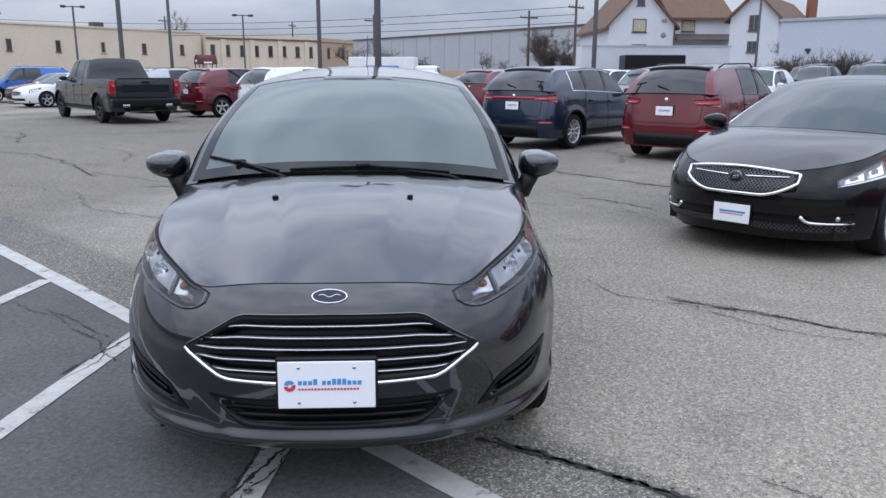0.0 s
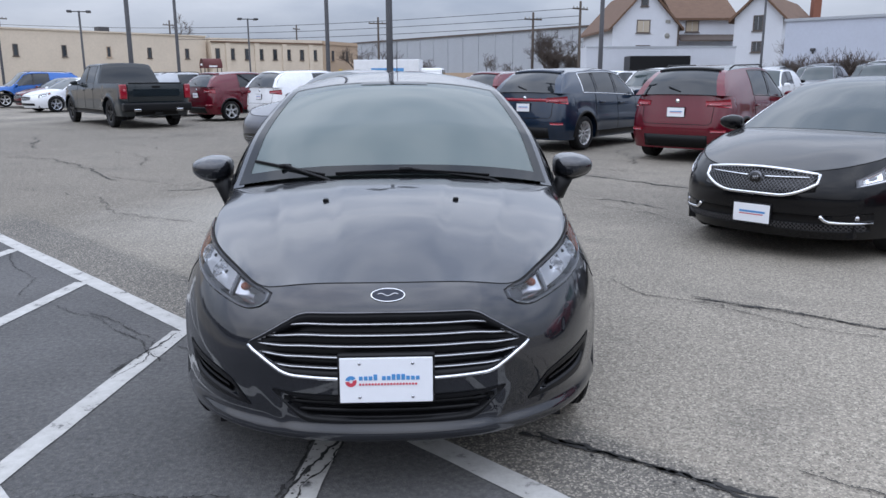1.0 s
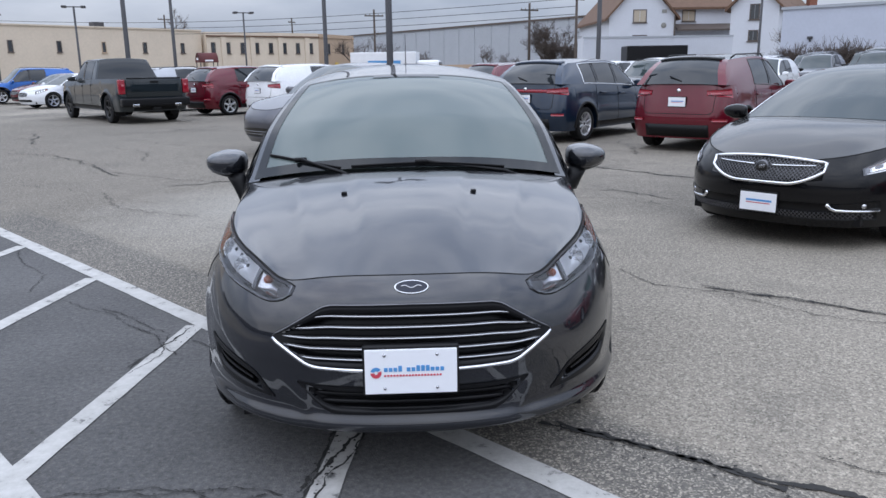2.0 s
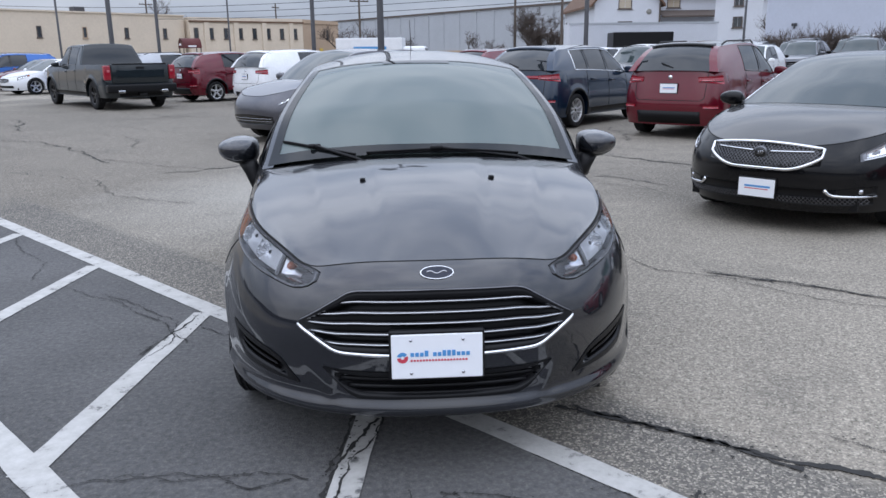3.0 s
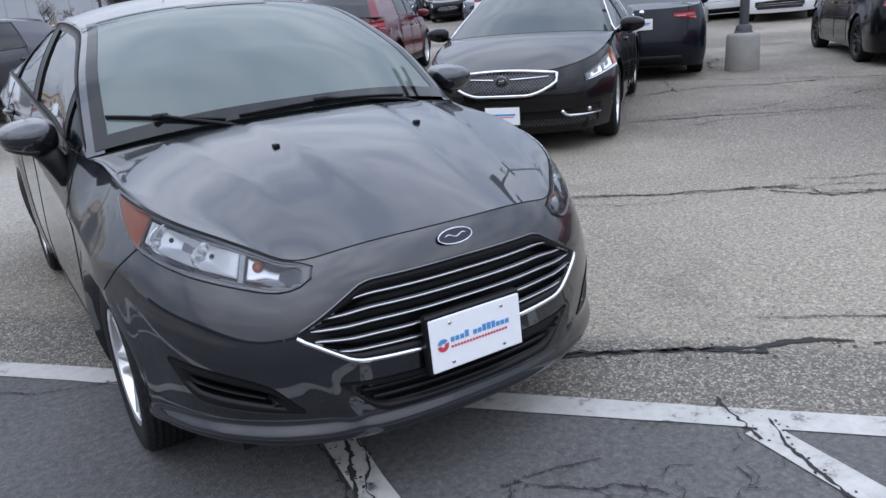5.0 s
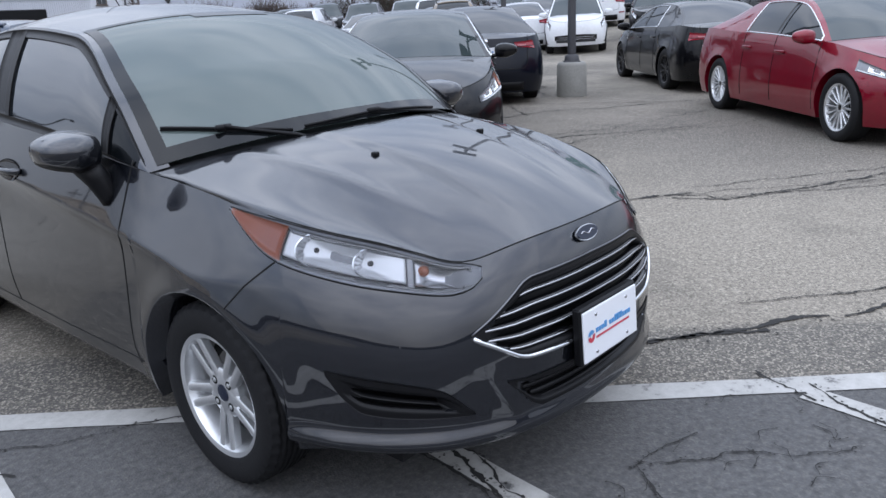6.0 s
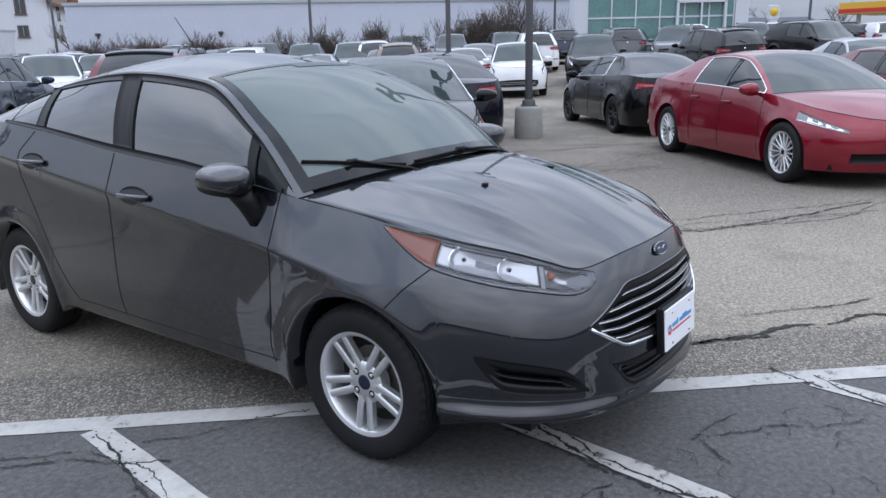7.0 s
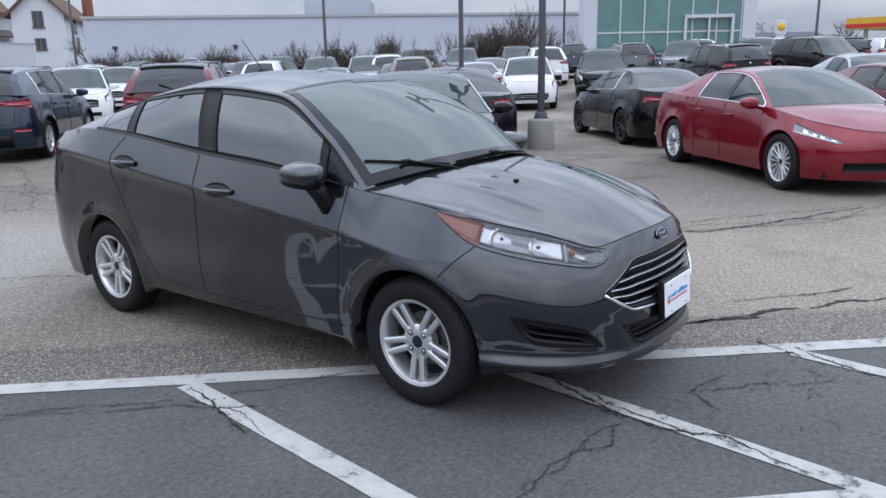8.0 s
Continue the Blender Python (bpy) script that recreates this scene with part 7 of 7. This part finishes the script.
MIDDLE_ROWS = (
    ("suv", "mid grey", 36.0, 5.5, -75), ("sedan", "silver", 18.8, 0.6, -60), ("sedan", "dark red", 12.4, -1.4, -46), ("suv", "white", 36.4, 12.0, 120), ("suv", "black", 41.9, 6.5, 120),
    ("suv", "white", 44.7, 5.0, 120), ("suv", "silver", 42.3, 1.6, -70), ("suv", "white", 9.4, 42.0, -40), ("sedan", "white", 7.4, 36.8, 135), ("suv", "silver", 10.4, 33.2, -35),
    ("pickup", "white", 14.4, 45.0, -60), ("sedan", "mid grey", 16.0, 44.2, 140), ("suv", "white", 15.6, 37.6, 140), ("suv", "white", 18.7, 38.1, -38), ("suv", "mid grey", 20.3, 35.6, -40),
    ("suv", "black", 21.6, 32.5, -40), ("sedan", "white", 1.2, 44.0, 90), ("suv", "black", -3.0, 46.0, 120), ("sedan", "mid grey", 6.0, 47.0, 120), ("suv", "white", -0.7, 34.8, -40),
    ("suv", "mid grey", 1.0, 38.7, 135), ("suv", "white", 8.0, 30.4, -48))
FAR_ROWS = (
    ("sedan", "silver", 10.9, 38.3, 130), ("suv", "black", 8.9, 26.4, -40), ("suv", "white", 12.0, 30.3, 135), ("suv", "mid grey", 19.1, 46.0, -48), ("sedan", "dark red", 19.0, 42.0, 130),
    ("suv", "white", 13.4, 26.2, -40), ("suv", "silver", 23.9, 45.8, 135), ("suv", "mid grey", 23.7, 41.8, -48), ("sedan", "navy", 23.1, 37.9, 130), ("suv", "white", 29.0, 45.7, -40),
    ("suv", "mid grey", 21.2, 48.6, 135), ("suv", "white", 27.0, 40.9, -48), ("sedan", "silver", 26.3, 35.1, 130), ("suv", "black", 25.2, 29.9, -40), ("suv", "white", 25.4, 22.9, 135),
    ("suv", "mid grey", 32.7, 26.6, -48), ("sedan", "mid grey", 25.1, 16.8, 130), ("suv", "mid grey", 40.9, 15.7, -40), ("suv", "black", 26.7, 8.0, 135), ("suv", "mid grey", 43.8, 11.7, -48),
    ("sedan", "navy", 46.2, 8.5, 130), ("suv", "black", 30.0, 3.5, -40))
BUILT = {}
for kind, color, x, y, turn in NEAR_ROWS + MIDDLE_ROWS + FAR_ROWS:
    if (kind, color) in BUILT:
        copy_thing(BUILT[kind, color], at((x, y), turn))
        continue
    if kind == "suv":
        BUILT[kind, color], _ = background_car("suv", suv_spec(4.6, 0.93, 1.70, 2.75, 0.36, 0.92), at((x, y), turn), COLORS[color], color + " suv parked in the rows behind", "suv", rails=(color != "white"), cladding=(color != "silver"), group="cars in the far rows")
    elif kind == "pickup":
        BUILT[kind, color], _ = background_car("pickup_truck", pickup_spec(), at((x, y), turn), COLORS[color], color + " pickup truck parked in the rows behind", "pickup truck", windows=((0.92, 1.68), (1.78, 2.55)), wheel_r=0.42, rim_r=0.25, bed=True, group="cars in the far rows")
    else:
        BUILT[kind, color], _ = background_car("sedan", sedan_spec(4.75, 0.92, 1.46, 2.8, 0.335, 0.93), at((x, y), turn), COLORS[color], color + " sedan parked in the rows behind", "car", group="cars in the far rows")
# a boxy white hatchback with a dark lower grille
background_car("hatchback", dict(suv_spec(4.14, 0.90, 1.62, 2.57, 0.345, 0.82, 1.05), grille=(0.60, 0.36, 0.56), head=(0.55, 0.80, 0.70, 0.84)), at((18.4, 10.7), -58), M_WHITEPAINT, "boxy white hatchback with a wide black lower grille", "car", cladding=True)
# a white box van far off
van = thing("box_van", at((0.8, 58.7), 80), "white box van with a printed side", "van")
part("cargo_box", box(-1.0, 1.0, -0.2, 5.0, 0.75, 2.75, 0.05, 2), M_WHITEPAINT, van, smooth=False)
part("cab", box(-0.95, 0.95, -2.0, -0.25, 0.5, 2.1, 0.25, 3), M_WHITEPAINT, van, sharp=40)
part("windscreen", box(-0.8, 0.8, -2.03, -1.7, 1.35, 1.95, 0.02), M_SCREENGLASS, van, smooth=False)
part("print", joined(box(1.005, 1.01, 1.0, 3.6, 1.8, 2.1), box(-1.01, -1.005, 1.0, 3.6, 1.8, 2.1)), M_BLUEINK, van, smooth=False)
part("chassis", box(-0.8, 0.8, -1.9, 4.9, 0.45, 0.74), M_PLASTIC, van, smooth=False)
for y in (-1.2, 3.6):
    for e in (1, -1):
        wheel(van, (e * 0.85, y, 0.36), e > 0, 0.36, 0.22, 0.22, "five", M_DARKALLOY, False)


# ---- light poles ----
def light_pole(x, y, height, turn, base=True, r=0.068, heads=True, label="dark steel car park light pole with twin lamp heads"):
    p = thing("light_pole", pose(x, y, 0, 0, 0, turn), label, "street lamp", "light poles")
    z0 = 0.0
    if base:
        z0 = 0.55
        b = lathe([(0.0, 0.245), (0.03, 0.25), (0.49, 0.24), (0.53, 0.225), (0.55, 0.20), (0.55, 0.001)], 28, "z")
        part("concrete_base", b, M_CONCRETE, p, "rough round concrete base", sharp=40)
        part("base_plate", box(-0.13, 0.13, -0.13, 0.13, 0.54, 0.57, 0.01), M_STEEL, p, smooth=False)
        part("base_cover", lathe([(0.56, 0.125), (0.65, 0.11), (0.67, 0.08)], 16, "z"), M_STEEL, p)
    part("pole", lathe([(z0, r), (height, r * 0.82), (height + 0.01, 0.001)], 12, "z"), M_STEEL, p)
    if heads:
        part("cross_arm", joined(box(-0.75, 0.75, -0.04, 0.04, height - 0.10, height - 0.02), box(-0.06, 0.06, -0.06, 0.06, height - 0.2, height)), M_STEEL, p, smooth=False)
        for e in (-1, 1):
            part("lamp_head", box(e * 0.75 - 0.20, e * 0.75 + 0.20, -0.42, 0.42, height - 0.14, height + 0.03, 0.03), M_STEEL, p, smooth=False)
    return p


light_pole(9.12, 5.0, 7.0, 40)
for x, y, h, tn, r, hd in ((-23.2, 42.6, 7.5, 10, 0.08, True), (-28.0, 65.8, 7.0, 20, 0.10, True), (-11.2, 29.1, 7.5, 30, 0.10, True), (-13.1, 42.2, 7.5, 30, 0.10, True), (-15.3, 73.3, 6.9, 20, 0.09, True), (-2.7, 23.8, 7.5, 40, 0.075, True), (-0.3, 12.2, 7.5, 40, 0.068, True),
                           (8.1, 29.4, 7.5, 40, 0.10, True), (22.5, 45.9, 7.5, 40, 0.08, True), (25.2, 26.6, 7.5, 40, 0.08, True), (17.9, 13.0, 7.2, 40, 0.085, True), (45.0, 23.6, 7.5, 40, 0.09, False), (61.8, 11.1, 8.5, 30, 0.11, False)):
    light_pole(x, y, h, tn, h > 7.1 and math.hypot(x, y) < 45, r, hd)


def utility_pole(x, y, h, turn):
    p = thing("utility_pole", pose(x, y, 0, 0, 0, turn), "weathered wooden utility pole with a cross arm", "utility pole", "utility poles")
    part("pole", lathe([(0, 0.16), (h, 0.11), (h + 0.01, 0.001)], 10, "z"), M_BARK, p)
    part("cross_arm", box(-1.1, 1.1, -0.06, 0.06, h - 0.75, h - 0.62), M_BARK, p, smooth=False)
    for e in (-1.0, -0.5, 0.5, 1.0):
        part("insulator", moved(lathe([(0, 0.05), (0.1, 0.06), (0.16, 0.03), (0.17, 0.001)], 8, "z"), Matrix.Translation((e, 0, h - 0.62))), M_CONCRETE, p)
    return p


UP = ((-3.4, 86.9, 8.0), (12.6, 76.3, 7.7), (16.0, 70.0, 8.2), (-36.0, 118.0, 9.8), (-52.0, 100.0, 9.5), (-18.0, 125.0, 9.6))
for i, (x, y, h) in enumerate(UP):
    utility_pole(x, y, h, 20 + 10 * i)
for k in range(3):
    a, b = Vector((-60, 104, 8.6 - 0.6 * k)), Vector((16, 70, 7.6 - 0.7 * k))
    pts = [a.lerp(b, i / 24) - Vector((0, 0, 1.2 * math.sin(math.pi * i / 24))) for i in range(25)]
    tagged(part("overhead_cable", tube(pts, 0.025, 4), M_PLASTIC), "thin black overhead cable between utility poles", "cable", "overhead cables")


# ---- bare trees and shrubs ----
def branch_mesh(rng, start, way, length, radius, depth, wood, twigs, spread=0.55, gravity=0.0):
    pts = [Vector(start)]
    d = Vector(way).normalized()
    n = 4
    for i in range(n):
        d = (d + Vector((rng.uniform(-1, 1), rng.uniform(-1, 1), rng.uniform(-0.6, 1) + gravity)) * 0.16).normalized()
        pts.append(pts[-1] + d * length / n)
    (wood if depth > 2 else twigs).append(tube(pts, max(radius, 0.011), 6 if depth > 3 else 3, taper=max(radius * 0.55, 0.008)))
    if depth == 0:
        return
    for k in range(rng.randint(3, 4) if depth > 2 else rng.randint(4, 6)):
        t = rng.uniform(0.35, 1.0)
        i = min(n - 1, int(t * n))
        p = pts[i].lerp(pts[i + 1], t * n - i)
        side = Vector((rng.uniform(-1, 1), rng.uniform(-1, 1), rng.uniform(-0.2, 0.9)))
        branch_mesh(rng, p, d * (1 - spread) + side.normalized() * spread, length * rng.uniform(0.55, 0.78), radius * rng.uniform(0.42, 0.6), depth - 1, wood, twigs, spread, gravity)


def bare_tree(x, y, h, seed, depth=5, spread=0.55, label="bare winter tree with a fine twiggy crown", sink=0.05):
    rng = random.Random(seed)
    t = thing("bare_tree", pose(x, y, 0), label, "tree", "bare trees")
    wood, twigs = [], []
    branch_mesh(rng, (0, 0, -sink), (0, 0, 1), h * 0.36, h * 0.022, depth, wood, twigs, spread)
    part("trunk", joined(*wood), M_BARK, t)
    tagged(part("crown", joined(*twigs), M_TWIG, t), kind="stuff")
    return t


bare_tree(15.4, 74.0, 10.4, 4, 6, 0.66, sink=1.9)
bare_tree(16.4, 74.8, 9.4, 31, 6, 0.66, sink=1.9)
bare_tree(-33.0, 112.0, 12.5, 6, 5, 0.62)
for x, y, h, sd in ((-6.5, 100.0, 9.0, 11), (-3.0, 104.0, 8.0, 12), (2.7, 92.0, 5.5, 13), (9.6, 92.0, 6.0, 14), (13.0, 98.0, 5.0, 15), (-20.0, 128.0, 9.0, 16), (38.0, 70.0, 9.0, 17), (52.0, 46.0, 8.0, 18), (46.0, 58.0, 8.0, 19), (95.0, 22.0, 9.0, 20), (100.0, 16.0, 10.0, 21), (70.0, 24.0, 5.0, 22)):
    bare_tree(x, y, h, sd, 4, 0.62)


def shrub(x, y, h, w, seed, green=0.0):
    rng = random.Random(seed)
    s = thing("shrub", pose(x, y, 0), "leafless brown shrub with upright pruned stems" if green < 0.5 else "sparse dark green shrub with woody stems", "shrub", "shrubs by the white wall")
    wood, twigs, leaves = [], [], []
    for k in range(14):
        a = rng.uniform(0, 2 * math.pi)
        p = (rng.uniform(-w, w) * 0.5, rng.uniform(-0.5, 0.5), -0.03)
        branch_mesh(rng, p, (math.cos(a) * 0.45, math.sin(a) * 0.45, 1), h * rng.uniform(0.35, 0.55), 0.04, 3, wood, twigs, 0.5, 0.5)
    part("stem", joined(*wood), M_BARK, s)
    tagged(part("twig_growth", joined(*twigs), M_TWIG, s), kind="stuff")
    if green > 0:
        lv, lf = [], []
        for k in range(int(2600 * green)):
            c = Vector((rng.gauss(0, 0.17) * w, rng.gauss(0, 0.30), h * rng.uniform(0.15, 0.88)))
            u = Vector((rng.uniform(-1, 1), rng.uniform(-1, 1), rng.uniform(-1, 1))).normalized() * 0.055
            v = u.cross(Vector((rng.uniform(-1, 1), rng.uniform(-1, 1), rng.uniform(-1, 1)))).normalized() * 0.022
            i = len(lv)
            lv += [tuple(c - u), tuple(c + v), tuple(c + u), tuple(c - v)]
            lf.append((i, i + 1, i + 2, i + 3))
        tagged(part("foliage", (lv, lf), M_GREENLEAF, s), kind="stuff")
    return s


rs = random.Random(3)
for i in range(9):
    t = i / 8
    shrub(lerp(26.0, 29.2, t) - 0.5, lerp(49.5, 37.0, t), rs.uniform(2.2, 3.3), 2.2, 40 + i, 0.0)
for x, y, h, g in ((29.7, 33.8, 2.7, 0.3), (30.6, 31.2, 3.0, 0.8), (32.4, 28.6, 3.2, 0.8), (33.6, 26.6, 2.8, 0.7), (35.5, 24.4, 3.8, 0.5), (36.4, 23.2, 4.2, 0.2), (37.2, 22.2, 4.3, 0.1), (38.3, 20.8, 3.4, 0.0)):
    shrub(x, y, h, 2.0, int(x * 10), g)
rg = random.Random(8)
for gx, gy in ((32.9, 24.9), (33.8, 23.9), (34.4, 23.0), (29.0, 38.5), (28.4, 41.0), (27.9, 43.5), (27.3, 46.0), (29.6, 35.5)):
    gv, gf = [], []
    for k in range(700):
        bx, by, hh = rg.gauss(0, 0.55), rg.gauss(0, 0.4), rg.uniform(0.7, 1.7)
        tx, ty = bx + rg.gauss(0, 0.28), by + rg.gauss(0, 0.28)
        i = len(gv)
        gv += [(bx - 0.012, by, 0), (bx + 0.012, by, 0), (lerp(bx, tx, 0.6) + 0.01, lerp(by, ty, 0.6), hh * 0.7), (tx, ty, hh)]
        gf += [(i, i + 1, i + 2), (i, i + 2, i + 3)]
    g = tagged(part("ornamental_grass", (gv, gf), M_DRYGRASS), "clump of dry russet ornamental grass", "grass", "dry grass clumps", "stuff")
    g.location = (gx, gy, 0)


# ---- cracks in the asphalt ----
crack([(1.57, 2.11), (1.68, 1.69), (2.02, 1.46), (2.41, 1.25), (2.85, 0.90)], 0.011, 0.05, 0.0)
crack([(1.86, 1.54), (2.20, 1.26), (2.41, 0.96), (2.75, 0.73)], 0.008, 0.05, 3.7)
crack([(0.52, -0.34), (0.77, -0.53), (0.96, -0.63), (1.21, -0.83), (1.32, -0.92)], 0.034, 0.05, 7.4)
crack([(0.61, -0.35), (0.89, -0.57), (1.23, -0.82), (1.65, -1.12)], 0.036, 0.05, 11.1)
crack([(1.98, 1.62), (2.45, 1.29), (2.97, 0.81), (3.57, 0.40)], 0.013, 0.05, 14.8)
crack([(-2.30, 1.61), (-1.87, 1.34), (-1.46, 0.94), (-1.25, 0.57)], 0.008, 0.05, 18.5)
crack([(-3.36, 3.24), (-3.02, 2.63), (-2.78, 2.36), (-2.64, 1.90)], 0.008, 0.05, 22.2)
crack([(-0.33, -0.33), (-0.37, -0.66), (-0.39, -0.82)], 0.018, 0.05, 25.9)
crack([(-1.33, -0.82), (-1.13, -0.76), (-0.92, -0.80), (-0.68, -0.80), (-0.48, -0.87)], 0.008, 0.05, 29.6)
crack([(-1.98, 1.49), (-1.83, 1.40), (-1.66, 1.20), (-1.46, 0.97)], 0.008, 0.05, 33.3)
crack([(-1.36, 0.91), (-1.35, 0.58), (-1.44, 0.32)], 0.008, 0.05, 37.0)
crack([(-1.26, 0.81), (-1.08, 0.70), (-0.88, 0.59), (-0.63, 0.46)], 0.008, 0.05, 40.7)
crack([(-1.20, -0.80), (-0.97, -0.78), (-0.81, -0.78), (-0.64, -0.86), (-0.51, -0.82)], 0.009, 0.05, 44.4)
crack([(0.06, -0.98), (0.18, -1.13), (0.38, -1.33), (0.56, -1.50)], 0.008, 0.05, 48.1)
crack([(3.47, 0.26), (3.95, -0.13), (4.79, -0.74), (5.91, -1.03)], 0.008, 0.05, 55.5)
crack([(6.23, 2.04), (7.25, 1.72), (8.69, 1.11)], 0.008, 0.05, 59.2)
crack([(1.36, 9.08), (1.14, 7.66), (1.83, 8.30)], 0.008, 0.05, 62.9)
crack([(-0.90, 3.95), (-0.67, 3.74), (-0.48, 3.51)], 0.008, 0.05, 66.6)
crack([(-8.43, 12.79), (-6.14, 10.44), (-4.88, 9.45)], 0.008, 0.05, 70.3)
crack([(2.14, 6.66), (2.55, 5.66), (2.78, 4.51)], 0.008, 0.05, 74.0)
crack([(2.86, 8.06), (3.47, 7.52), (3.74, 7.12)], 0.008, 0.05, 77.7)
crack([(-0.34, -1.16), (-0.40, -1.36)], 0.008, 0.05, 81.4)
crack([(-0.23, -0.32), (-0.31, -0.72), (-0.38, -1.06), (-0.32, -1.27)], 0.013, 0.05, 85.1)
crack([(0.88, -1.02), (0.83, -1.15), (0.79, -1.30)], 0.018, 0.05, 88.8)
crack([(1.65, -1.12), (2.2, -1.5), (3.4, -2.4)], 0.030, 0.06, 71.0)
crack([(3.57, 0.40), (4.4, -0.3), (5.4, -1.2)], 0.010, 0.07, 77.0)
crack([(3.73, 0.49), (4.12, 0.24), (4.78, -0.23), (5.30, -0.59), (5.73, -0.82)], 0.014, 0.06, 101.0)
crack([(3.42, 0.49), (3.57, 0.34), (3.49, 0.20), (3.73, -0.02), (4.08, -0.28), (4.43, -0.55), (4.66, -0.75), (4.96, -0.86)], 0.018, 0.06, 103.0)
crack([(2.43, 11.49), (2.45, 10.74), (2.95, 10.57), (3.99, 9.9), (5.2, 9.3)], 0.022, 0.12, 105.0)
crack([(0.2, 7.2), (0.44, 6.99), (0.74, 6.84), (0.92, 6.23), (1.5, 5.5)], 0.018, 0.10, 107.0)
crack([(1.36, 9.08), (1.55, 7.83), (2.2, 6.9)], 0.016, 0.12, 109.0)
crack([(2.45, 10.74), (1.8, 9.2), (0.74, 6.84)], 0.013, 0.15, 111.0)
crack([(3.29, 12.27), (3.99, 11.56), (4.70, 10.81)], 0.020, 0.10, 113.0)
crack([(2.3, 8.6), (3.1, 8.9), (3.9, 8.2), (4.9, 7.9)], 0.014, 0.14, 115.0)
crack([(1.5, 5.5), (2.3, 5.2), (2.9, 4.6)], 0.014, 0.10, 117.0)
crack([(5.2, 3.1), (6.3, 2.6), (7.6, 2.4), (9.0, 1.9)], 0.018, 0.12, 119.0)
crack([(4.9, 2.6), (5.9, 2.2), (6.9, 1.5), (7.8, 1.3)], 0.016, 0.12, 121.0)
crack([(9.5, 6.6), (10.6, 5.0), (11.8, 3.6)], 0.020, 0.15, 123.0)
crack([(-6.0, 14.0), (-4.4, 12.4), (-3.2, 12.0), (-1.9, 13.0)], 0.022, 0.18, 125.0)
crack([(-9.0, 17.0), (-6.4, 16.2), (-4.0, 17.4), (-2.0, 16.4)], 0.024, 0.2, 127.0)
crack([(-5.2, 7.2), (-3.9, 6.4), (-3.2, 5.2), (-2.2, 4.6)], 0.014, 0.12, 129.0)


# long open joints between the old paving lanes
crack([(1.99, 1.56), (2.44, 1.28), (2.83, 0.91), (3.15, 0.75), (3.60, 0.42)], 0.030, 0.04, 131.0, 0.8)
crack([(3.33, 0.48), (3.51, 0.14), (3.95, -0.12), (4.69, -0.47), (5.61, -0.84)], 0.030, 0.05, 133.0, 0.7)
crack([(1.55, -0.69), (1.80, -0.93), (2.05, -1.16), (2.31, -1.30)], 0.016, 0.05, 135.0, 0.6)
crack([(4.80, 3.12), (5.45, 2.75), (5.98, 2.31), (6.9, 1.7)], 0.034, 0.06, 137.0, 0.6)
crack([(6.14, 4.49), (7.04, 4.28), (7.49, 4.04), (7.78, 3.75), (8.6, 3.2)], 0.040, 0.08, 139.0, 0.6)
crack([(2.42, 8.46), (3.02, 7.70), (3.59, 6.91), (4.3, 6.1)], 0.055, 0.10, 141.0, 0.6)
crack([(2.20, 5.92), (2.62, 5.66), (2.95, 5.02)], 0.026, 0.08, 143.0, 0.6)
crack([(-7.59, 11.58), (-6.54, 11.13), (-5.54, 9.93), (-4.25, 8.00)], 0.036, 0.12, 145.0, 0.6)

# a loose net of cracks over the old asphalt, in two main directions
rc = random.Random(21)
for i in range(46):
    cx, cy = rc.uniform(-11.0, 13.0), rc.uniform(2.6, 21.0)
    if cx > 5.0 and cy < 2.0 or math.hypot(cx, cy - 1.3) < 2.6:
        continue
    a = (-0.83 if rc.random() < 0.62 else 0.74) + rc.gauss(0, 0.22)
    pts, ln = [(cx, cy)], rc.uniform(0.5, 1.1)
    for k in range(rc.randint(2, 5)):
        a += rc.gauss(0, 0.28)
        pts.append((pts[-1][0] + ln * math.cos(a), pts[-1][1] + ln * math.sin(a)))
    crack(pts, rc.uniform(0.018, 0.042), 0.12, 200.0 + i)

# crumbled edges beside the painted lines
for pts, w, sd in (([(-0.24, -0.40), (-0.33, -0.62), (-0.40, -0.82), (-0.42, -0.98)], 0.030, 301.0), ([(-0.42, -0.98), (-0.40, -1.12), (-0.36, -1.16)], 0.016, 302.0), ([(0.90, -1.22), (0.80, -1.36), (0.73, -1.60), (0.70, -1.85)], 0.018, 303.0),
                   ([(-1.30, 1.02), (-1.38, 0.75), (-1.46, 0.40)], 0.018, 304.0), ([(-0.33, -1.20), (-0.42, -1.45), (-0.46, -1.62)], 0.010, 305.0), ([(0.3, -1.05), (0.02, -0.98), (-0.12, -1.15)], 0.008, 306.0)):
    crack(pts, w, 0.035, sd, 0.9)
rc = random.Random(77)
for i in range(26):
    x, y = rc.uniform(-0.2, 0.75), rc.uniform(-1.9, -1.0)
    a = rc.uniform(0, 3.1)
    crack([(x, y), (x + 0.06 * math.cos(a), y + 0.06 * math.sin(a)), (x + 0.12 * math.cos(a + 0.5), y + 0.12 * math.sin(a + 0.5))], 0.0045, 0.03, 320.0 + i, 0.2)
